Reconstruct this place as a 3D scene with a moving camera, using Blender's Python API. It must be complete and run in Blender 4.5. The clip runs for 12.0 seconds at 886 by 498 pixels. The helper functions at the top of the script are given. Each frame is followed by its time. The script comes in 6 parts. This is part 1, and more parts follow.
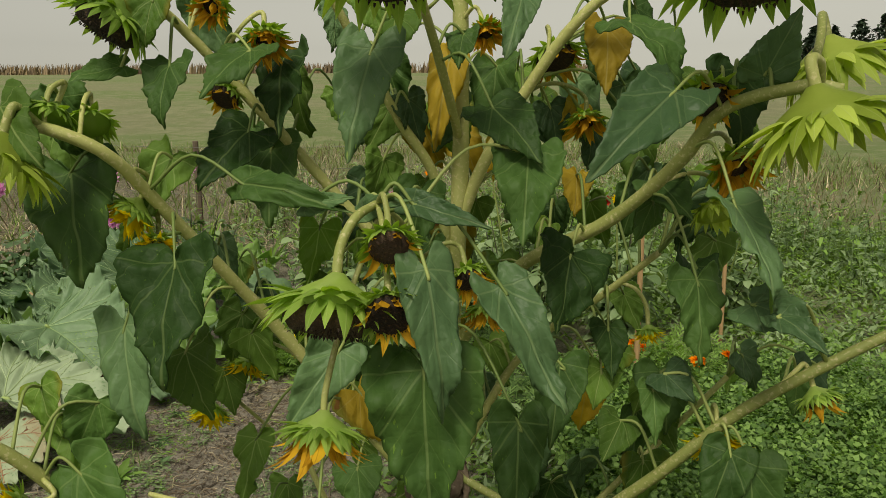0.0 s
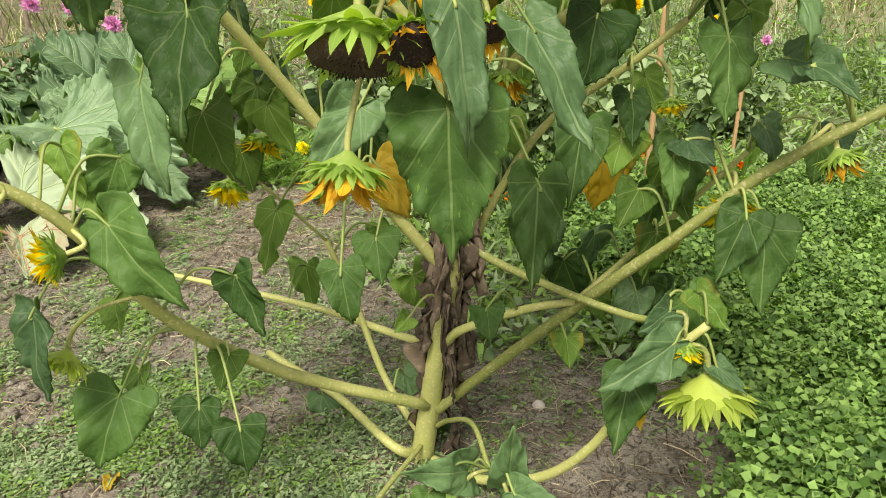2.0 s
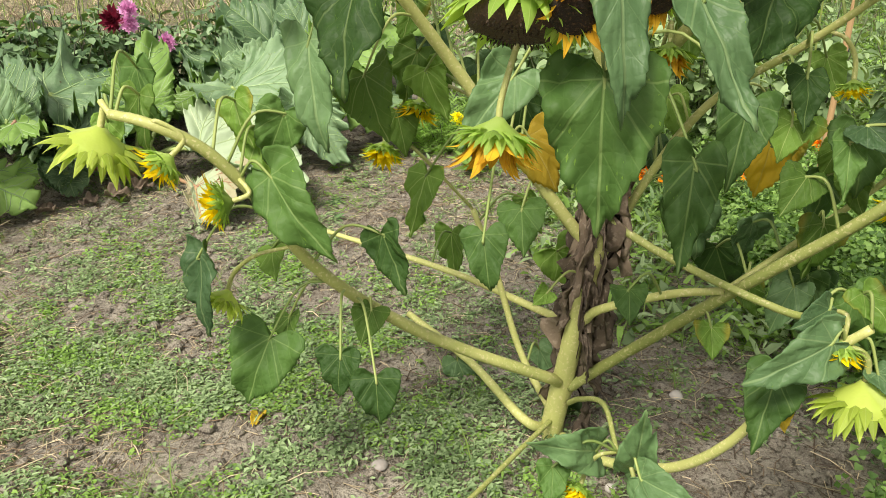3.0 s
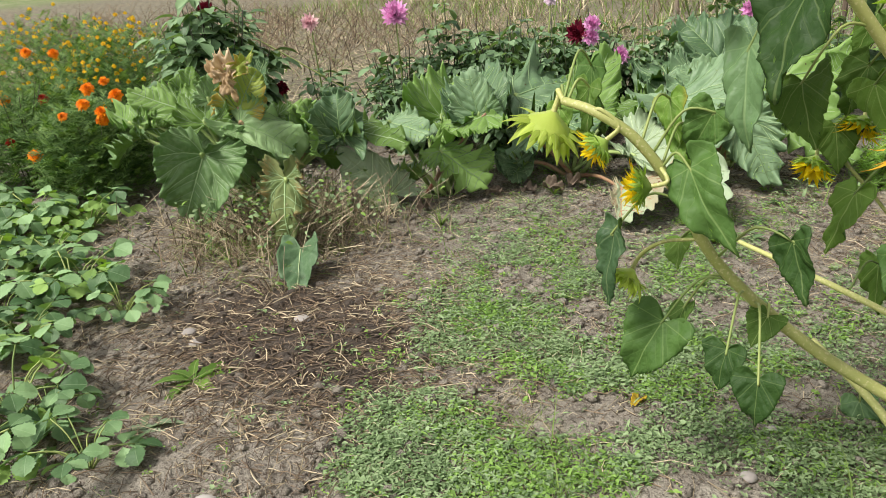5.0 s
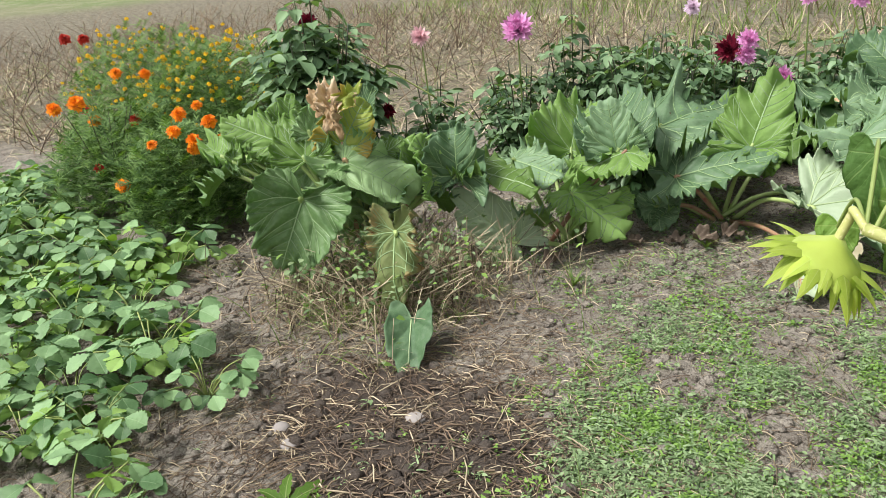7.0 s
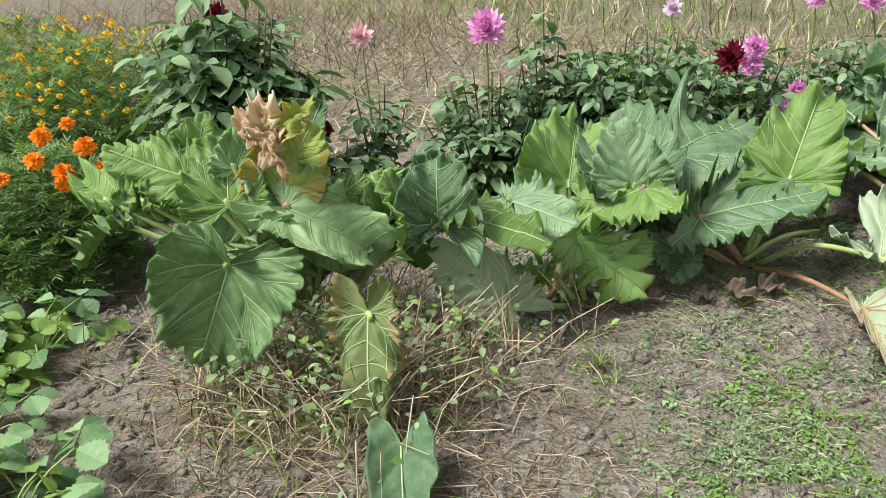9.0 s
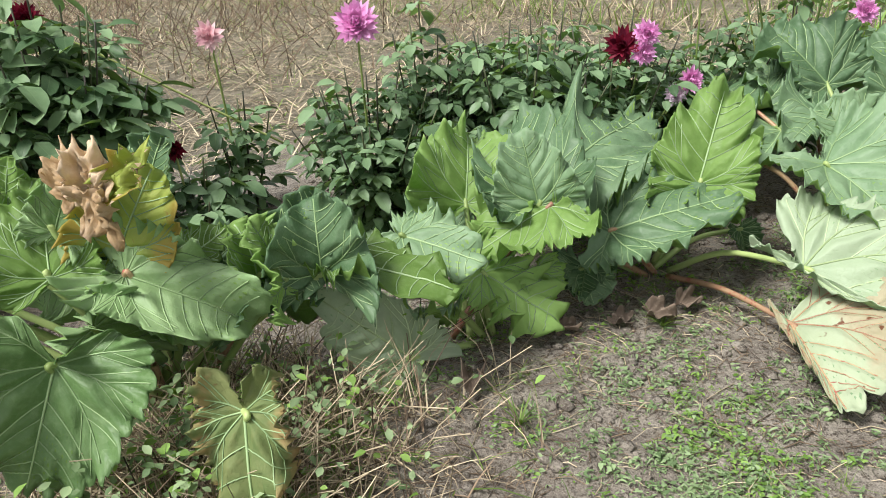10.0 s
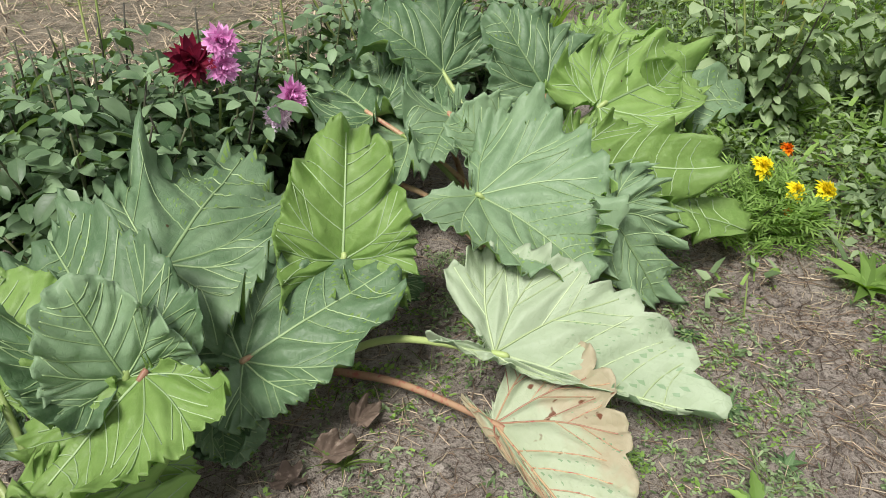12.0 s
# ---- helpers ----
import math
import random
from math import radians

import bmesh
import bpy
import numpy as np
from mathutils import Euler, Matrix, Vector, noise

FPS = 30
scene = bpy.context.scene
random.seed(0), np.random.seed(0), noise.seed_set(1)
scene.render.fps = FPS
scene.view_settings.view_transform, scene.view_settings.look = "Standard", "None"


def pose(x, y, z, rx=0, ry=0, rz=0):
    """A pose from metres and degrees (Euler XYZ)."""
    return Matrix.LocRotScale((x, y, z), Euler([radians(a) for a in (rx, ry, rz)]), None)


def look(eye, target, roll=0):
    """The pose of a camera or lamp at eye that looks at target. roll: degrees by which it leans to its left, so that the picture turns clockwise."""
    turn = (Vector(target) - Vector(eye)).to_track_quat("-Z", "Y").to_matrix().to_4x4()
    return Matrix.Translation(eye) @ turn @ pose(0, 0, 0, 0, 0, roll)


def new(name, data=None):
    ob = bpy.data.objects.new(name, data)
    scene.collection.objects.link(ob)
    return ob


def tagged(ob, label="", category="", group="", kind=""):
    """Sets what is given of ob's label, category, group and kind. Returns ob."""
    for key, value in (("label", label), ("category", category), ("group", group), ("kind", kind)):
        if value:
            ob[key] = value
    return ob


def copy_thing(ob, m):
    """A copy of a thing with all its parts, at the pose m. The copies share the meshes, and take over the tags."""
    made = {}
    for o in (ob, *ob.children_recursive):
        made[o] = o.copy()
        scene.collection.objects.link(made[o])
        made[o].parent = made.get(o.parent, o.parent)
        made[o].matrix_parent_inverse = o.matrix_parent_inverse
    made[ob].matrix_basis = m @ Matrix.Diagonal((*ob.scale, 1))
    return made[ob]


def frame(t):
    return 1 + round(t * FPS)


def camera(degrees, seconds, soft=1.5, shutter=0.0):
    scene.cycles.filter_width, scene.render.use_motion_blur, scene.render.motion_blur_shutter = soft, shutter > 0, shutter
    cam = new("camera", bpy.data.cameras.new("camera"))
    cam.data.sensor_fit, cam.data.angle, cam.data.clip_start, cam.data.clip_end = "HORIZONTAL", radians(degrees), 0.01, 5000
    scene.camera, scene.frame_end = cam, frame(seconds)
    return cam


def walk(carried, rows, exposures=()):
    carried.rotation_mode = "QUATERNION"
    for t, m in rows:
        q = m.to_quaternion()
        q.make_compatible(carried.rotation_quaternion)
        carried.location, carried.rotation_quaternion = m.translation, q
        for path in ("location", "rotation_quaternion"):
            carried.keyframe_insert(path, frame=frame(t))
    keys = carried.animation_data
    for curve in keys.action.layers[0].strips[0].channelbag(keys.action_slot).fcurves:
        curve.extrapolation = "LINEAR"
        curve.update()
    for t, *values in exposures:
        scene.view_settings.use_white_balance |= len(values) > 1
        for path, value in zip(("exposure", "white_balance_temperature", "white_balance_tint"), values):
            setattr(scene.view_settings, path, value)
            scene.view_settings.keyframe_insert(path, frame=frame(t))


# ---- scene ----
cam = camera(60.1, 12.0, 0.4)
PATH = [
    (0, (1.058, 0.75, 1.42), (1.053, 2.715, 1.051), -0.3),
    (0.5, (1.06, 0.721, 1.383), (1.046, 2.662, 0.9), -0.5),
    (1, (1.05, 0.708, 1.362), (1.023, 2.618, 0.767), -0.5),
    (1.5, (1.036, 0.707, 1.323), (1.008, 2.581, 0.626), -0.2),
    (2, (1.032, 0.726, 1.294), (1.012, 2.566, 0.511), 0.0),
    (2.5, (1.033, 0.729, 1.284), (0.94, 2.536, 0.431), 0.1),
    (3, (1.039, 0.719, 1.284), (0.644, 2.491, 0.445), -0.2),
    (3.5, (1.116, 0.689, 1.283), (0.31, 2.334, 0.479), -1.6),
    (3.7, (1.143, 0.672, 1.274), (0.225, 2.267, 0.49), -1.8),
    (5.3, (1.121, 0.569, 1.275), (-0.241, 1.821, 0.515), -2.9),
    (5.5, (1.042, 0.58, 1.276), (-0.34, 1.812, 0.52), -2.7),
    (6, (0.909, 0.605, 1.308), (-0.493, 1.805, 0.537), -2.8),
    (6.5, (0.739, 0.729, 1.283), (-0.681, 1.907, 0.513), -3.1),
    (7, (0.585, 0.861, 1.339), (-0.878, 1.987, 0.57), -3.8),
    (7.2, (0.538, 0.887, 1.345), (-0.935, 2.0, 0.575), -4.0),
    (8.8, (-0.146, 1.112, 1.24), (-1.447, 2.421, 0.469), -1.3),
    (9, (-0.239, 1.192, 1.247), (-1.512, 2.522, 0.466), -1.5),
    (9.5, (-0.373, 1.324, 1.276), (-1.544, 2.716, 0.443), -1.7),
    (10, (-0.533, 1.492, 1.292), (-1.539, 2.992, 0.432), -1.9),
    (10.5, (-0.701, 1.677, 1.368), (-1.456, 3.315, 0.504), -2.2),
    (11, (-0.764, 1.858, 1.383), (-1.273, 3.58, 0.502), -2.1),
    (11.5, (-0.789, 2.163, 1.387), (-1.085, 3.905, 0.45), -2.2),
    (12, (-0.806, 2.34, 1.382), (-0.899, 4.044, 0.338), -1.1),
]
STOPS = [(0, -0.72, 7600, 3), (0.5, -0.36, 7600, 4), (1.0, -0.05, 7500, 6), (2.0, 0.35, 7300, 9), (3.5, 0.45, 7000, 10), (5.5, 0.22, 6500, 12), (8.0, 0.42, 6300, 13), (11.0, 0.27, 6350, 15), (12, 0.11, 6400, 17)]
walk(cam, [(t, look(eye, target, roll)) for t, eye, target, roll in PATH], STOPS)

# overcast daylight: a pale grey sky and a broad weak sun
SUN_ELEVATION, SUN_TURN = 55.0, 200.0
world = bpy.data.worlds.new("overcast_sky")
scene.world = world
world.use_nodes = True
wt = world.node_tree
sky = wt.nodes.new("ShaderNodeTexSky")
sky.sky_type, sky.sun_disc = "NISHITA", False
sky.sun_elevation, sky.sun_rotation = radians(SUN_ELEVATION), radians(SUN_TURN)
sky.dust_density, sky.air_density = 1.0, 1.0
grey = wt.nodes.new("ShaderNodeHueSaturation")
grey.inputs["Saturation"].default_value = 0.08
wt.links.new(sky.outputs["Color"], grey.inputs["Color"])
wt.links.new(grey.outputs["Color"], wt.nodes["Background"].inputs["Color"])
wt.nodes["Background"].inputs["Strength"].default_value = 0.14
sun = new("sun", bpy.data.lights.new("sun", "SUN"))
sun.data.energy, sun.data.angle, sun.data.color = 4.0, radians(18), (1.0, 0.97, 0.92)
sun.matrix_basis = pose(0, 0, 20, 90 - SUN_ELEVATION, 0, 180 - SUN_TURN)


# ---- materials ----
def nodes_of(name, rough=0.6):
    m = bpy.data.materials.new(name)
    m.use_nodes = True
    nt = m.node_tree
    b = nt.nodes["Principled BSDF"]
    b.inputs["Roughness"].default_value = rough
    return m, nt, b


def put(nt, socket, value):
    if hasattr(value, "is_output"):
        nt.links.new(value, socket)
    elif hasattr(value, "__len__") and len(value) == 3 and socket.type == "RGBA":
        socket.default_value = (*value, 1)
    else:
        socket.default_value = value


def calc(nt, op, a, b=0.0, c=0.0):
    n = nt.nodes.new("ShaderNodeMath")
    n.operation = op
    for s, v in zip(n.inputs, (a, b, c)):
        put(nt, s, v)
    return n.outputs[0]


def blend(nt, fac, a, b, how="MIX"):
    n = nt.nodes.new("ShaderNodeMix")
    n.data_type, n.blend_type = "RGBA", how
    put(nt, n.inputs[0], fac)
    put(nt, n.inputs[6], a)
    put(nt, n.inputs[7], b)
    return n.outputs[2]


def span(nt, value, lo, hi):
    n = nt.nodes.new("ShaderNodeMapRange")
    n.interpolation_type = "SMOOTHSTEP"
    put(nt, n.inputs[0], value)
    n.inputs[1].default_value, n.inputs[2].default_value = lo, hi
    return n.outputs[0]


def grain(nt, scale, detail=3.0, vector=None, rough=0.55):
    n = nt.nodes.new("ShaderNodeTexNoise")
    n.inputs["Scale"].default_value, n.inputs["Detail"].default_value, n.inputs["Roughness"].default_value = scale, detail, rough
    if vector is None:
        vector = where(nt)
    nt.links.new(vector, n.inputs["Vector"])
    return n.outputs[0]


def where(nt, kind="Object"):
    return nt.nodes.new("ShaderNodeTexCoord").outputs[kind]


def relief(nt, b, height, strength, distance):
    n = nt.nodes.new("ShaderNodeBump")
    n.inputs["Strength"].default_value, n.inputs["Distance"].default_value = strength, distance
    nt.links.new(height, n.inputs["Height"])
    nt.links.new(n.outputs[0], b.inputs["Normal"])


def leaf_material(name, dark, light, vein, count=7.0, slope=0.9, veins=0.6, rough=0.5, glow=0.25, edge=None, spots=None, bump=0.35, fine=True, palm=(), cells=11.0, sheen=0.22, rim=1.6, warmth=0.35):
    """Leaf surface: two greens in patches, pale midrib and side veins by the leaf's own plan, light passing through."""
    m, nt, b = nodes_of(name, rough)
    sep = nt.nodes.new("ShaderNodeSeparateXYZ")
    uv = nt.nodes.new("ShaderNodeUVMap")
    nt.links.new(uv.outputs[0], sep.inputs[0])
    x, y = calc(nt, "ABSOLUTE", sep.outputs[0]), sep.outputs[1]
    wob = calc(nt, "MULTIPLY", calc(nt, "SUBTRACT", grain(nt, 7.0, 2.0), 0.5), 0.09)
    s = calc(nt, "MULTIPLY", calc(nt, "ADD", wob, calc(nt, "SUBTRACT", y, calc(nt, "MULTIPLY", calc(nt, "POWER", x, 0.85), slope))), count)
    f = calc(nt, "ABSOLUTE", calc(nt, "SUBTRACT", calc(nt, "FRACT", s), 0.5))
    side = calc(nt, "SUBTRACT", 1.0, span(nt, f, 0.008, 0.045))
    mid = calc(nt, "SUBTRACT", 1.0, span(nt, x, 0.004, 0.014))
    net = calc(nt, "MAXIMUM", mid, calc(nt, "MULTIPLY", side, 0.28 if cells > 10 else 0.5))
    if palm:
        ang = calc(nt, "ARCTAN2", x, calc(nt, "ADD", y, 0.01))
        rad = calc(nt, "SQRT", calc(nt, "ADD", calc(nt, "MULTIPLY", x, x), calc(nt, "MULTIPLY", y, y)))
        for at in palm:
            off = calc(nt, "MULTIPLY", rad, calc(nt, "ABSOLUTE", calc(nt, "SINE", calc(nt, "SUBTRACT", calc(nt, "ADD", ang, wob), at))))
            ray_ = calc(nt, "MULTIPLY", calc(nt, "SUBTRACT", 1.0, span(nt, off, 0.003, 0.012)), calc(nt, "LESS_THAN", rad, 0.7))
            net = calc(nt, "MAXIMUM", net, calc(nt, "MULTIPLY", ray_, 0.65))
        cell = nt.nodes.new("ShaderNodeTexVoronoi")
        cell.feature = "DISTANCE_TO_EDGE"
        cell.inputs["Scale"].default_value = cells
        nt.links.new(uv.outputs[0], cell.inputs["Vector"])
        puff = span(nt, cell.outputs["Distance"], 0.0, 0.42)
        net = calc(nt, "MAXIMUM", net, calc(nt, "MULTIPLY", calc(nt, "SUBTRACT", 1.0, span(nt, cell.outputs["Distance"], 0.01, 0.06)), 0.07 if cells > 10 else 0.2))
    info = nt.nodes.new("ShaderNodeObjectInfo")
    isl = nt.nodes.new("ShaderNodeNewGeometry")
    rnd = calc(nt, "FRACT", calc(nt, "ADD", info.outputs["Random"], isl.outputs["Random Per Island"]))
    n1 = grain(nt, 9.0, 4.0)
    patch = span(nt, calc(nt, "ADD", calc(nt, "MULTIPLY", n1, 0.7), calc(nt, "MULTIPLY", rnd, 0.45)), 0.3, 0.8)
    col = blend(nt, patch, dark, light)
    if edge:
        e = span(nt, calc(nt, "ADD", calc(nt, "MULTIPLY", x, rim), calc(nt, "MULTIPLY", grain(nt, 14.0), 0.7)), 0.75, 1.1)
        col = blend(nt, calc(nt, "MULTIPLY", e, 0.8), col, edge)
    if spots:
        v = span(nt, grain(nt, 26.0, 2.0), 0.66, 0.72)
        col = blend(nt, v, col, spots)
    col = blend(nt, calc(nt, "MULTIPLY", net, veins), col, vein)
    hue = nt.nodes.new("ShaderNodeHueSaturation")
    put(nt, hue.inputs["Value"], calc(nt, "ADD", 0.78, calc(nt, "MULTIPLY", rnd, 0.44)))
    nt.links.new(col, hue.inputs["Color"])
    col = hue.outputs[0]
    nt.links.new(col, b.inputs["Base Color"])
    b.inputs["Specular IOR Level"].default_value = sheen
    if bump:
        h = calc(nt, "ADD", calc(nt, "MULTIPLY", net, -0.6), calc(nt, "MULTIPLY", grain(nt, 60.0 if fine else 20.0, 2.0), 0.7))
        if palm:
            h = calc(nt, "ADD", h, calc(nt, "MULTIPLY", puff, 0.3 if cells > 10 else 1.2))
        relief(nt, b, h, bump, 0.006 if cells > 10 else 0.011)
    if glow:
        tr = nt.nodes.new("ShaderNodeBsdfTranslucent")
        warm = blend(nt, 1.0, col, (1.0, 1.0, 1.0) if "petal" in name else (1.0, 1.0, warmth), "MULTIPLY")
        gain = blend(nt, 1.0, warm, (1.1, 1.1, 1.1) if "petal" in name else (1.7, 1.9, 1.2), "MULTIPLY")
        if cells < 10 and glow > 0.2:
            gain = blend(nt, 0.6, gain, (0.85, 1.0, 0.45))
        nt.links.new(gain, tr.inputs["Color"])
        mix = nt.nodes.new("ShaderNodeMixShader")
        mix.inputs[0].default_value = glow
        nt.links.new(b.outputs[0], mix.inputs[1])
        nt.links.new(tr.outputs[0], mix.inputs[2])
        nt.links.new(mix.outputs[0], nt.nodes["Material Output"].inputs[0])
    return m


def rough_material(name, a, b_, scale=12.0, rough=0.8, bump=0.4, depth=0.004, fine=90.0, third=None, stretch=None):
    """Two colours in patches with fine speckle and relief; varies a little from piece to piece."""
    m, nt, b = nodes_of(name, rough)
    vec = where(nt)
    if stretch:
        mp = nt.nodes.new("ShaderNodeMapping")
        mp.inputs["Scale"].default_value = stretch
        nt.links.new(vec, mp.inputs[0])
        vec = mp.outputs[0]
    info = nt.nodes.new("ShaderNodeObjectInfo")
    isl = nt.nodes.new("ShaderNodeNewGeometry")
    rnd = calc(nt, "FRACT", calc(nt, "ADD", info.outputs["Random"], isl.outputs["Random Per Island"]))
    big, small = grain(nt, scale, 4.0, vec), grain(nt, fine, 3.0, vec)
    col = blend(nt, span(nt, calc(nt, "ADD", calc(nt, "MULTIPLY", big, 0.65), calc(nt, "MULTIPLY", rnd, 0.4)), 0.3, 0.75), a, b_)
    if third:
        col = blend(nt, span(nt, small, 0.52, 0.7), col, third)
    hue = nt.nodes.new("ShaderNodeHueSaturation")
    put(nt, hue.inputs["Value"], calc(nt, "ADD", 0.8, calc(nt, "MULTIPLY", rnd, 0.4)))
    nt.links.new(col, hue.inputs["Color"])
    nt.links.new(hue.outputs[0], b.inputs["Base Color"])
    relief(nt, b, calc(nt, "ADD", big, calc(nt, "MULTIPLY", small, 0.6)), bump, depth)
    return m



def crinkled_material(name, dark, light, rough=0.42, glow=0.15, edge=None, spots=None, rim=1.6, warmth=0.5, sheen=0.32):
    """Rhubarb blade: green in patches, a faint mesh of small veins, insect specks, light passing through."""
    m, nt, b = nodes_of(name, rough)
    uv = nt.nodes.new("ShaderNodeUVMap").outputs[0]
    sep = nt.nodes.new("ShaderNodeSeparateXYZ")
    nt.links.new(uv, sep.inputs[0])
    info = nt.nodes.new("ShaderNodeObjectInfo")
    rnd = info.outputs["Random"]
    big, small = grain(nt, 7.0, 4.0), grain(nt, 55.0, 3.0)
    col = blend(nt, span(nt, calc(nt, "ADD", calc(nt, "MULTIPLY", big, 0.75), calc(nt, "MULTIPLY", rnd, 0.35)), 0.3, 0.8), dark, light)
    col = blend(nt, calc(nt, "MULTIPLY", span(nt, small, 0.45, 0.75), 0.35), col, light)
    if edge:
        e = span(nt, calc(nt, "ADD", calc(nt, "MULTIPLY", calc(nt, "ABSOLUTE", sep.outputs[0]), rim), calc(nt, "MULTIPLY", grain(nt, 14.0), 0.8)), 0.8, 1.1)
        col = blend(nt, calc(nt, "MULTIPLY", e, 0.8), col, edge)
    mesh_ = nt.nodes.new("ShaderNodeTexVoronoi")
    mesh_.feature = "DISTANCE_TO_EDGE"
    mesh_.inputs["Scale"].default_value = 26.0
    warp = nt.nodes.new("ShaderNodeVectorMath")
    warp.operation = "MULTIPLY_ADD"
    wob = nt.nodes.new("ShaderNodeTexNoise")
    wob.inputs["Scale"].default_value = 14.0
    nt.links.new(uv, wob.inputs["Vector"])
    nt.links.new(wob.outputs["Color"], warp.inputs[0])
    warp.inputs[1].default_value = (0.05, 0.05, 0.05)
    nt.links.new(uv, warp.inputs[2])
    nt.links.new(warp.outputs[0], mesh_.inputs["Vector"])
    net = calc(nt, "SUBTRACT", 1.0, span(nt, mesh_.outputs["Distance"], 0.0, 0.10))
    col = blend(nt, calc(nt, "MULTIPLY", net, 0.06), col, light)
    speck = span(nt, grain(nt, 24.0, 2.0), 0.77, 0.79) if not spots else span(nt, grain(nt, 22.0, 2.0), 0.66, 0.72)
    col = blend(nt, speck, col, spots or (0.10, 0.075, 0.03))
    hue = nt.nodes.new("ShaderNodeHueSaturation")
    put(nt, hue.inputs["Value"], calc(nt, "ADD", 0.84, calc(nt, "MULTIPLY", rnd, 0.32)))
    nt.links.new(col, hue.inputs["Color"])
    col = hue.outputs[0]
    nt.links.new(col, b.inputs["Base Color"])
    b.inputs["Specular IOR Level"].default_value = sheen
    h = calc(nt, "ADD", calc(nt, "MULTIPLY", net, -0.08), calc(nt, "ADD", calc(nt, "MULTIPLY", small, 0.5), calc(nt, "MULTIPLY", grain(nt, 22.0, 2.0), 0.9)))
    relief(nt, b, h, 0.55, 0.008)
    tr = nt.nodes.new("ShaderNodeBsdfTranslucent")
    nt.links.new(blend(nt, 1.0, col, (1.6, 1.8, 1.1 * warmth + 0.3), "MULTIPLY"), tr.inputs["Color"])
    mix = nt.nodes.new("ShaderNodeMixShader")
    mix.inputs[0].default_value = glow
    nt.links.new(b.outputs[0], mix.inputs[1])
    nt.links.new(tr.outputs[0], mix.inputs[2])
    nt.links.new(mix.outputs[0], nt.nodes["Material Output"].inputs[0])
    return m


M = {}
M["sun_top"] = leaf_material("sunflower_leaf_green", (0.034, 0.083, 0.018), (0.075, 0.150, 0.034), (0.22, 0.31, 0.11), 3.6, 1.25, 0.5, 0.55, 0.22, palm=(0.62, 1.5), cells=13.0)
M["sun_blue"] = leaf_material("sunflower_leaf_grey_green", (0.055, 0.115, 0.045), (0.105, 0.185, 0.075), (0.24, 0.33, 0.15), 3.6, 1.25, 0.45, 0.45, 0.15, palm=(0.62, 1.5), cells=13.0)
M["sun_under"] = leaf_material("sunflower_leaf_underside", (0.09, 0.18, 0.028), (0.15, 0.26, 0.045), (0.33, 0.42, 0.15), 3.6, 1.25, 0.7, 0.6, 0.3, palm=(0.62, 1.5), cells=13.0)
M["sun_bright"] = leaf_material("young_sunflower_leaf", (0.10, 0.20, 0.03), (0.17, 0.29, 0.05), (0.36, 0.45, 0.17), 3.6, 1.25, 0.7, 0.5, 0.35, (0.3, 0.26, 0.04), palm=(0.62, 1.5), cells=13.0)
M["sun_yellow"] = leaf_material("yellowed_sunflower_leaf", (0.42, 0.30, 0.03), (0.55, 0.40, 0.05), (0.5, 0.42, 0.15), 3.6, 1.25, 0.5, 0.6, 0.35, (0.16, 0.2, 0.03), (0.25, 0.12, 0.03), palm=(0.62, 1.5), cells=13.0)
M["rh_top"] = crinkled_material("rhubarb_leaf_grey_green", (0.10, 0.19, 0.085), (0.225, 0.335, 0.185), 0.47, sheen=0.34)
M["rh_bright"] = crinkled_material("rhubarb_leaf_fresh_green", (0.15, 0.27, 0.055), (0.26, 0.40, 0.12), 0.45, 0.3)
M["rh_under"] = crinkled_material("rhubarb_leaf_pale_underside", (0.225, 0.305, 0.17), (0.33, 0.41, 0.265), 0.55, 0.12)
M["rh_old"] = crinkled_material("rhubarb_leaf_reddening_underside", (0.28, 0.35, 0.20), (0.38, 0.44, 0.29), 0.6, 0.1, (0.35, 0.29, 0.18), (0.13, 0.05, 0.02))
M["rh_brown"] = crinkled_material("rhubarb_leaf_browning", (0.10, 0.17, 0.05), (0.22, 0.24, 0.09), 0.7, 0.12, (0.42, 0.27, 0.12), (0.16, 0.08, 0.03), 2.2)
M["rh_dry"] = crinkled_material("shrivelled_tan_leaf", (0.46, 0.31, 0.15), (0.74, 0.60, 0.44), 0.8, 0.2)
M["rh_yellow"] = crinkled_material("rhubarb_leaf_yellowing", (0.22, 0.31, 0.05), (0.34, 0.39, 0.09), 0.5, 0.28, (0.42, 0.28, 0.06), (0.3, 0.16, 0.05))
M["rh_rib"] = rough_material("pale_green_leaf_rib", (0.22, 0.34, 0.14), (0.30, 0.42, 0.20), 8.0, 0.5)
M["rh_rib_pale"] = rough_material("whitish_leaf_rib", (0.36, 0.47, 0.22), (0.46, 0.56, 0.32), 8.0, 0.5)
M["rh_mid"] = crinkled_material("rhubarb_leaf_green", (0.14, 0.255, 0.085), (0.30, 0.43, 0.205), 0.46, 0.2, sheen=0.34)
M["marigold_leaf"] = leaf_material("marigold_foliage", (0.06, 0.13, 0.035), (0.17, 0.27, 0.085), (0.12, 0.2, 0.07), 4.0, 0.7, 0.3, 0.6, 0.2, bump=0)
M["rh_stalk"] = rough_material("rhubarb_stalk_green", (0.25, 0.36, 0.10), (0.33, 0.42, 0.15), 8.0, 0.45, 0.3, 0.003, 60.0, stretch=(1, 1, 0.3))
M["rh_stalk_red"] = rough_material("rhubarb_stalk_red", (0.36, 0.2, 0.12), (0.42, 0.30, 0.16), 9.0, 0.5, 0.3, 0.003, 60.0, (0.34, 0.10, 0.07))
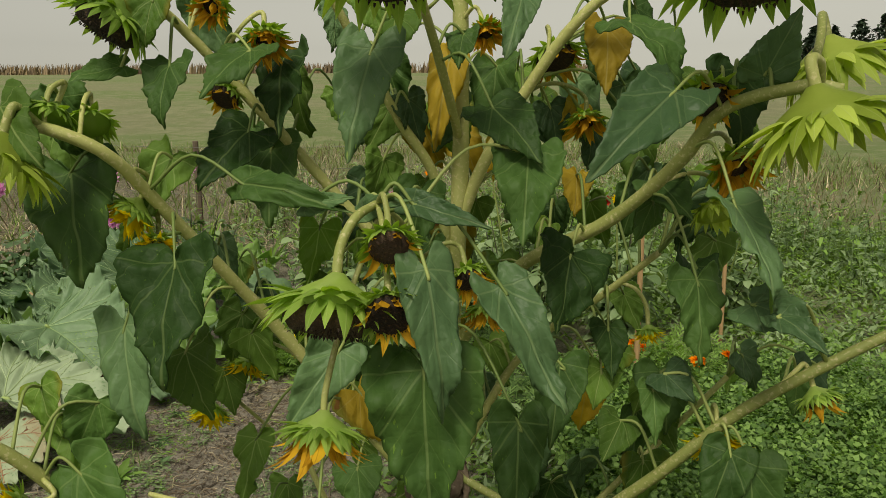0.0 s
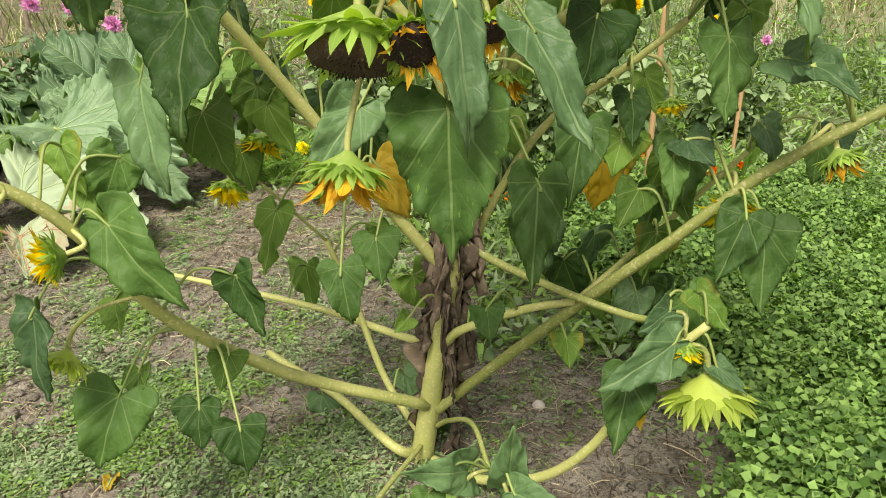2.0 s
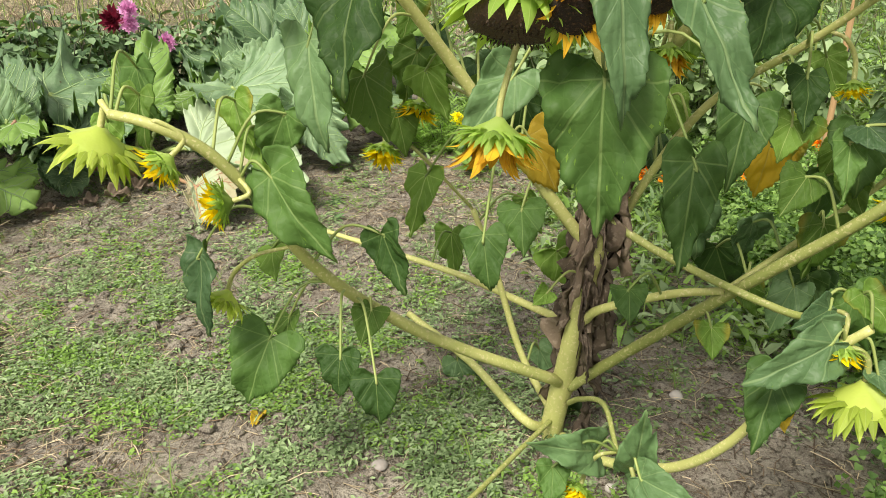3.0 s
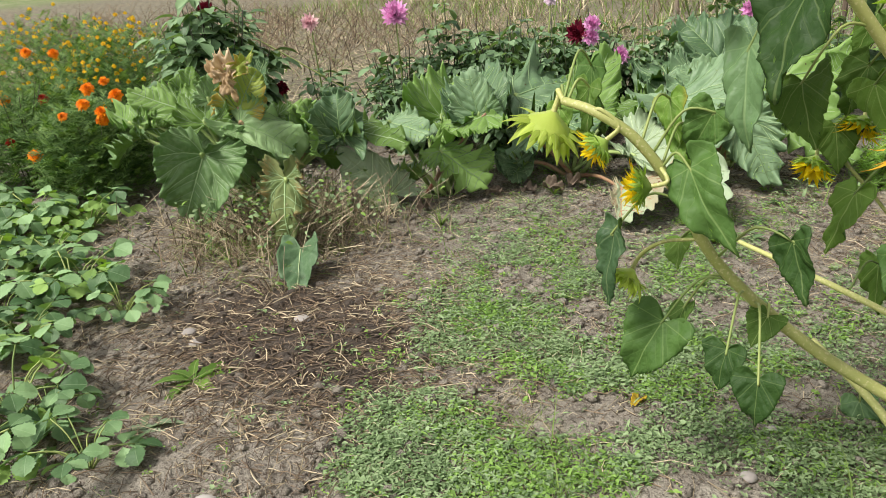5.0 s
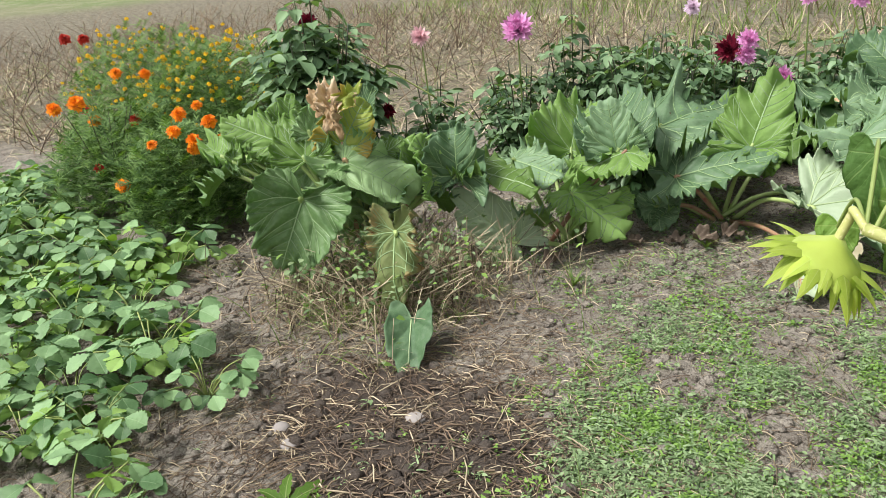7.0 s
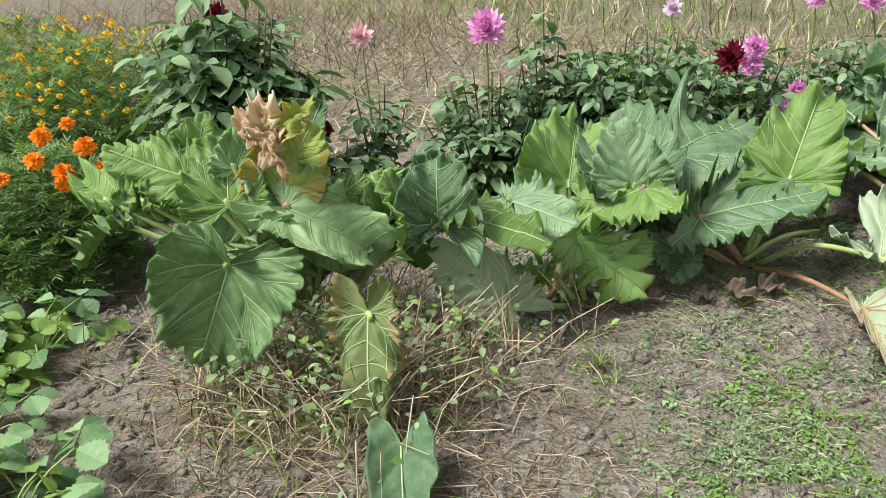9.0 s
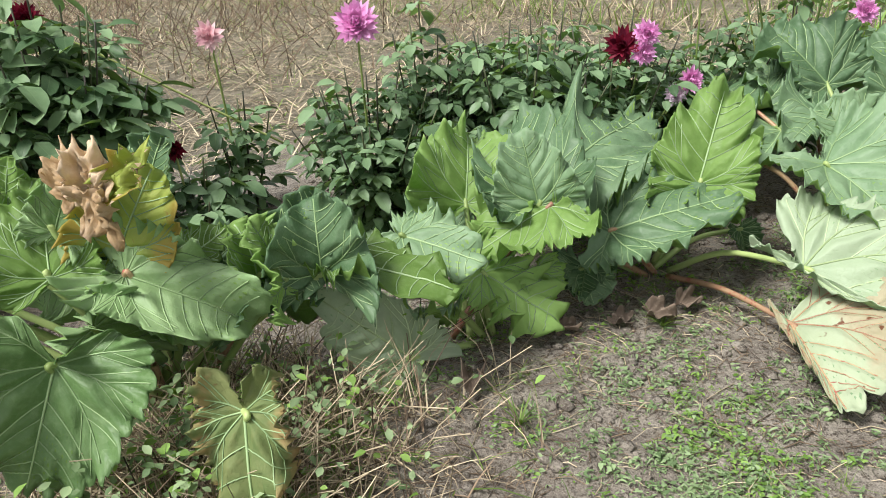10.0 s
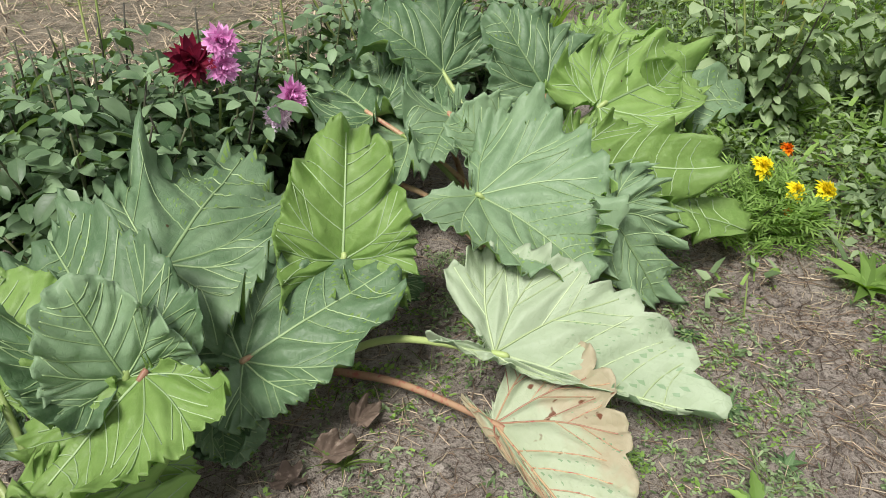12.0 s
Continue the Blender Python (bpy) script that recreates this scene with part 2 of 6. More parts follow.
M["stem"] = rough_material("sunflower_stem_green", (0.27, 0.31, 0.08), (0.40, 0.41, 0.14), 10.0, 0.6, 0.5, 0.003, 140.0, (0.52, 0.49, 0.24))
M["stem_dark"] = rough_material("sunflower_petiole", (0.17, 0.25, 0.06), (0.28, 0.33, 0.10), 10.0, 0.6, 0.3, 0.002, 120.0)
M["dead"] = rough_material("withered_leaf_brown", (0.085, 0.062, 0.043), (0.18, 0.135, 0.095), 16.0, 0.9, 0.8, 0.006, 70.0, (0.25, 0.20, 0.15))
M["bract"] = leaf_material("sunflower_bract", (0.20, 0.33, 0.06), (0.31, 0.44, 0.09), (0.38, 0.48, 0.16), 3.0, 0.6, 0.4, 0.55, 0.3, fine=True)
M["bract_pale"] = leaf_material("sunflower_bract_yellow_green", (0.28, 0.37, 0.05), (0.42, 0.50, 0.10), (0.45, 0.52, 0.2), 3.0, 0.6, 0.4, 0.55, 0.3)
M["disc"] = rough_material("ripe_seed_disc", (0.018, 0.011, 0.008), (0.05, 0.03, 0.018), 40.0, 0.85, 1.0, 0.006, 260.0, (0.10, 0.055, 0.025))
M["petal"] = leaf_material("yellow_petal", (0.86, 0.62, 0.01), (0.93, 0.75, 0.02), (0.8, 0.5, 0.03), 2.0, 0.3, 0.3, 0.55, 0.35)
M["ochre"] = leaf_material("ochre_marigold_petal", (0.66, 0.38, 0.01), (0.84, 0.58, 0.02), (0.4, 0.16, 0.02), 2.0, 0.3, 0.5, 0.6, 0.2, bump=0)
M["lemon"] = leaf_material("clear_yellow_petal", (0.88, 0.74, 0.01), (0.93, 0.84, 0.03), (0.85, 0.65, 0.03), 2.0, 0.3, 0.3, 0.55, 0.3, bump=0)
M["petal_old"] = leaf_material("withered_orange_petal", (0.55, 0.28, 0.018), (0.74, 0.44, 0.035), (0.42, 0.2, 0.02), 2.0, 0.3, 0.5, 0.7, 0.3)
M["dahlia_leaf"] = leaf_material("dahlia_leaf", (0.05, 0.105, 0.042), (0.19, 0.285, 0.15), (0.14, 0.22, 0.09), 6.0, 0.7, 0.4, 0.38, 0.15, bump=0.2)
M["shrub_leaf"] = leaf_material("grey_green_shrub_leaf", (0.065, 0.13, 0.055), (0.20, 0.30, 0.155), (0.2, 0.29, 0.14), 6.0, 0.7, 0.4, 0.45, 0.15, bump=0.2)
M["dahlia_stem"] = rough_material("dahlia_stem", (0.05, 0.05, 0.03), (0.10, 0.12, 0.05), 10.0, 0.6)
M["pink"] = leaf_material("pink_dahlia_petal", (0.76, 0.30, 0.60), (0.86, 0.50, 0.76), (0.85, 0.5, 0.75), 2.0, 0.3, 0.2, 0.55, 0.3, bump=0)
M["pale_pink"] = leaf_material("pale_pink_dahlia_petal", (0.80, 0.46, 0.52), (0.86, 0.66, 0.66), (0.8, 0.6, 0.6), 2.0, 0.3, 0.2, 0.55, 0.3, bump=0)
M["white_pink"] = leaf_material("white_pink_dahlia_petal", (0.78, 0.6, 0.74), (0.85, 0.75, 0.82), (0.8, 0.6, 0.7), 2.0, 0.3, 0.2, 0.55, 0.3, bump=0)
M["maroon"] = leaf_material("maroon_dahlia_petal", (0.10, 0.005, 0.02), (0.19, 0.012, 0.03), (0.2, 0.02, 0.03), 2.0, 0.3, 0.2, 0.5, 0.2, bump=0)
M["orange"] = leaf_material("orange_marigold_petal", (0.85, 0.20, 0.005), (0.92, 0.34, 0.01), (0.75, 0.12, 0.01), 2.0, 0.3, 0.3, 0.55, 0.25, bump=0)
M["red"] = leaf_material("red_petal", (0.35, 0.02, 0.015), (0.5, 0.04, 0.02), (0.4, 0.02, 0.02), 2.0, 0.3, 0.3, 0.55, 0.2, bump=0)
M["straw_leaf"] = leaf_material("strawberry_leaf", (0.07, 0.15, 0.055), (0.22, 0.35, 0.16), (0.30, 0.42, 0.23), 9.0, 0.55, 0.6, 0.5, 0.12, bump=0.35)
M["straw_light"] = leaf_material("young_strawberry_leaf", (0.19, 0.33, 0.08), (0.28, 0.43, 0.12), (0.3, 0.42, 0.16), 9.0, 0.55, 0.55, 0.5, 0.25, bump=0.5)
M["weed"] = leaf_material("ground_weed_leaf", (0.12, 0.195, 0.08), (0.27, 0.36, 0.19), (0.2, 0.28, 0.12), 4.0, 0.7, 0.3, 0.6, 0.2, bump=0)
M["weed_bright"] = leaf_material("fresh_weed_leaf", (0.14, 0.25, 0.05), (0.24, 0.38, 0.10), (0.2, 0.3, 0.1), 4.0, 0.7, 0.3, 0.6, 0.3, bump=0)
M["parsley"] = leaf_material("parsley_leaf", (0.075, 0.165, 0.03), (0.22, 0.35, 0.10), (0.2, 0.32, 0.1), 4.0, 0.7, 0.3, 0.5, 0.25, bump=0)
M["grass"] = leaf_material("grass_blade", (0.10, 0.17, 0.04), (0.2, 0.28, 0.08), (0.2, 0.26, 0.1), 3.0, 0.2, 0.2, 0.6, 0.25, bump=0)
M["dry"] = rough_material("dry_straw", (0.40, 0.33, 0.21), (0.58, 0.49, 0.33), 10.0, 0.85, 0.2, 0.002, 60.0)
M["twig"] = rough_material("brown_plant_litter", (0.10, 0.07, 0.045), (0.26, 0.19, 0.12), 10.0, 0.9, 0.2, 0.002, 60.0)
M["stone"] = rough_material("weathered_stone", (0.34, 0.31, 0.28), (0.47, 0.44, 0.40), 18.0, 0.85, 0.6, 0.004, 120.0)
M["wood"] = rough_material("weathered_post_wood", (0.16, 0.12, 0.085), (0.26, 0.21, 0.16), 9.0, 0.9, 0.6, 0.004, 80.0, stretch=(1, 1, 0.15))
M["cane"] = rough_material("bamboo_cane", (0.40, 0.25, 0.12), (0.52, 0.33, 0.17), 9.0, 0.6, 0.3, 0.002, 60.0, stretch=(1, 1, 0.2))
M["wire"] = rough_material("fence_wire", (0.14, 0.14, 0.14), (0.2, 0.2, 0.19), 9.0, 0.5)
M["tree_leaf"] = leaf_material("dark_tree_foliage", (0.018, 0.035, 0.02), (0.04, 0.065, 0.035), (0.03, 0.05, 0.03), 3.0, 0.5, 0.2, 0.7, 0.0, bump=0)
M["maize"] = rough_material("ripe_maize", (0.20, 0.145, 0.09), (0.30, 0.22, 0.13), 0.2, 0.9, 0.0)


def ground_material():
    m, nt, b = nodes_of("garden_soil_and_meadow", 0.93)
    vec = where(nt)
    sep = nt.nodes.new("ShaderNodeSeparateXYZ")
    nt.links.new(vec, sep.inputs[0])
    x, y = sep.outputs[0], sep.outputs[1]
    n_big, n_mid, n_fine = grain(nt, 1.3, 4.0, vec), grain(nt, 9.0, 5.0, vec, 0.65), grain(nt, 75.0, 4.0, vec, 0.7)
    soil = blend(nt, span(nt, n_mid, 0.3, 0.7), (0.215, 0.185, 0.145), (0.43, 0.39, 0.315))
    soil = blend(nt, calc(nt, "MULTIPLY", span(nt, n_fine, 0.5, 0.64), 0.9), soil, (0.085, 0.065, 0.048))
    soil = blend(nt, calc(nt, "MULTIPLY", span(nt, n_big, 0.5, 0.7), 0.35), soil, (0.16, 0.125, 0.095))
    n_grit = grain(nt, 260.0, 2.0, vec, 0.7)
    soil = blend(nt, calc(nt, "MULTIPLY", span(nt, n_grit, 0.52, 0.68), 0.6), soil, (0.10, 0.08, 0.06))
    soil = blend(nt, calc(nt, "MULTIPLY", span(nt, n_grit, 0.46, 0.34), 0.5), soil, (0.50, 0.46, 0.385))
    # damp dark mulch in front of the rhubarb
    dx = calc(nt, "DIVIDE", calc(nt, "ADD", x, 0.95), 0.55)
    dy = calc(nt, "DIVIDE", calc(nt, "SUBTRACT", y, 1.86), 0.4)
    r = calc(nt, "ADD", calc(nt, "SQRT", calc(nt, "ADD", calc(nt, "MULTIPLY", dx, dx), calc(nt, "MULTIPLY", dy, dy))), calc(nt, "MULTIPLY", n_mid, 0.9))
    mulch = calc(nt, "SUBTRACT", 1.0, span(nt, r, 1.15, 1.6))
    soil = blend(nt, calc(nt, "MULTIPLY", mulch, 0.9), soil, blend(nt, n_fine, (0.028, 0.021, 0.016), (0.12, 0.09, 0.066)))
    # grassland round the plot
    far = calc(nt, "ADD", calc(nt, "MULTIPLY", n_big, 0.8), calc(nt, "MAXIMUM", calc(nt, "SUBTRACT", y, 15.0), calc(nt, "MAXIMUM", calc(nt, "MINIMUM", calc(nt, "SUBTRACT", y, 4.6), calc(nt, "MULTIPLY", calc(nt, "SUBTRACT", x, 0.9), 3.0)), calc(nt, "SUBTRACT", calc(nt, "MULTIPLY", x, -0.8), 16.0))))
    meadow = blend(nt, n_mid, (0.09, 0.15, 0.035), (0.20, 0.27, 0.085))
    meadow = blend(nt, span(nt, grain(nt, 0.09, 4.0, vec), 0.42, 0.62), meadow, (0.21, 0.22, 0.11))
    meadow = blend(nt, calc(nt, "MULTIPLY", span(nt, n_fine, 0.5, 0.7), 0.5), meadow, (0.28, 0.25, 0.14))
    meadow = blend(nt, calc(nt, "MULTIPLY", span(nt, grain(nt, 1.1, 5.0, vec, 0.75), 0.46, 0.6), 0.6), meadow, (0.30, 0.29, 0.17))
    edge_ = calc(nt, "ADD", calc(nt, "MULTIPLY", n_big, 0.8), calc(nt, "SUBTRACT", calc(nt, "SUBTRACT", calc(nt, "MULTIPLY", y, 0.75), calc(nt, "MULTIPLY", x, 0.7)), calc(nt, "ADD", 5.6, calc(nt, "MULTIPLY", calc(nt, "MAXIMUM", x, 0.0), 4.0))))
    stubble = blend(nt, span(nt, calc(nt, "ADD", calc(nt, "MULTIPLY", n_fine, 0.5), calc(nt, "MULTIPLY", n_mid, 0.5)), 0.38, 0.62), (0.09, 0.08, 0.05), (0.30, 0.265, 0.18))
    soil = blend(nt, span(nt, edge_, 0.0, 1.0), soil, stubble)
    col = blend(nt, span(nt, far, 0.0, 3.0), soil, meadow)
    nt.links.new(col, b.inputs["Base Color"])
    relief(nt, b, calc(nt, "ADD", calc(nt, "ADD", n_mid, calc(nt, "MULTIPLY", n_fine, 0.6)), calc(nt, "MULTIPLY", n_grit, 0.2)), 1.0, 0.032)
    return m


M["ground"] = ground_material()


# ---- geometry helpers ----
WORLD = {}
UP = Vector((0, 0, 1))


def thing(name, at, label, category, group="", kind=""):
    ob = new(name)
    ob.location = at
    ob.empty_display_size = 0.05
    WORLD[ob.name] = Matrix.Translation(at)
    return tagged(ob, label, category, group, kind)


def link(name, mesh, parent=None, m=Matrix.Identity(4), label="", kind=""):
    """One mesh object at the world pose m, under its thing or part."""
    ob = new(name, mesh)
    if parent is not None:
        ob.parent = parent
        ob.matrix_basis = WORLD[parent.name].inverted() @ m
    else:
        ob.matrix_basis = m
    WORLD[ob.name] = m.copy()
    return tagged(ob, label, kind=kind)


def mesh_from(name, verts, faces, mats, uvs=None, idx=None, smooth=True):
    me = bpy.data.meshes.new(name)
    me.from_pydata([tuple(v) for v in verts], [], faces)
    for mat in mats:
        me.materials.append(mat)
    if uvs is not None:
        layer = me.uv_layers.new(name="UVMap")
        loops = np.empty(len(me.loops), dtype=np.int32)
        me.loops.foreach_get("vertex_index", loops)
        layer.data.foreach_set("uv", np.asarray(uvs, dtype=np.float32)[loops].ravel())
    if idx is not None:
        me.polygons.foreach_set("material_index", np.asarray(idx, dtype=np.int32))
    if smooth:
        me.polygons.foreach_set("use_smooth", np.ones(len(me.polygons), dtype=bool))
    me.update()
    return me


def spline(points, n=6):
    """A smooth line through the points."""
    p = [Vector(q) for q in points]
    if len(p) == 2:
        return [p[0].lerp(p[1], i / n) for i in range(n + 1)]
    p = [p[0] * 2 - p[1]] + p + [p[-1] * 2 - p[-2]]
    out = []
    for i in range(1, len(p) - 2):
        for k in range(n):
            t = k / n
            a, b, c, d = p[i - 1], p[i], p[i + 1], p[i + 2]
            out.append(0.5 * (2 * b + (c - a) * t + (2 * a - 5 * b + 4 * c - d) * t * t + (3 * b - a - 3 * c + d) * t ** 3))
    return out + [p[-2]]


def tube_data(line, r0, r1, sides=7, knobs=0.0, seed=0):
    rnd = random.Random(seed)
    verts, faces = [], []
    n = len(line)
    side = None
    for i, p in enumerate(line):
        d = (line[min(i + 1, n - 1)] - line[max(i - 1, 0)]).normalized()
        side = d.orthogonal().normalized() if side is None else (side - d * side.dot(d)).normalized()
        other = d.cross(side)
        r = r0 + (r1 - r0) * i / (n - 1)
        for k in range(sides):
            a = 2 * math.pi * k / sides
            q = r * (1 + knobs * rnd.uniform(-1, 1))
            verts.append(p + side * math.cos(a) * q + other * math.sin(a) * q)
    for i in range(n - 1):
        for k in range(sides):
            a, b = i * sides + k, i * sides + (k + 1) % sides
            faces.append((a, b, b + sides, a + sides))
    faces.append(tuple(range(sides - 1, -1, -1)))
    faces.append(tuple(range((n - 1) * sides, n * sides)))
    return verts, faces


def tube(name, points, r0, r1, mat, parent=None, sides=7, n=6, label="", knobs=0.0, seed=0):
    v, f = tube_data(spline(points, n), r0, r1, sides, knobs, seed)
    return link(name, mesh_from(name, v, f, [mat]), parent, label=label)


def lay(base, tip, face):
    """A pose at base whose y axis runs to the tip and whose z axis turns to face."""
    y = (Vector(tip) - Vector(base)).normalized()
    z = Vector(face) - y * y.dot(Vector(face))
    if z.length < 1e-4:
        z = y.orthogonal()
    z.normalize()
    x = y.cross(z)
    return Matrix.Translation(base) @ Matrix((x, y, z)).transposed().to_4x4()


HEART = [(0.0, 1.0), (0.06, 0.9), (0.19, 0.72), (0.33, 0.47), (0.43, 0.2), (0.46, -0.02), (0.38, -0.17), (0.19, -0.19), (0.0, -0.03)]
FAN = [(0.0, 1.0), (0.17, 0.96), (0.33, 0.82), (0.45, 0.6), (0.54, 0.32), (0.57, 0.04), (0.5, -0.2), (0.27, -0.28), (0.0, -0.05)]


def blade_mesh(name, length, width, mats, seed=0, outline=HEART, bend=0.5, cup=0.15, wave=0.05, waves=7, teeth=0.02, swell=0.02, count=5.0, slope=1.1, seg=44, rings=8, thick=0.0018, lobes=0.05, frill=0.0, halves=(1.0, 1.0), ruffle=0.0, crumple=0.06, scallop=0.0, fine=0.0):
    """A leaf blade of two skins: broad, bent along its midrib, frilled at the margin, swollen between the veins."""
    rnd = random.Random(seed)
    ph = [rnd.uniform(0, 6.28) for _ in range(8)]
    skew = rnd.uniform(-0.12, 0.12)
    half = spline([(a, b, 0) for a, b in outline], 10)
    run = [0.0]
    for a, b in zip(half, half[1:]):
        run.append(run[-1] + (b - a).length)
    def at(s):
        d = s * run[-1]
        k = max(i for i in range(len(run)) if run[i] <= d + 1e-9)
        k = min(k, len(half) - 2)
        return half[k].lerp(half[k + 1], (d - run[k]) / max(run[k + 1] - run[k], 1e-9))
    rim = [at(2 * k / seg) if k <= seg // 2 else at(2 * (seg - k) / seg).reflect(Vector((1, 0, 0))) for k in range(seg)]
    pts = [(0.0, 0.0, 0.0, 0.0)]
    for i in range(1, rings + 1):
        q = (i / rings) ** 0.8
        for k in range(seg):
            s = 6.2832 * k / seg
            g = 1 + q * q * ((teeth * (1 if k % 2 else -1) if k else 0) + lobes * math.sin(5 * s + ph[0]) + lobes * 0.6 * math.sin(11 * s + ph[1]) + q * q * scallop * (abs(math.sin(4.5 * s + 0.35 * math.sin(2 * s + ph[1]))) + 0.4 * abs(math.sin(9.5 * s + ph[0])) - 0.85) + q * q * ruffle * (math.sin(13 * s + ph[7]) + 0.8 * math.sin(19 * s + ph[5])))
            pts.append((rim[k].x * q * g, rim[k].y * q * g, q, s))
    widest = max(abs(p[0]) for p in pts)
    sx = width / 2 / (widest * length)
    top, uvs = [], []
    for px, py, q, s in pts:
        x, y = px * sx, py
        narrow = halves[1] if x > 0 else halves[0]
        z = cup * abs(x) ** 1.6 + skew * x * y
        v = (y - abs(x) ** 0.85 * slope) * count
        f = abs(v - math.floor(v) - 0.5)
        z += swell * (min(f * 3.2, 1) - 0.5) * min(abs(x) * 9, 1)
        z += wave * q ** 3 * (math.sin(waves * s + ph[2]) + 0.6 * math.sin(waves * 1.7 * s + ph[3]))
        z += frill * q ** 6 * (math.sin(waves * 2.3 * s + ph[5]) + 0.7 * math.sin(waves * 3.3 * s + ph[6]))
        z += crumple * min(1, q * 1.5) * (noise.noise((x * 3.4 + ph[4], y * 3.4, ph[6])) + 0.45 * noise.noise((x * 9 + ph[4], y * 9, ph[6])))
        z += fine * min(1, q * 2) * (noise.noise((x * 15 + ph[3], y * 15, ph[2])) + 0.6 * noise.noise((x * 29 + ph[3], y * 29, ph[1])))
        a = bend * y
        if abs(bend) > 1e-3:
            yy, zz = math.sin(a) / bend + math.sin(a) * z, -(1 - math.cos(a)) / bend + math.cos(a) * z
        else:
            yy, zz = y, z
        top.append(Vector((x * narrow * length, yy * length, zz * length)))
        uvs.append((x, y))
    n = len(top)
    faces = [(0, 1 + (k + 1) % seg, 1 + k) for k in range(seg)]
    for i in range(rings - 1):
        o = 1 + i * seg
        for k in range(seg):
            k2 = (k + 1) % seg
            faces.append((o + k, o + k2, o + seg + k2, o + seg + k))
    skin = bpy.data.meshes.new("skin")
    skin.from_pydata(top, [], faces)
    skin.update()
    out = thick if sum(n_.vector.z for n_ in skin.vertex_normals) > 0 else -thick
    verts = top + [v - n_.vector * out for v, n_ in zip(top, skin.vertex_normals)]
    bpy.data.meshes.remove(skin)
    nf = len(faces)
    faces = faces + [tuple(reversed([i + n for i in f])) for f in faces]
    o = 1 + (rings - 1) * seg
    for k in range(seg):
        k2 = (k + 1) % seg
        faces.append((o + k, o + k2, o + k2 + n, o + k + n))
    return mesh_from(name, verts, faces, mats, uvs + uvs, [0] * nf + [1] * nf + [0] * seg)


def broad(length, width, rows=4, cols=4, bend=0.4, fold=0.25, teeth=0.0, widest=0.45, pleat=0.0):
    """A small broad leaf: toothed margin, folded along the midrib, bent down."""
    verts, uvs, faces = [], [], []
    for i in range(rows + 1):
        t = i / rows
        w = width / 2 * max(0.03, math.sin(math.pi * t ** (math.log(0.5) / math.log(widest))) ** 0.75) * (1 + teeth * (1 if i % 2 else -1))
        a = bend * t
        y, z = math.sin(a) / bend, -(1 - math.cos(a)) / bend
        for c in range(cols + 1):
            s = 2 * c / cols - 1
            verts.append((s * w, y * length + abs(s) * width * 0.08, z * length + abs(s) * w * fold + pleat * width * abs(((t - abs(s) * 0.35) * 5) % 1 - 0.5) * min(1, abs(s) * 3)))
            uvs.append((s * w / length, t))
    for i in range(rows):
        for c in range(cols):
            a = i * (cols + 1) + c
            faces.append((a, a + 1, a + cols + 2, a + cols + 1))
    return np.array(verts), faces, np.array(uvs)


def fuse(pieces):
    """Several placed templates as one template."""
    vs, fs, us, o = [], [], [], 0
    for (v, f, u), mm in pieces:
        a = np.array(mm)
        vs.append(v @ a[:3, :3].T + a[:3, 3])
        fs.extend([tuple(i + o for i in q) for q in f])
        us.append(u)
        o += len(v)
    return np.concatenate(vs), fs, np.concatenate(us)


def stick(points, r, sides=3, r1=None):
    v, f = tube_data(spline(points, 3), r, r if r1 is None else r1, sides)
    return np.array([tuple(p) for p in v]), f, np.zeros((len(v), 2)) + 0.5


def strip(length, width, bend=0.4, fold=0.15, rows=3, point=0.7, base=0.25):
    """A small leaf or petal as points, faces and plan: rows across, pointed, bent and folded along its midrib."""
    verts, uvs, faces = [], [], []
    for i in range(rows + 1):
        t = i / rows
        w = width / 2 * (math.sin(math.pi * min(1, base + (1 - base) * t) ** point) if i < rows else 0.02)
        a = bend * t
        y, z = (math.sin(a) / bend, -(1 - math.cos(a)) / bend) if abs(bend) > 1e-3 else (t, 0)
        for s in (-1, 0, 1):
            verts.append((s * w, y * length, z * length + abs(s) * w * fold))
            uvs.append((s * w / length, t))
    for i in range(rows):
        for s in (0, 1):
            a = i * 3 + s
            faces.append((a, a + 1, a + 4, a + 3))
    return np.array(verts), faces, np.array(uvs)


def gather(name, pieces, mats, parent=None, m=Matrix.Identity(4), label="", kind="", idx=None):
    """Many small pieces (template, pose) as one mesh. A template is points, faces and plan."""
    vs, fs, us, ix, o = [], [], [], [], 0
    for j, ((v, f, u), mm) in enumerate(pieces):
        a = np.array(mm)
        vs.append(v @ a[:3, :3].T + a[:3, 3])
        fs.extend([tuple(i + o for i in q) for q in f])
        us.append(u)
        if idx is not None:
            ix.extend([idx[j]] * len(f))
        o += len(v)
    me = mesh_from(name, np.concatenate(vs), fs, mats, np.concatenate(us), ix if idx is not None else None)
    return link(name, me, parent, m, label, kind)


def turn(x, y, z, rz, tilt, roll=0.0, s=1.0):
    """A pose at a place: heading, then pitch up from level, then roll; radians, scaled."""
    return Matrix.Translation((x, y, z)) @ Euler((tilt, roll, rz), "XYZ").to_matrix().to_4x4() @ Matrix.Diagonal((s, s, s, 1))


def ground_z(x, y):
    """Height of the ground: clods and dips in the plot, a long slope up to the crest of the field."""
    z = 0.022 * noise.noise((x * 2.3, y * 2.3, 0.3)) + 0.016 * noise.noise((x * 6.1, y * 6.1, 4.0)) + 0.011 * noise.noise((x * 13.0, y * 13.0, 9.0))
    far = max(0.0, y - 9.0)
    return z * (1 if far < 3 else 0.3) + min(0.05 * far * min(1.0, far / 30.0), 14.0)


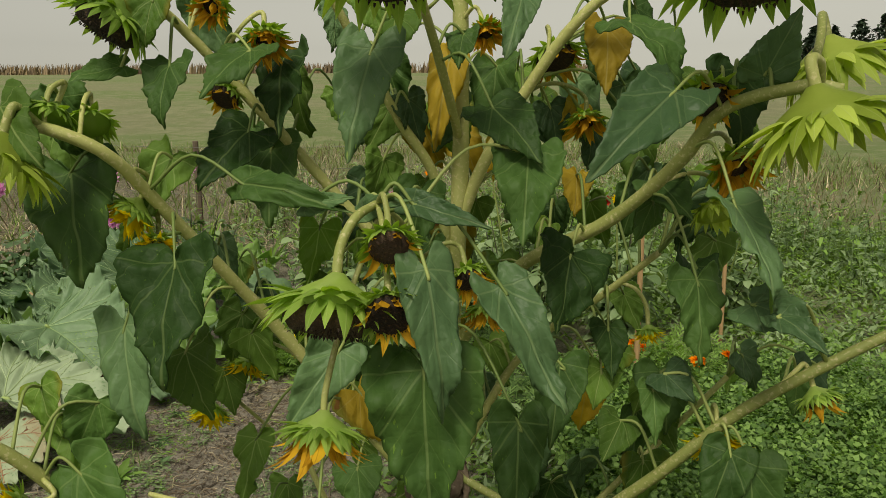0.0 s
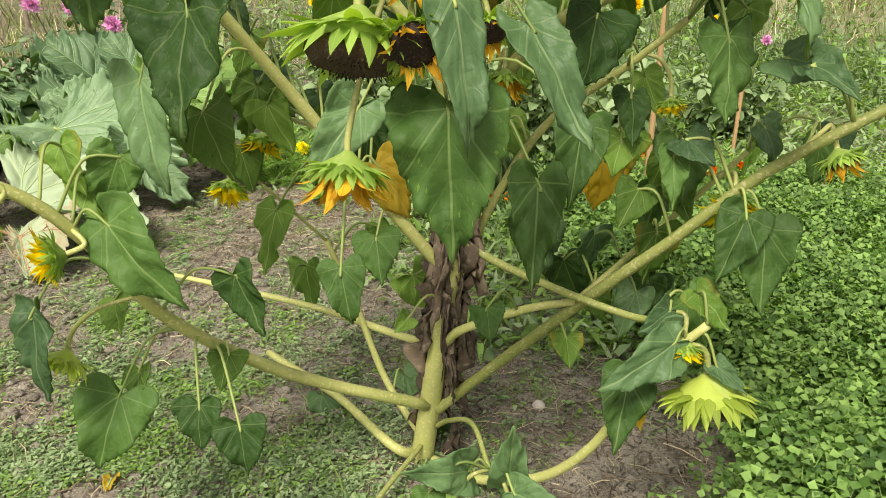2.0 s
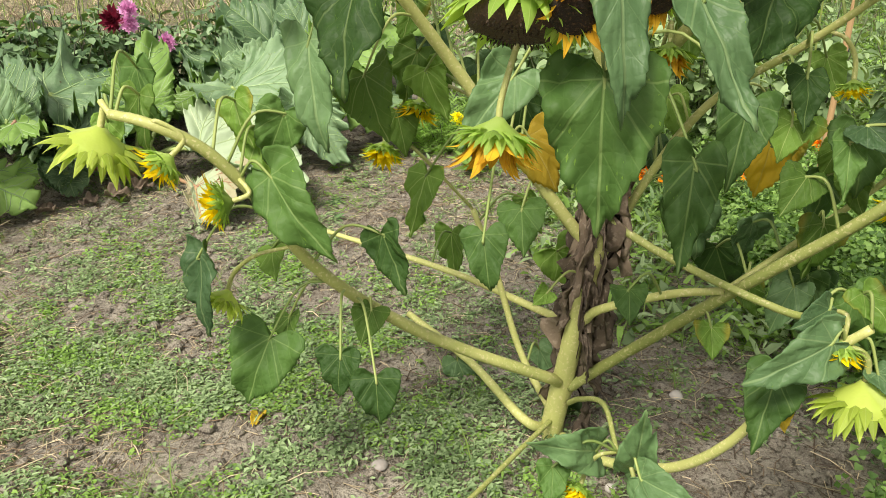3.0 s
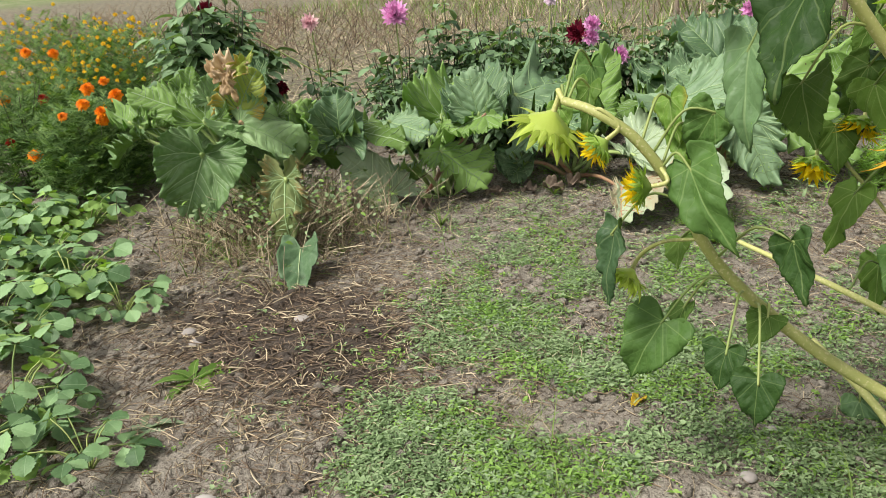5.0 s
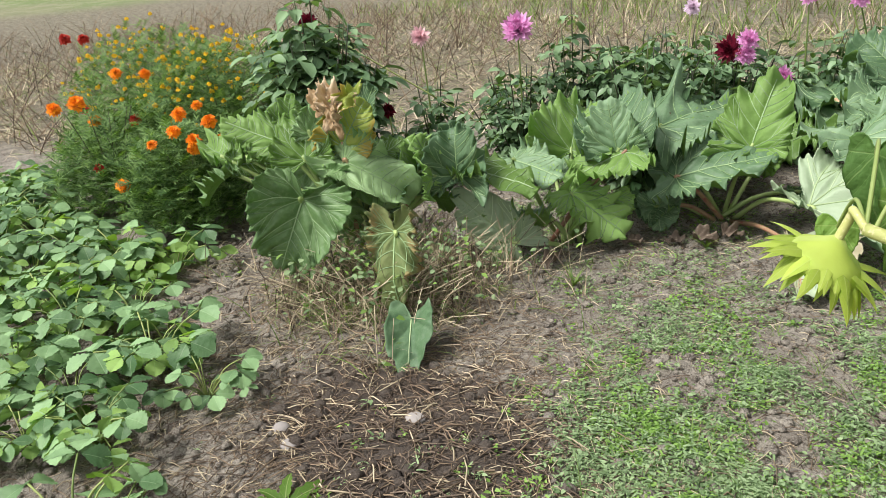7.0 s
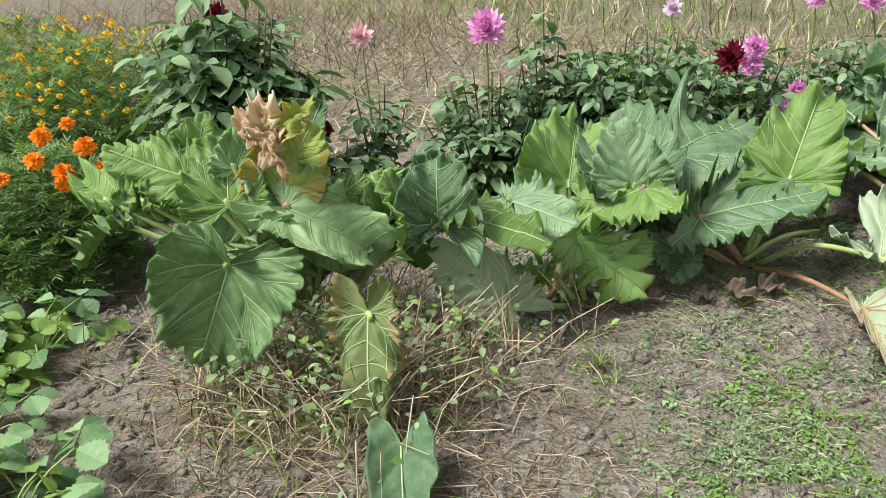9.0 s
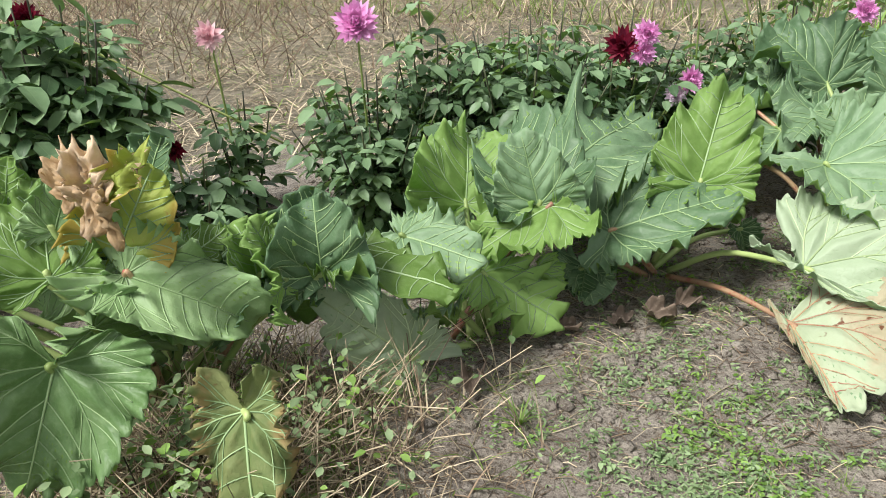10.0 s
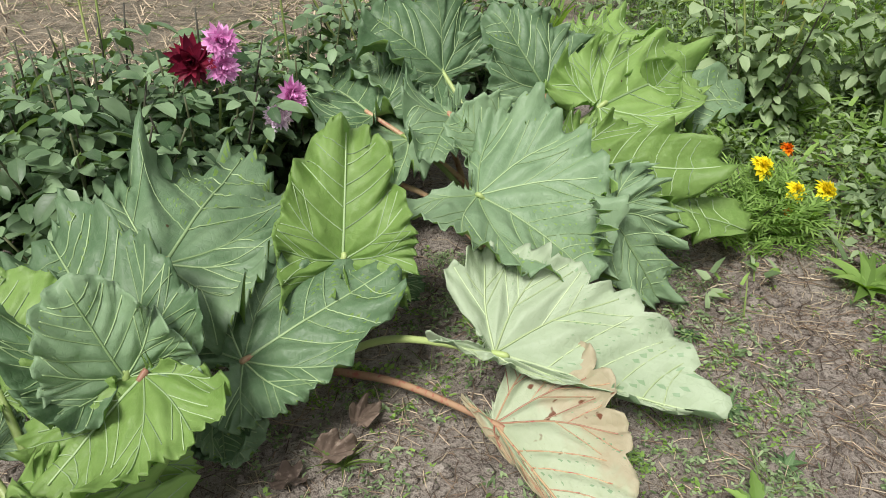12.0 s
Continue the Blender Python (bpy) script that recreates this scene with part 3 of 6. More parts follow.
# ---- ground ----
def axis_steps(lo, hi, step, reach):
    a = list(np.arange(lo, hi + step / 2, step))
    d, left, right = step, [], []
    while (right[-1] if right else hi) < reach:
        d *= 1.22
        right.append((right[-1] if right else hi) + d)
        left.append((left[-1] if left else lo) - d)
    return left[::-1] + a + right


def build_ground():
    xs, ys = axis_steps(-4.6, 3.4, 0.034, 1500), axis_steps(0.2, 6.6, 0.034, 1500)
    verts = [(x, y, ground_z(x, y)) for y in ys for x in xs]
    n = len(xs)
    faces = [(j * n + i, j * n + i + 1, (j + 1) * n + i + 1, (j + 1) * n + i) for j in range(len(ys) - 1) for i in range(n - 1)]
    ob = link("ground", mesh_from("ground", verts, faces, [M["ground"]]))
    tagged(ob, "bare grey-brown garden soil merging into rough meadow", "ground", kind="structure")


build_ground()


# ---- the giant branched sunflower ----
SUNFLOWER = thing("sunflower", (0.97, 2.36, 0.0), "giant branched sunflower with drooping dark leaves and ripe seed heads", "sunflower")
TWIGS = []


def branch(points, r0, r1, name="branch", mat="stem", hold=True):
    line = spline(points, 8)
    v, f = tube_data(line, r0, r1, 9, 0.05, len(TWIGS))
    ob = link(name, mesh_from(name, v, f, [M[mat]]), SUNFLOWER)
    if hold:
        TWIGS.extend(line[2:])
    return ob


SUN_TONES = {"d": ("sun_top", "sun_under"), "g": ("sun_blue", "sun_under"), "r": ("sun_under", "sun_top"), "b": ("sun_bright", "sun_under"), "y": ("sun_yellow", "sun_yellow")}
SUN_LABELS = {"d": "dark green heart-shaped leaf", "g": "grey-green heart-shaped leaf", "r": "leaf showing its paler underside", "b": "small bright green leaf", "y": "yellowed leaf"}
count_leaf = 0


def nearest_twig(p, least=0.03):
    return min((q for q in TWIGS if (q - p).length > least), key=lambda q: (q - p).length + (0.06 if q.z < p.z - 0.12 else 0))


def leaf(base, tip, width, tone, face=None):
    """A hanging heart-shaped leaf with its arched stalk, from the nearest branch."""
    global count_leaf
    count_leaf += 1
    rnd = random.Random(count_leaf)
    base, tip = Vector(base), Vector(tip)
    if face is None:
        face = (rnd.uniform(-0.35, 0.35) + (base.x - 1.05) * 0.4, -1, 0.45 + rnd.uniform(-0.15, 0.25))
    length = (tip - base).length
    width = min(width * 1.06, length * 1.1)
    bend = rnd.uniform(0.15, 0.7)
    me = blade_mesh("leaf", length * (1 + bend * bend * 0.06), width, [M[k] for k in SUN_TONES[tone]], count_leaf, bend=bend, cup=rnd.uniform(0.05, 0.45), wave=rnd.uniform(0.015, 0.045), waves=rnd.choice((3, 4, 5)), teeth=0.018, swell=0.02, lobes=0.025, frill=rnd.uniform(0.0, 0.03), fine=0.014, seg=64, rings=9, crumple=rnd.uniform(0.06, 0.13), count=3.6, slope=1.25)
    m = lay(base, tip, face) @ Matrix.Rotation(bend / 2, 4, "X")
    ob = link("leaf", me, SUNFLOWER, m, SUN_LABELS[tone])
    root = nearest_twig(base)
    away = (base - root)
    mid = root.lerp(base, 0.5) + Vector((0, 0, 0.02 + 0.18 * away.length))
    end = base + (tip - base).normalized() * length * 0.06
    tube("petiole", [root, mid, base, end], 0.0034, 0.0022, M["stem_dark"], ob, 6, 5)
    return ob


def ring_of(shape, n, radius, lift, tilt, rnd, spread=0.25, size=0.25, turns=0.0):
    out = []
    for k in range(n):
        a = 2 * math.pi * (k + turns) / n + rnd.uniform(-spread, spread) * 6.28 / n
        s = 1 + rnd.uniform(-size, size)
        m = Matrix.Rotation(a, 4, "Z") @ Matrix.Translation((0, radius, lift)) @ Matrix.Rotation(tilt + rnd.uniform(-0.3, 0.3), 4, "X") @ Matrix.Rotation(rnd.uniform(-0.25, 0.25), 4, "Y") @ Matrix.Diagonal((s, s, s, 1))
        out.append((shape, m))
    return out


def turned(profile, sides, rnd, rough=0.0):
    v, f = [], []
    for r, z in profile:
        for k in range(sides):
            a = 2 * math.pi * k / sides
            q = r * (1 + rough * rnd.uniform(-1, 1))
            v.append((q * math.cos(a), q * math.sin(a), z + rough * r * 0.3 * rnd.uniform(-1, 1)))
    n = len(profile)
    for i in range(n - 1):
        for k in range(sides):
            a, b = i * sides + k, i * sides + (k + 1) % sides
            f.append((a, b, b + sides, a + sides))
    f.append(tuple(range(sides - 1, -1, -1)))
    f.append(tuple(range((n - 1) * sides, n * sides)))
    return v, f


def flower_head(at, facing, r, kind="seed", stalk=True, label="", seed=0, pale=False):
    """A flower head that faces a way: back and bracts, disc of seeds, petals where it has them."""
    rnd = random.Random(seed + int(r * 1e4) + int(at[0] * 997))
    at, facing = Vector(at), Vector(facing).normalized()
    q = facing.to_track_quat("Z", "Y").to_matrix().to_4x4()
    m = Matrix.Translation(at) @ q
    bract_mat = M["bract_pale" if pale else "bract"]
    v, f = turned([(r * 0.14, -r * 0.75), (r * 0.3, -r * 0.6), (r * 0.75, -r * 0.32), (r * 0.98, -r * 0.02), (r * 0.9, r * 0.1)], 18, rnd, 0.03)
    body = link("flower_head", mesh_from("flower_head", v, f, [bract_mat], [(p[0], p[1]) for p in v]), SUNFLOWER, m, label)
    shape = strip(r * 0.78, r * 0.30, -0.5, 0.35, 5, 0.75, 0.3)
    pieces = ring_of(shape, 22, r * 0.9, -r * 0.1, 0.7 if kind != "bud" else 0.85, rnd)
    pieces += ring_of(shape, 20, r * 0.85, -r * 0.2, 0.35 if kind != "bud" else 0.5, rnd, turns=0.5)
    pieces += ring_of(shape, 14, r * 0.72, -r * 0.3, 0.0 if kind != "bud" else 0.1, rnd, turns=0.3)
    if r >= 0.06:
        one = mesh_from("bract", *shape[:2], [bract_mat], shape[2])
        for _, mm in pieces:
            link("bract", one, body, m @ mm)
    else:
        gather("bract_whorl", pieces, [bract_mat], body, m)
    if kind != "bud":
        v, f = turned([(r * k, r * h) for k, h in ((0.9, 0.0), (0.93, 0.22), (0.8, 0.4), (0.45, 0.46), (0.05, 0.42))] if kind == "seed" else [(r * k, r * h) for k, h in ((0.55, 0.0), (0.5, 0.15), (0.35, 0.24), (0.15, 0.27), (0.05, 0.26))], 26, rnd, 0.05)
        core = (np.array(v), f, np.zeros((len(v), 2)))
        seedling = strip(r * 0.09, r * 0.05, 0.2, 0.3, 2)
        gather("seed_disc", [(core, Matrix.Identity(4))] + [(seedling, Matrix.Rotation(k * 2.39996, 4, "Z") @ Matrix.Translation((0, r * (0.85 if kind == "seed" else 0.42) * math.sqrt(k / 150), r * (0.43 if kind == "seed" else 0.22))) @ Matrix.Rotation(1.2 + rnd.uniform(-0.4, 0.4), 4, "X")) for k in range(8, 150)], [M["disc"]], body, m, "dark brown seed disc")
    if kind == "seed" and r < 0.05:
        shape = strip(r * 1.0, r * 0.4, 1.4, 0.6, 4)
        gather("petal_whorl", ring_of(shape, 13, r * 0.9, 0.1 * r, 1.75, rnd, 0.8, 0.5), [M["petal_old"]], body, m, "dried brown-orange petals")
    if kind in ("yellow", "old"):
        shape = strip(r * (1.05 if kind == "yellow" else 1.1), r * 0.42, 0.9, 0.5, 4)
        n = 17 if kind == "yellow" else 14
        pieces = ring_of(shape, n, r * 0.8, 0, 1.15 if kind == "old" else 0.85, rnd, 0.8, 0.35)
        pieces += ring_of(shape, n - 3, r * 0.7, 0.05 * r, 1.5 if kind == "old" else 1.2, rnd, 0.8, 0.4, 0.5)
        pieces += ring_of(shape, n - 7, r * 0.5, 0.1 * r, 1.6, rnd, 0.9, 0.4, 0.2)
        gather("petal_whorl", pieces, [M["petal" if kind == "yellow" else "petal_old"]], body, m, "yellow petals" if kind == "yellow" else "withered orange-yellow petals")
    if stalk:
        back = at - facing * r * 0.7
        root = nearest_twig(back, 0.06)
        tube("head_stalk", [root, root.lerp(back, 0.55) + Vector((0, 0, 0.035)), back - facing * 0.03 + Vector((0, 0, 0.01)), at - facing * r * 0.5], max(0.004, r * 0.09), max(0.005, r * 0.11), M["stem"], body, 8, 6)
    return body


branch([(0.955, 2.36, -0.03), (0.985, 2.36, 0.2), (1.035, 2.36, 0.55), (1.065, 2.365, 0.9), (1.09, 2.37, 1.25), (1.092, 2.37, 1.63), (1.09, 2.38, 2.0)], 0.031, 0.013, "stem")
branch([(0.975, 2.34, 0.18), (0.67, 2.2, 0.36), (0.48, 2.06, 0.57), (0.41, 1.96, 0.76), (0.345, 1.9, 0.875), (0.27, 1.86, 0.93), (0.19, 1.87, 0.94)], 0.015, 0.009)
branch([(1.0, 2.35, 0.16), (1.08, 2.33, 0.25), (1.31, 2.2, 0.54), (1.46, 2.1, 0.73), (1.58, 2.05, 0.87), (1.69, 2.0, 0.97), (1.85, 1.96, 1.08)], 0.014, 0.009)
branch([(1.27, 2.23, 0.49), (1.411, 2.27, 0.61), (1.657, 2.3, 0.85)], 0.009, 0.006)
branch([(1.02, 2.34, 0.36), (1.06, 2.3, 0.42), (1.2, 2.25, 0.5), (1.3, 2.2, 0.545)], 0.012, 0.008)
branch([(1.06, 2.35, 0.62), (1.16, 2.3, 0.58), (1.29, 2.18, 0.57), (1.41, 2.1, 0.56), (1.45, 2.03, 0.6)], 0.010, 0.007)
branch([(0.99, 2.33, 0.02), (1.08, 2.25, 0.03), (1.23, 2.13, 0.13), (1.33, 2.05, 0.28), (1.42, 2.0, 0.5), (1.5, 1.96, 0.62)], 0.014, 0.008)
branch([(0.95, 2.36, 0.02), (0.89, 2.33, 0.06), (0.72, 2.5, 0.1), (0.5, 2.66, 0.14)], 0.014, 0.010)
branch([(0.95, 2.38, 0.07), (0.86, 2.44, 0.2), (0.78, 2.48, 0.42), (0.72, 2.5, 0.56)], 0.010, 0.007)
branch([(1.0, 2.38, 0.33), (0.9, 2.43, 0.33), (0.69, 2.55, 0.34), (0.42, 2.64, 0.36), (0.24, 2.7, 0.37)], 0.011, 0.007)
branch([(1.05, 2.37, 0.5), (0.92, 2.33, 0.68), (0.75, 2.28, 0.92), (0.67, 2.22, 1.05), (0.56, 2.1, 1.24), (0.5, 2.0, 1.35), (0.39, 1.95, 1.4), (0.34, 1.93, 1.39)], 0.015, 0.009)
branch([(1.06, 2.37, 0.85), (0.97, 2.34, 1.07), (0.84, 2.3, 1.24), (0.67, 2.25, 1.45), (0.59, 2.2, 1.55), (0.55, 2.15, 1.6)], 0.014, 0.008)
branch([(1.07, 2.37, 1.0), (1.044, 2.35, 1.25), (0.966, 2.3, 1.394), (0.9, 2.25, 1.52), (0.84, 2.2, 1.64)], 0.012, 0.008)
branch([(1.05, 2.36, 0.85), (1.2, 2.3, 1.08), (1.37, 2.2, 1.2), (1.47, 2.1, 1.32), (1.52, 2.04, 1.41), (1.61, 1.96, 1.445), (1.66, 1.93, 1.44)], 0.015, 0.010)
branch([(1.08, 2.37, 1.15), (1.14, 2.36, 1.3), (1.22, 2.35, 1.44), (1.31, 2.3, 1.57), (1.4, 2.26, 1.64), (1.55, 2.2, 1.66)], 0.014, 0.009)
branch([(1.02, 2.35, 0.45), (1.12, 2.4, 0.68), (1.24, 2.4, 0.88), (1.4, 2.35, 1.02), (1.5, 2.3, 1.12)], 0.011, 0.007)
branch([(1.0, 2.34, 0.12), (1.03, 2.25, 0.2), (1.08, 2.1, 0.3), (1.11, 1.95, 0.3)], 0.007, 0.005)
branch([(0.96, 2.34, 0.06), (0.9, 2.2, 0.07), (0.8, 1.92, 0.12), (0.74, 1.8, 0.2)], 0.007, 0.005)
branch([(1.06, 2.36, 0.75), (1.04, 2.2, 0.98), (1.0, 2.0, 1.2), (0.96, 1.86, 1.28)], 0.010, 0.007)
branch([(1.09, 2.37, 1.35), (1.05, 2.2, 1.5), (1.0, 2.05, 1.66)], 0.010, 0.008)

# heads: place, facing, radius
flower_head((0.905, 1.76, 1.145), (-0.1, -0.42, -0.9), 0.07, "seed", label="nodding ripe sunflower head with a dark seed disc")
flower_head((0.985, 1.74, 1.24), (0.1, -0.8, -0.5), 0.03, "seed", label="small withered flower head")
flower_head((0.985, 1.72, 1.155), (0.1, -0.8, -0.5), 0.036, "seed", label="small withered flower head")
flower_head((0.885, 1.75, 0.97), (-0.1, -0.35, -0.9), 0.045, "old", label="nodding flower head with withered orange petals")
flower_head((0.98, 1.9, 1.645), (0.1, -0.4, -0.9), 0.1, "seed", label="large nodding ripe sunflower head")
flower_head((1.51, 1.92, 1.63), (0.05, -0.4, -0.9), 0.095, "seed", label="large nodding ripe sunflower head")
flower_head((1.61, 1.87, 1.385), (0.25, -0.2, -0.95), 0.085, "bud", label="nodding green seed head with pointed bracts", pale=True)
flower_head((1.73, 2.1, 1.48), (0.3, -0.1, -0.9), 0.075, "bud", label="nodding green seed head with pointed bracts", pale=True)
flower_head((0.13, 1.89, 0.865), (-0.35, -0.15, -0.9), 0.062, "bud", label="nodding green seed head with pointed bracts", pale=True)
flower_head((1.515, 1.945, 0.475), (0.1, -0.2, -0.95), 0.062, "bud", label="nodding green seed head with pointed bracts", pale=True)
flower_head((1.465, 1.97, 0.565), (-0.1, -0.4, -0.9), 0.028, "yellow")
flower_head((0.372, 1.88, 0.784), (-0.9, -0.4, -0.1), 0.032, "yellow")
flower_head((0.29, 1.85, 0.862), (-0.6, -0.5, -0.6), 0.03, "yellow")
flower_head((0.307, 1.95, 0.535), (-0.2, -0.5, -0.6), 0.04, "bud", pale=True)
flower_head((0.49, 2.1, 1.565), (-0.5, -0.3, -0.8), 0.06, "seed", label="ripe head seen from the side, bracts spread")
flower_head((0.38, 1.9, 1.335), (-0.3, -0.3, -0.9), 0.07, "bud", label="nodding green seed head with pointed bracts", pale=True)
flower_head((0.51, 2.08, 1.24), (-0.5, -0.35, -0.8), 0.036, "yellow")
flower_head((0.55, 2.08, 1.18), (0.2, -0.8, -0.5), 0.022, "yellow")
flower_head((0.73, 2.2, 1.54), (0.2, -0.6, -0.8), 0.033, "old")
flower_head((0.636, 2.2, 1.6), (-0.3, -0.7, -0.5), 0.03, "old")
flower_head((0.639, 2.25, 1.44), (-0.3, -0.6, -0.6), 0.03, "seed")
flower_head((0.425, 2.0, 1.407), (-0.2, -0.5, -0.7), 0.034, "bud")
flower_head((0.464, 2.05, 1.392), (0.2, -0.6, -0.7), 0.034, "bud")
flower_head((1.5, 2.05, 1.43), (-0.1, -0.8, -0.6), 0.036, "seed", label="small head with a dark disc and spread bracts")
flower_head((1.59, 2.15, 1.31), (0.1, -0.7, -0.6), 0.042, "old")
flower_head((1.573, 2.18, 1.218), (0.1, -0.5, -0.8), 0.045, "bud", pale=True)
flower_head((1.36, 2.4, 1.385), (0, -0.6, -0.8), 0.032, "old")
flower_head((1.29, 2.4, 1.52), (0.2, -0.5, -0.8), 0.045, "seed")
flower_head((1.14, 2.3, 1.56), (0.2, -0.7, -0.6), 0.026, "old")
flower_head((1.098, 2.0, 1.138), (0.3, -0.7, -0.7), 0.03, "seed")
flower_head((1.486, 2.3, 0.95), (0.1, -0.3, -0.9), 0.022, "yellow")
flower_head((1.564, 2.1, 0.80), (-0.1, -0.6, -0.7), 0.035, "yellow")
flower_head((0.58, 2.5, 0.81), (-0.1, -0.5, -0.8), 0.035, "yellow")
flower_head((0.50, 2.46, 0.71), (-0.1, -0.5, -0.8), 0.035, "yellow")
flower_head((1.7, 2.0, 0.92), (0.3, -0.4, -0.8), 0.03, "seed")
flower_head((1.041, 1.9, 0.23), (-0.3, -0.7, -0.4), 0.026, "yellow")
flower_head((1.154, 1.85, 0.246), (0.2, -0.5, -0.7), 0.028, "yellow")
flower_head((1.14, 2.28, 1.0), (0, -0.4, -0.9), 0.035, "old")

# leaves: stalk's end, tip, width, tone
leaf((0.587, 2.100, 1.491), (0.582, 2.050, 1.384), 0.096, 'd')
leaf((0.409, 2.080, 1.309), (0.477, 1.950, 1.129), 0.161, 'd')
leaf((0.608, 2.000, 1.164), (0.600, 1.920, 0.972), 0.171, 'd')
leaf((0.713, 2.150, 1.519), (0.652, 2.050, 1.436), 0.102, 'd')
leaf((0.566, 2.100, 1.598), (0.555, 2.080, 1.515), 0.081, 'b')
leaf((0.691, 2.200, 1.375), (0.616, 2.100, 1.269), 0.113, 'd')
leaf((0.750, 2.250, 1.508), (0.760, 2.150, 1.366), 0.105, 'd')
leaf((0.714, 2.280, 1.335), (0.725, 2.200, 1.192), 0.130, 'd')
leaf((0.939, 2.050, 1.511), (0.904, 1.950, 1.338), 0.113, 'g')
leaf((0.964, 2.300, 1.590), (0.958, 2.200, 1.491), 0.102, 'r')
leaf((0.728, 2.000, 1.295), (0.920, 1.900, 1.261), 0.067, 'd')
leaf((1.142, 2.100, 1.416), (1.217, 2.000, 1.326), 0.114, 'd')
leaf((1.200, 2.050, 1.339), (1.182, 1.950, 1.200), 0.120, 'd')
leaf((1.410, 1.950, 1.437), (1.262, 1.850, 1.311), 0.113, 'g')
leaf((1.386, 2.150, 1.562), (1.461, 2.050, 1.444), 0.131, 'd')
leaf((1.388, 2.350, 1.571), (1.378, 2.300, 1.439), 0.096, 'y')
leaf((1.069, 2.350, 1.512), (1.037, 2.300, 1.325), 0.080, 'y')
leaf((1.568, 2.000, 1.463), (1.597, 1.950, 1.563), 0.083, 'g')
leaf((1.191, 2.100, 1.604), (1.154, 2.000, 1.485), 0.065, 'g')
leaf((1.515, 1.950, 1.264), (1.553, 1.850, 1.109), 0.091, 'g')
leaf((1.567, 1.880, 1.101), (1.606, 1.800, 1.071), 0.050, 'g')
leaf((1.292, 2.150, 1.144), (1.254, 2.050, 1.022), 0.149, 'd')
leaf((1.034, 1.720, 1.209), (1.056, 1.680, 1.012), 0.082, 'g')
leaf((1.138, 1.800, 1.168), (1.220, 1.720, 1.002), 0.082, 'g')
leaf((1.028, 1.750, 1.062), (1.036, 1.720, 0.855), 0.161, 'd')
leaf((0.842, 1.950, 1.267), (0.926, 1.900, 1.282), 0.039, 'g')
leaf((0.373, 1.950, 1.421), (0.468, 1.880, 1.328), 0.094, 'r')
leaf((0.483, 2.150, 1.491), (0.399, 2.100, 1.458), 0.059, 'd')
leaf((0.932, 1.900, 1.262), (1.014, 1.800, 1.291), 0.041, 'g')
leaf((1.011, 1.850, 1.281), (1.123, 1.800, 1.251), 0.044, 'g')
leaf((1.094, 2.200, 1.548), (1.084, 2.150, 1.484), 0.061, 'd')
leaf((1.463, 2.200, 1.277), (1.498, 2.100, 1.217), 0.093, 'd')
leaf((1.333, 2.350, 1.275), (1.321, 2.300, 1.193), 0.070, 'y')
leaf((1.525, 2.150, 1.124), (1.504, 2.050, 1.012), 0.092, 'd')
leaf((0.515, 2.000, 1.054), (0.553, 1.950, 0.859), 0.103, 'g')
leaf((0.580, 2.100, 0.977), (0.639, 2.050, 0.867), 0.126, 'r')
leaf((0.877, 2.000, 1.010), (0.791, 1.950, 0.887), 0.098, 'g')
leaf((0.839, 1.950, 0.736), (0.858, 1.920, 0.634), 0.083, 'd')
leaf((0.872, 2.250, 0.671), (0.886, 2.200, 0.583), 0.113, 'd')
leaf((1.184, 2.000, 0.878), (1.176, 1.950, 0.690), 0.099, 'd')
leaf((1.262, 2.050, 0.968), (1.240, 2.000, 0.831), 0.097, 'd')
leaf((1.496, 2.050, 1.119), (1.491, 2.000, 0.978), 0.106, 'd')
leaf((1.600, 2.020, 0.784), (1.599, 1.980, 0.636), 0.113, 'd')
leaf((1.378, 2.200, 0.990), (1.377, 2.150, 0.900), 0.072, 'd')
leaf((1.444, 2.100, 0.900), (1.439, 2.050, 0.812), 0.058, 'd')
leaf((1.443, 1.950, 0.590), (1.299, 1.900, 0.516), 0.099, 'g')
leaf((1.373, 1.980, 0.493), (1.342, 1.920, 0.366), 0.100, 'd')
leaf((0.455, 1.920, 0.828), (0.585, 1.880, 0.686), 0.122, 'd')
leaf((0.620, 2.050, 0.674), (0.674, 2.020, 0.561), 0.097, 'd')
leaf((0.380, 2.050, 0.621), (0.404, 2.000, 0.571), 0.099, 'r')
leaf((0.303, 1.900, 0.668), (0.310, 1.880, 0.500), 0.076, 'g')
leaf((0.377, 2.000, 0.433), (0.330, 1.950, 0.287), 0.155, 'd')
leaf((0.553, 1.950, 0.446), (0.555, 1.920, 0.362), 0.123, 'd')
leaf((0.635, 1.920, 0.423), (0.646, 1.900, 0.324), 0.100, 'd')
leaf((0.403, 2.050, 0.461), (0.408, 2.000, 0.412), 0.115, 'r')
leaf((0.572, 2.100, 0.471), (0.562, 2.050, 0.412), 0.088, 'r')
leaf((0.649, 2.300, 0.714), (0.624, 2.250, 0.579), 0.087, 'r')
leaf((0.934, 2.300, 0.449), (0.902, 2.280, 0.422), 0.079, 'r')
leaf((1.070, 1.950, 0.295), (0.943, 1.850, 0.371), 0.092, 'g')
leaf((1.143, 1.900, 0.305), (1.146, 1.850, 0.485), 0.078, 'g')
leaf((1.150, 1.850, 0.328), (1.259, 1.780, 0.336), 0.076, 'g')
leaf((0.991, 1.900, 0.284), (0.993, 1.850, 0.224), 0.065, 'd')
leaf((1.108, 2.150, 0.553), (1.115, 2.100, 0.499), 0.072, 'd')
leaf((1.286, 2.200, 0.457), (1.290, 2.150, 0.408), 0.073, 'b')
leaf((1.404, 2.050, 0.387), (1.414, 2.000, 0.359), 0.071, 'y')
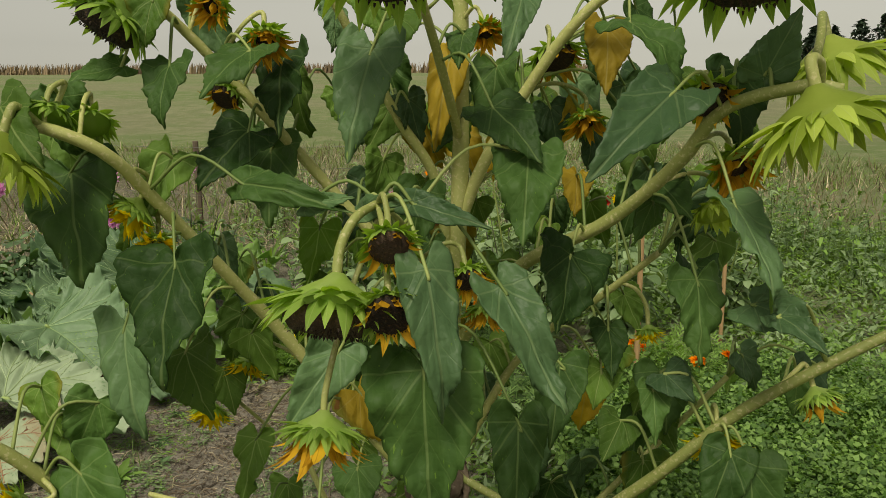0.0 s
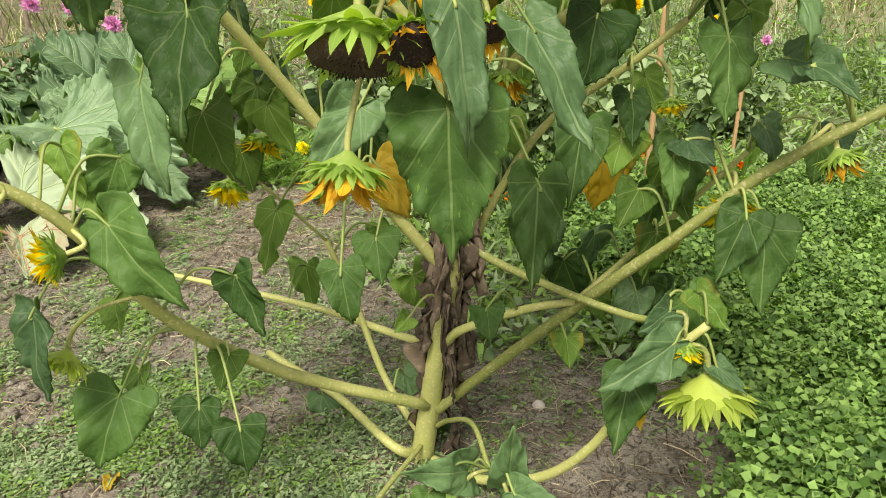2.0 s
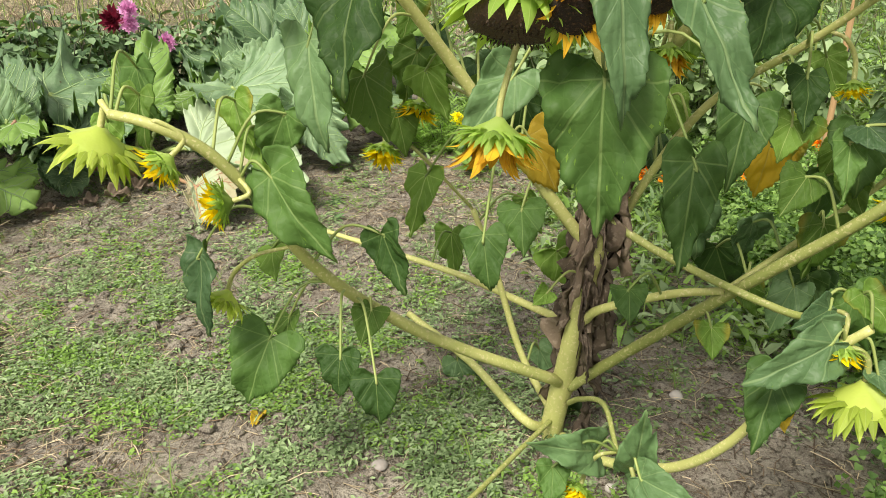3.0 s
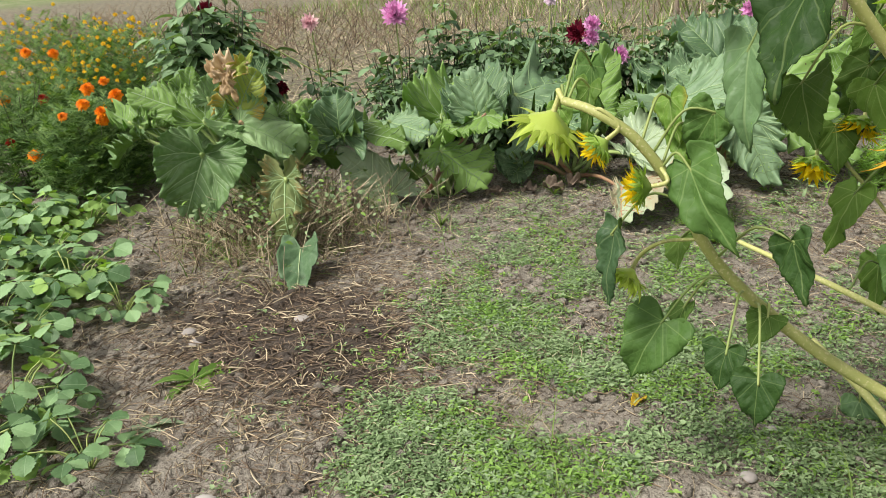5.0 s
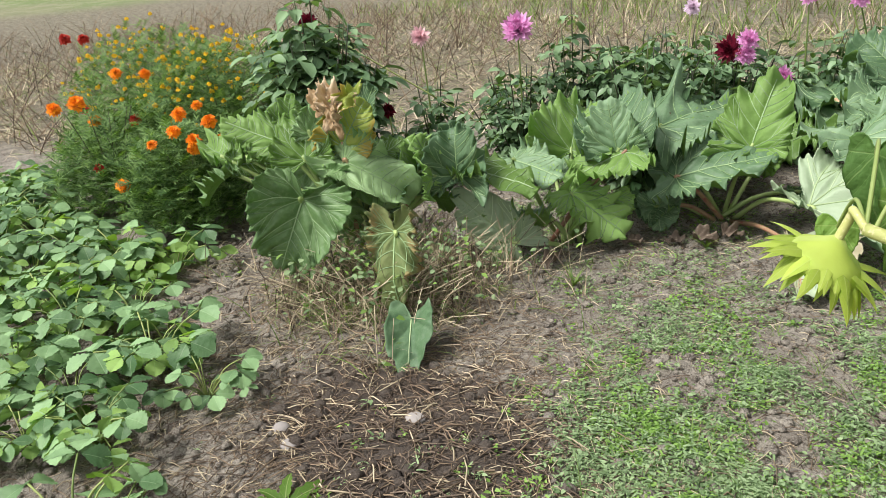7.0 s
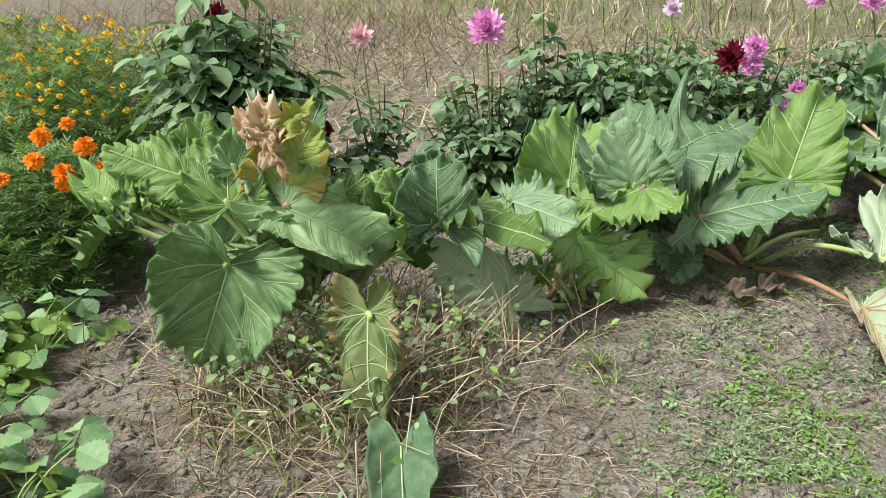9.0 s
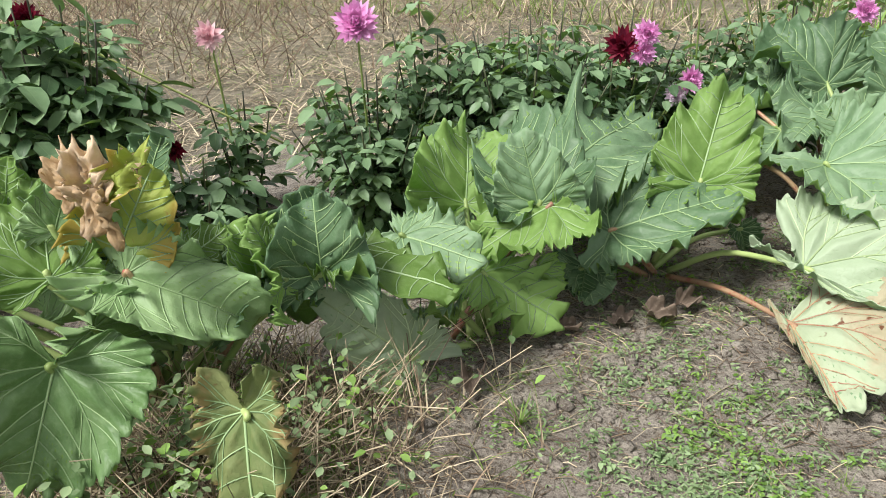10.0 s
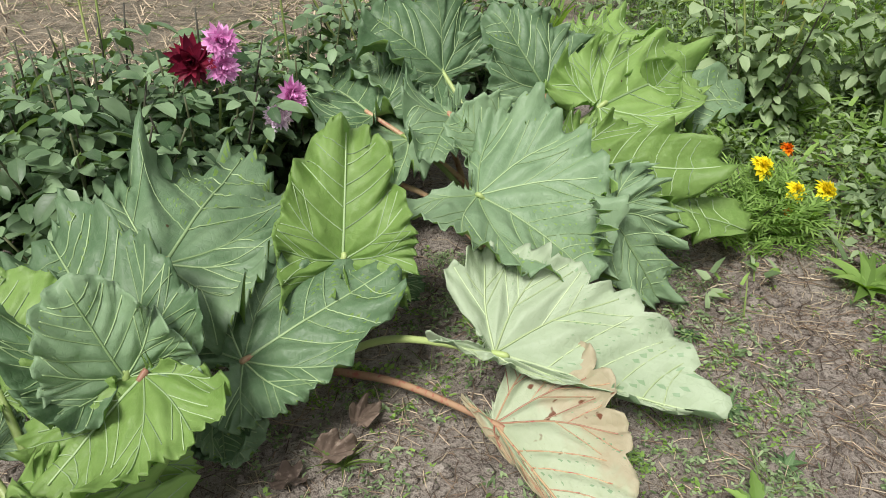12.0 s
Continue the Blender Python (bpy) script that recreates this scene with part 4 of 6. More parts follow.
leaf((1.563, 2.020, 0.809), (1.509, 1.980, 0.695), 0.095, 'd')
leaf((1.556, 1.950, 1.101), (1.623, 1.850, 1.075), 0.091, 'g')
leaf((1.442, 2.000, 0.629), (1.373, 1.950, 0.607), 0.062, 'g')
leaf((1.524, 1.950, 0.541), (1.569, 1.900, 0.509), 0.046, 'g')
leaf((1.488, 2.000, 0.665), (1.537, 1.950, 0.612), 0.071, 'b')
leaf((1.367, 2.200, 0.903), (1.343, 2.150, 0.839), 0.076, 'r')
leaf((1.399, 2.150, 0.817), (1.354, 2.100, 0.755), 0.086, 'r')
leaf((1.464, 2.100, 0.930), (1.504, 2.050, 0.894), 0.080, 'g')

# smaller leaves all over the back of the plant
for k in range(95):
    rnd = random.Random(2000 + k)
    q = TWIGS[rnd.randrange(len(TWIGS))]
    if q.z < 0.5 and rnd.random() < 0.75:
        continue
    size = rnd.uniform(0.07, 0.15)
    p = q + Vector((rnd.uniform(-0.14, 0.14), rnd.uniform(0.05, 0.25), rnd.uniform(-0.05, 0.1)))
    tip = p + Vector((rnd.uniform(-0.6, 0.6), rnd.uniform(-0.3, 0.3), -1)).normalized() * size
    leaf(p, tip, size * rnd.uniform(0.65, 0.9), rnd.choice("ddggrrb"), (rnd.uniform(-0.8, 0.8), -1, rnd.uniform(0.0, 0.8)))

for k in range(70):
    rnd = random.Random(3000 + k)
    size = rnd.uniform(0.09, 0.17)
    p = Vector((rnd.uniform(0.5, 1.75), rnd.uniform(2.3, 2.75), rnd.uniform(0.75, 1.52)))
    tip = p + Vector((rnd.uniform(-0.6, 0.6), rnd.uniform(-0.3, 0.3), -1)).normalized() * size
    if p.x > 1.2 and p.z < 1.05 and k % 3:
        continue
    leaf(p, tip, size * rnd.uniform(0.65, 0.95), rnd.choice("ddggrrby"), (rnd.uniform(-0.8, 0.8), -1, rnd.uniform(0.0, 0.8)))

# withered leaves that hang along the lower stem
for k in range(30):
    rnd = random.Random(700 + k)
    z = 0.2 + 0.62 * (k / 30) + rnd.uniform(-0.03, 0.03)
    a = k * 2.4 if z > 0.33 else rnd.uniform(-0.5, math.pi + 0.5)
    p = Vector((0.965 + z * 0.125 + 0.03 * math.cos(a), 2.36 + 0.035 * math.sin(a), z + 0.06))
    tip = p + Vector((0.025 * math.cos(a) + rnd.uniform(-0.015, 0.015), 0.025 * math.sin(a), -rnd.uniform(0.15, 0.30)))
    me = blade_mesh("withered_leaf", (tip - p).length, rnd.uniform(0.025, 0.055), [M["dead"], M["dead"]], 300 + k, lobes=0.08, bend=rnd.uniform(-0.2, 0.3), cup=2.0, wave=0.05, waves=4, teeth=0.05, swell=0.03, frill=0.03, crumple=0.12, fine=0.05, scallop=0.15, seg=48, rings=8)
    link("withered_leaf", me, SUNFLOWER, lay(p, tip, (math.cos(a), math.sin(a), 0.2)), "dry dark brown leaf hanging on the stem")


# ---- rhubarb ----
CROWNS = [thing("rhubarb", (-1.24, 3.98, 0.0), "large rhubarb plant with broad ruffled leaves, some lying on the soil", "rhubarb", "rhubarb row"),
          thing("rhubarb", (-2.1, 2.5, 0.0), "rhubarb plant with ruffled green leaves and a browned top", "rhubarb", "rhubarb row"),
          thing("rhubarb", (-1.62, 3.27, 0.0), "rhubarb plant with upright fan-shaped leaves", "rhubarb", "rhubarb row"),
          thing("rhubarb", (-0.72, 4.62, 0.0), "big rhubarb plant with grey-green and fresh green leaves", "rhubarb", "rhubarb row")]
RH_TONES = {"m": ("rh_mid", "rh_bright"), "t": ("rh_top", "rh_bright"), "b": ("rh_bright", "rh_bright"), "u": ("rh_under", "rh_top"), "o": ("rh_old", "rh_top"), "n": ("rh_brown", "rh_brown"), "y": ("rh_yellow", "rh_bright")}
RH_LABELS = {"m": "green ruffled leaf", "t": "broad grey-green ruffled leaf", "b": "fresh green ruffled leaf", "u": "leaf turned over to its pale underside", "o": "pale old leaf with red veins", "n": "leaf browning at the margin", "y": "yellowing ruffled leaf"}
FACES = {"up": (0.1, -0.3, 1.0), "side": (0.65, -0.45, 0.6), "tilt": (0.35, -0.3, 0.9), "cam": (0.35, -0.6, 0.75), "f1": (0.0, -0.5, 0.85), "f2": (-0.25, -0.3, 0.9)}
count_rh = 0


def rhubarb_blade(length, width, mats, seed, bend=0.3, cup=0.2, ruffle=0.06, flop=0.03, lobe=0.06, crease=0.016, halves=(1.0, 1.0), seg=132, rings=17, thick=0.002):
    """A rhubarb blade and its veins: rounded lobes between the vein ends, ruffled margin, puffed up between sunken veins."""
    rnd = random.Random(seed)
    off = rnd.uniform(0, 50)
    skew = rnd.uniform(-0.1, 0.1)
    half = spline([(a * width / length / 1.12, b, 0) for a, b in FAN], 12)
    ang = np.array([math.atan2(abs(p.x), p.y) for p in half])
    rad = np.array([math.hypot(p.x, p.y) for p in half])
    order = np.argsort(ang)
    ang, rad = ang[order], rad[order]
    spokes = [0.0, 0.38, 0.72, 1.1, 1.5, 1.95, 2.4]
    shift = [[v + rnd.uniform(-0.06, 0.06) for v in spokes] for _ in (0, 1)]

    def reach(a):
        """The margin's distance from the stalk in a direction: bulging at each vein's end, notched between."""
        left = a < 0
        t = abs(a)
        r = np.interp(t, ang, rad)
        gap = min(abs(t - v) for v in shift[left])
        c, d = math.cos(a), math.sin(a)
        r *= 1 + lobe * (0.35 - min(gap / 0.2, 1.0) ** 3) + 0.09 * noise.noise((c * 1.5 + off, d * 1.5, 3)) + 0.05 * noise.noise((c * 5.5 + off, d * 5.5, 5)) + 0.035 * noise.noise((c * 12 + off, d * 12, 7)) + 0.02 * noise.noise((c * 24 + off, d * 24, 9))
        return r

    # veins in the leaf's plan: midrib, pairs from the base, side branches
    lines = [[(0.0, y, 0.0) for y in np.linspace(0, 0.95, 9)]]
    width_of = [1.0]
    for sgn in (1, -1):
        for v, pull in ((0.72, 0.92), (1.28, 0.9), (2.0, 0.85)):
            v += rnd.uniform(-0.08, 0.08)
            far = reach(sgn * v) * pull
            arc = spline([(0, 0, 0), (sgn * math.sin(v + 0.1) * far * 0.5, math.cos(v + 0.1) * far * 0.5, 0), (sgn * math.sin(v) * far, math.cos(v) * far, 0)], 5)
            lines.append([tuple(p) for p in arc])
            width_of.append(0.62)
            for t, swing in ((0.42, 0.5), (0.5, -0.5), (0.68, 0.42), (0.74, -0.42)):
                p = arc[int(t * (len(arc) - 1))]
                d = v + swing
                q = Vector((p.x + sgn * math.sin(d) * 0.34, p.y + math.cos(d) * 0.34, 0))
                r = reach(math.atan2(q.x, q.y)) * 0.95
                if q.length > r:
                    q *= r / q.length
                lines.append([tuple(p.lerp(q, k / 4)) for k in range(5)])
                width_of.append(0.3)
        for y in (0.24, 0.4, 0.55, 0.69, 0.81):
            y += rnd.uniform(-0.025, 0.025)
            d = rnd.uniform(0.7, 0.85)
            q = Vector((sgn * math.sin(d) * (0.62 - 0.4 * y), y + math.cos(d) * (0.62 - 0.4 * y), 0))
            r = reach(math.atan2(q.x, q.y)) * 0.94
            if q.length > r:
                q *= r / q.length
            p = Vector((0, y, 0))
            lines.append([tuple(p.lerp(q, k / 5) + Vector((0, -0.02 * math.sin(k / 5 * math.pi), 0))) for k in range(6)])
            width_of.append(0.42)
    ends = np.array([(*a[:2], *b[:2]) for ln in lines for a, b in zip(ln, ln[1:])])

    def surface(x, y):
        a = math.atan2(x, y)
        q = min(1.15, math.hypot(x, y) / reach(a))
        ax, ay = ends[:, 0], ends[:, 1]
        ux, uy = ends[:, 2] - ax, ends[:, 3] - ay
        t = np.clip(((x - ax) * ux + (y - ay) * uy) / (ux * ux + uy * uy), 0, 1)
        d = float(np.sqrt(np.min((x - ax - t * ux) ** 2 + (y - ay - t * uy) ** 2)))
        c, e = math.cos(a), math.sin(a)
        z = cup * abs(x) ** 1.4 + skew * x * y
        z += crease * (1 - math.exp(-(d / 0.028) ** 2) + 1.2 * (1 - math.exp(-(d / 0.085) ** 2))) * min(1, q * 3)
        z += ruffle * (q ** 3 * noise.noise((c * 2.2 + off, e * 2.2, 11)) * 1.8 + q ** 5 * noise.noise((c * 4.8 + off, e * 4.8, 13)) * 1.6 + q ** 8 * noise.noise((c * 9 + off, e * 9, 15)) * 2.4 + q ** 10 * noise.noise((c * 17 + off, e * 17, 16)) * 1.3)
        z += flop * q * q * 3 * noise.noise((x * 1.8 + off, y * 1.8, 17))
        z += 0.026 * noise.noise((x * 8 + off, y * 8, 19)) * (1 - 0.8 * math.exp(-(d / 0.04) ** 2))
        narrow = halves[1] if x > 0 else halves[0]
        turn_ = bend * y
        yy, zz = math.sin(turn_) / bend + math.sin(turn_) * z, -(1 - math.cos(turn_)) / bend + math.cos(turn_) * z
        return Vector((x * narrow * length, yy * length, zz * length))

    plan = [(0.0, 0.0)]
    rim = [reach(-math.pi + 2 * math.pi * (k + 0.5) / seg) for k in range(seg)]
    for i in range(1, rings + 1):
        q = (i / rings) ** 0.75
        for k in range(seg):
            a = -math.pi + 2 * math.pi * (k + 0.5) / seg
            plan.append((math.sin(a) * rim[k] * q, math.cos(a) * rim[k] * q))
    top = [surface(x, y) for x, y in plan]
    n = len(top)
    faces = [(0, 1 + (k + 1) % seg, 1 + k) for k in range(seg)]
    for i in range(rings - 1):
        o = 1 + i * seg
        faces += [(o + k, o + (k + 1) % seg, o + seg + (k + 1) % seg, o + seg + k) for k in range(seg)]
    skin = bpy.data.meshes.new("skin")
    skin.from_pydata(top, [], faces)
    skin.update()
    normals = [v.vector.copy() for v in skin.vertex_normals]
    bpy.data.meshes.remove(skin)
    out = thick if sum(v.z for v in normals) > 0 else -thick
    nf = len(faces)
    allf = faces + [tuple(reversed([i + n for i in f])) for f in faces]
    o = 1 + (rings - 1) * seg
    allf += [(o + k, o + (k + 1) % seg, o + (k + 1) % seg + n, o + k + n) for k in range(seg)]
    blade = mesh_from("leaf", top + [v - w * out for v, w in zip(top, normals)], allf, mats, plan + plan, [0] * nf + [1] * nf + [0] * seg)

    def on_skin(x, y):
        """The blade's own surface over a place in its plan."""
        kf = ((math.atan2(x, y) + math.pi) / (2 * math.pi) * seg - 0.5) % seg
        k, f = int(kf), kf - int(kf)
        k2 = (k + 1) % seg
        q = min(1.0, math.hypot(x, y) / (rim[k] * (1 - f) + rim[k2] * f))
        i = q ** (1 / 0.75) * rings
        lo = min(int(i), rings - 1)
        g = i - lo
        ring = lambda r: top[0] if r == 0 else top[1 + (r - 1) * seg + k].lerp(top[1 + (r - 1) * seg + k2], f)
        return ring(lo).lerp(ring(lo + 1), g)

    vv, vf = [], []
    for ln, w in zip(lines, width_of):
        path = [tuple(np.array(a) * (1 - k / 3) + np.array(b) * k / 3) for a, b in zip(ln, ln[1:]) for k in range(3)] + [ln[-1]]
        v, f = tube_data([on_skin(p[0], p[1]) + Vector((0, 0, 0.001)) for p in path], (0.0014 + 0.007 * length) * w, 0.0012 + 0.0008 * w, 5)
        vf += [tuple(i + len(vv) for i in q) for q in f]
        vv += v
    return blade, vv, vf


def rhubarb_leaf(base, tip, width, face, tone, stalk=True, cup=None):
    """A broad ruffled blade on a thick stalk, from the nearest crown."""
    global count_rh
    count_rh += 1
    rnd = random.Random(5000 + count_rh)
    base, tip = Vector(base), Vector(tip)
    plant = min(CROWNS, key=lambda c: (WORLD[c.name].translation - Vector((base.x, base.y, 0))).length)
    root = WORLD[plant.name].translation + Vector((rnd.uniform(-0.08, 0.08), rnd.uniform(-0.06, 0.06), 0.0))
    if face == "cam" and base.x < -1.7 and base.y < 3.0:
        face = "side" if base.y < 2.5 else "tilt"
    way = Vector(FACES[face]) + Vector((rnd.uniform(-0.2, 0.2), rnd.uniform(-0.2, 0.2), 0)) * (0 if face[0] == "f" else 1)
    length = max((tip - base).length, width * 0.75)
    flat = tone in "uo"
    bend = rnd.uniform(0.15, 0.6) if not flat else 0.15
    small = width < 0.2
    me, vv, vf = rhubarb_blade(length, width * 1.08, [M[k] for k in RH_TONES[tone]], 900 + count_rh, bend, 0.12 if flat else (cup or rnd.uniform(0.1, 0.8)), 0.045 if flat else rnd.uniform(0.10, 0.16) * (0.65 if length > 0.4 else 1), 0.02 if flat else (0.03 if length > 0.4 else 0.07), 0.17 if flat else 0.03, 0.026 if flat else 0.024, (1.0, 0.12) if flat and width > 0.4 else (1.0, 1.0), 100 if small else 176, 12 if small else 18)
    m = lay(base, tip, way) @ Matrix.Rotation(bend / 2, 4, "X")
    ob = link("leaf", me, plant, m, RH_LABELS[tone])
    if stalk:
        red = tone == "o" or (tone != "u" and rnd.random() < 0.12)
        along = (tip - base).normalized()
        mid = root.lerp(base, 0.5) + Vector((0, 0, 0.05 if base.z > 0.15 else 0.02)) - along * 0.02
        tube("stalk", [root, mid, base, base + along * length * 0.06], 0.012, 0.006, M["rh_stalk_red" if red else "rh_stalk"], ob, 8, 6, "red-tinged stalk" if red else "")
    rib = "rh_stalk_red" if tone == "o" else ("rh_rib_pale" if tone == "u" else "rh_rib")
    link("venation", mesh_from("venation", vv, vf, [M[rib]]), ob, m)
    return ob


rhubarb_leaf((-0.767, 3.741, 0.240), (-0.278, 3.698, 0.080), 0.478, 'f1', 'u')
rhubarb_leaf((-0.765, 3.665, 0.090), (-0.557, 3.340, 0.050), 0.492, 'f2', 'o')
rhubarb_leaf((-1.143, 3.931, 0.370), (-1.135, 4.092, 0.663), 0.302, 'cam', 'b')
rhubarb_leaf((-1.340, 3.673, 0.260), (-1.013, 3.915, 0.360), 0.308, 'up', 't')
rhubarb_leaf((-1.458, 3.461, 0.400), (-1.58, 3.26, 0.300), 0.35, 'up', 'b')
rhubarb_leaf((-1.519, 3.500, 0.400), (-1.778, 3.791, 0.500), 0.314, 'up', 't')
rhubarb_leaf((-1.537, 3.809, 0.430), (-1.508, 4.385, 0.420), 0.434, 'up', 't')
rhubarb_leaf((-0.811, 4.213, 0.410), (-0.525, 4.062, 0.280), 0.534, 'up', 't')
rhubarb_leaf((-1.167, 4.768, 0.420), (-1.440, 5.142, 0.420), 0.305, 'up', 't')
rhubarb_leaf((-0.935, 4.968, 0.500), (-1.214, 4.977, 0.696), 0.393, 'cam', 't')
rhubarb_leaf((-0.590, 4.794, 0.500), (-0.775, 4.863, 0.746), 0.333, 'cam', 't')
rhubarb_leaf((-0.433, 4.640, 0.500), (-0.027, 5.025, 0.500), 0.321, 'cam', 'b')
rhubarb_leaf((-0.539, 4.394, 0.420), (-0.089, 4.468, 0.350), 0.252, 'cam', 'b')
rhubarb_leaf((-0.402, 4.389, 0.350), (0.018, 4.461, 0.120), 0.225, 'up', 'b')
rhubarb_leaf((-0.444, 4.213, 0.360), (-0.300, 4.252, 0.050), 0.244, 'cam', 't')
rhubarb_leaf((-0.897, 4.693, 0.450), (-0.956, 4.433, 0.400), 0.266, 'up', 't')
rhubarb_leaf((-0.218, 4.797, 0.420), (0.199, 5.060, 0.350), 0.218, 'up', 't')
rhubarb_leaf((-1.186, 4.559, 0.300), (-1.307, 4.366, 0.200), 0.196, 'up', 'b')
rhubarb_leaf((-1.426, 3.694, 0.100), (-1.382, 3.562, 0.050), 0.200, 'up', 't')
rhubarb_leaf((-0.346, 5.467, 0.450), (-0.050, 5.804, 0.400), 0.218, 'up', 'b')
rhubarb_leaf((-0.529, 5.013, 0.400), (-0.397, 4.978, 0.576), 0.180, 'cam', 'b')
rhubarb_leaf((-1.475, 3.404, 0.200), (-1.425, 3.405, 0.100), 0.152, 'up', 'b')
rhubarb_leaf((-1.95, 2.15, 0.420), (-1.98, 2.03, 0.15), 0.32, 'cam', 'm')
rhubarb_leaf((-2.362, 2.281, 0.550), (-2.547, 2.139, 0.628), 0.200, 'cam', 'b')
rhubarb_leaf((-2.163, 2.296, 0.500), (-2.262, 2.385, 0.676), 0.237, 'cam', 'b')
rhubarb_leaf((-2.057, 2.418, 0.550), (-1.991, 2.501, 0.743), 0.223, 'cam', 'y')
rhubarb_leaf((-2.025, 2.395, 0.500), (-1.789, 2.566, 0.350), 0.212, 'cam', 'm')
rhubarb_leaf((-1.817, 2.685, 0.400), (-1.867, 2.644, 0.571), 0.219, 'cam', 'b')
rhubarb_leaf((-1.766, 2.771, 0.400), (-1.775, 2.775, 0.617), 0.253, 'cam', 't')
rhubarb_leaf((-1.777, 2.833, 0.420), (-1.456, 2.912, 0.330), 0.177, 'cam', 'b')
rhubarb_leaf((-1.634, 2.959, 0.080), (-1.816, 2.793, 0.306), 0.223, 'cam', 'u')
rhubarb_leaf((-1.697, 3.026, 0.420), (-1.452, 3.060, 0.360), 0.184, 'up', 't')
rhubarb_leaf((-1.737, 3.427, 0.365), (-1.80, 3.55, 0.55), 0.35, 'cam', 'b', cup=0.9)
rhubarb_leaf((-1.560, 3.229, 0.250), (-1.374, 3.356, 0.060), 0.201, 'up', 'b')
rhubarb_leaf((-1.431, 3.667, 0.100), (-1.388, 3.630, 0.060), 0.181, 'up', 't')
rhubarb_leaf((-2.403, 2.078, 0.450), (-2.517, 1.982, 0.300), 0.169, 'up', 'm')
rhubarb_leaf((-1.591, 2.321, 0.330), (-1.499, 2.236, 0.040), 0.16, 'cam', 'n')
rhubarb_leaf((-1.921, 2.610, 0.400), (-1.996, 2.569, 0.250), 0.195, 'cam', 't')
rhubarb_leaf((-2.389, 2.350, 0.600), (-2.362, 2.381, 0.737), 0.143, 'cam', 'b')
rhubarb_leaf((-2.367, 2.150, 0.500), (-2.355, 2.229, 0.450), 0.139, 'up', 'b')
rhubarb_leaf((-1.623, 3.010, 0.200), (-1.639, 3.092, 0.100), 0.178, 'up', 't')
rhubarb_leaf((-1.893, 2.705, 0.300), (-1.904, 2.802, 0.200), 0.188, 'up', 't')
rhubarb_leaf((-2.352, 2.344, 0.550), (-2.274, 2.429, 0.683), 0.151, 'cam', 'b')
rhubarb_leaf((-2.158, 2.592, 0.620), (-2.126, 2.647, 0.750), 0.161, 'cam', 't')
rhubarb_leaf((-2.457, 2.085, 0.500), (-2.663, 2.091, 0.500), 0.126, 'up', 'b')
rhubarb_leaf((-2.411, 2.104, 0.480), (-2.382, 2.255, 0.460), 0.109, 'cam', 'b')
rhubarb_leaf((-2.292, 2.436, 0.420), (-2.474, 2.354, 0.300), 0.204, 'cam', 'm')
rhubarb_leaf((-2.138, 2.474, 0.480), (-2.046, 2.526, 0.380), 0.161, 'cam', 'm')
rhubarb_leaf((-2.013, 2.452, 0.450), (-1.898, 2.544, 0.300), 0.172, 'cam', 'm')
rhubarb_leaf((-1.976, 2.601, 0.450), (-1.840, 2.667, 0.330), 0.177, 'cam', 't')
rhubarb_leaf((-1.971, 2.533, 0.500), (-1.905, 2.615, 0.555), 0.116, 'cam', 'b')
rhubarb_leaf((-1.863, 2.644, 0.420), (-1.895, 2.629, 0.577), 0.172, 'cam', 'b')
rhubarb_leaf((-1.856, 2.750, 0.420), (-1.788, 2.846, 0.603), 0.194, 'cam', 't')
rhubarb_leaf((-2.166, 2.335, 0.600), (-2.112, 2.379, 0.745), 0.133, 'cam', 'm')
rhubarb_leaf((-2.040, 2.299, 0.400), (-2.098, 2.436, 0.200), 0.204, 'cam', 'm')
rhubarb_leaf((-2.098, 2.555, 0.300), (-2.180, 2.531, 0.150), 0.188, 'cam', 't')
rhubarb_leaf((-1.490, 3.450, 0.400), (-1.567, 3.473, 0.609), 0.238, 'cam', 't')
rhubarb_leaf((-1.798, 3.381, 0.250), (-1.990, 3.543, 0.300), 0.186, 'up', 't')
rhubarb_leaf((-1.241, 4.315, 0.250), (-1.346, 4.327, 0.100), 0.155, 'up', 'b')
rhubarb_leaf((-1.050, 4.209, 0.120), (-1.010, 4.193, 0.050), 0.101, 'up', 't')
rhubarb_leaf((-0.293, 4.796, 0.420), (-0.176, 4.768, 0.603), 0.204, 'cam', 'b')
rhubarb_leaf((-0.753, 4.432, 0.420), (-0.887, 4.451, 0.555), 0.250, 'cam', 't')
rhubarb_leaf((-0.248, 4.653, 0.300), (-0.011, 4.826, 0.220), 0.173, 'up', 't')
rhubarb_leaf((-0.430, 5.318, 0.450), (-0.290, 5.279, 0.528), 0.175, 'cam', 'b')
rhubarb_leaf((-1.041, 4.707, 0.360), (-1.518, 5.001, 0.400), 0.342, 'up', 't')
rhubarb_leaf((-1.010, 5.011, 0.420), (-1.251, 5.007, 0.589), 0.349, 'cam', 't')


# ---- the rest of the garden ----
def lump(x, y, scale, k=0.0):
    return 0.5 + 0.5 * noise.noise((x * scale, y * scale, k))


def bed_edge(x):
    """The strawberry bed's border with the bare path."""
    return float(np.interp(x, (-4.8, -3.4, -2.41, -1.74, -1.56, -0.87, -0.5), (2.6, 2.3, 1.9, 1.62, 1.36, 0.96, 0.6)))


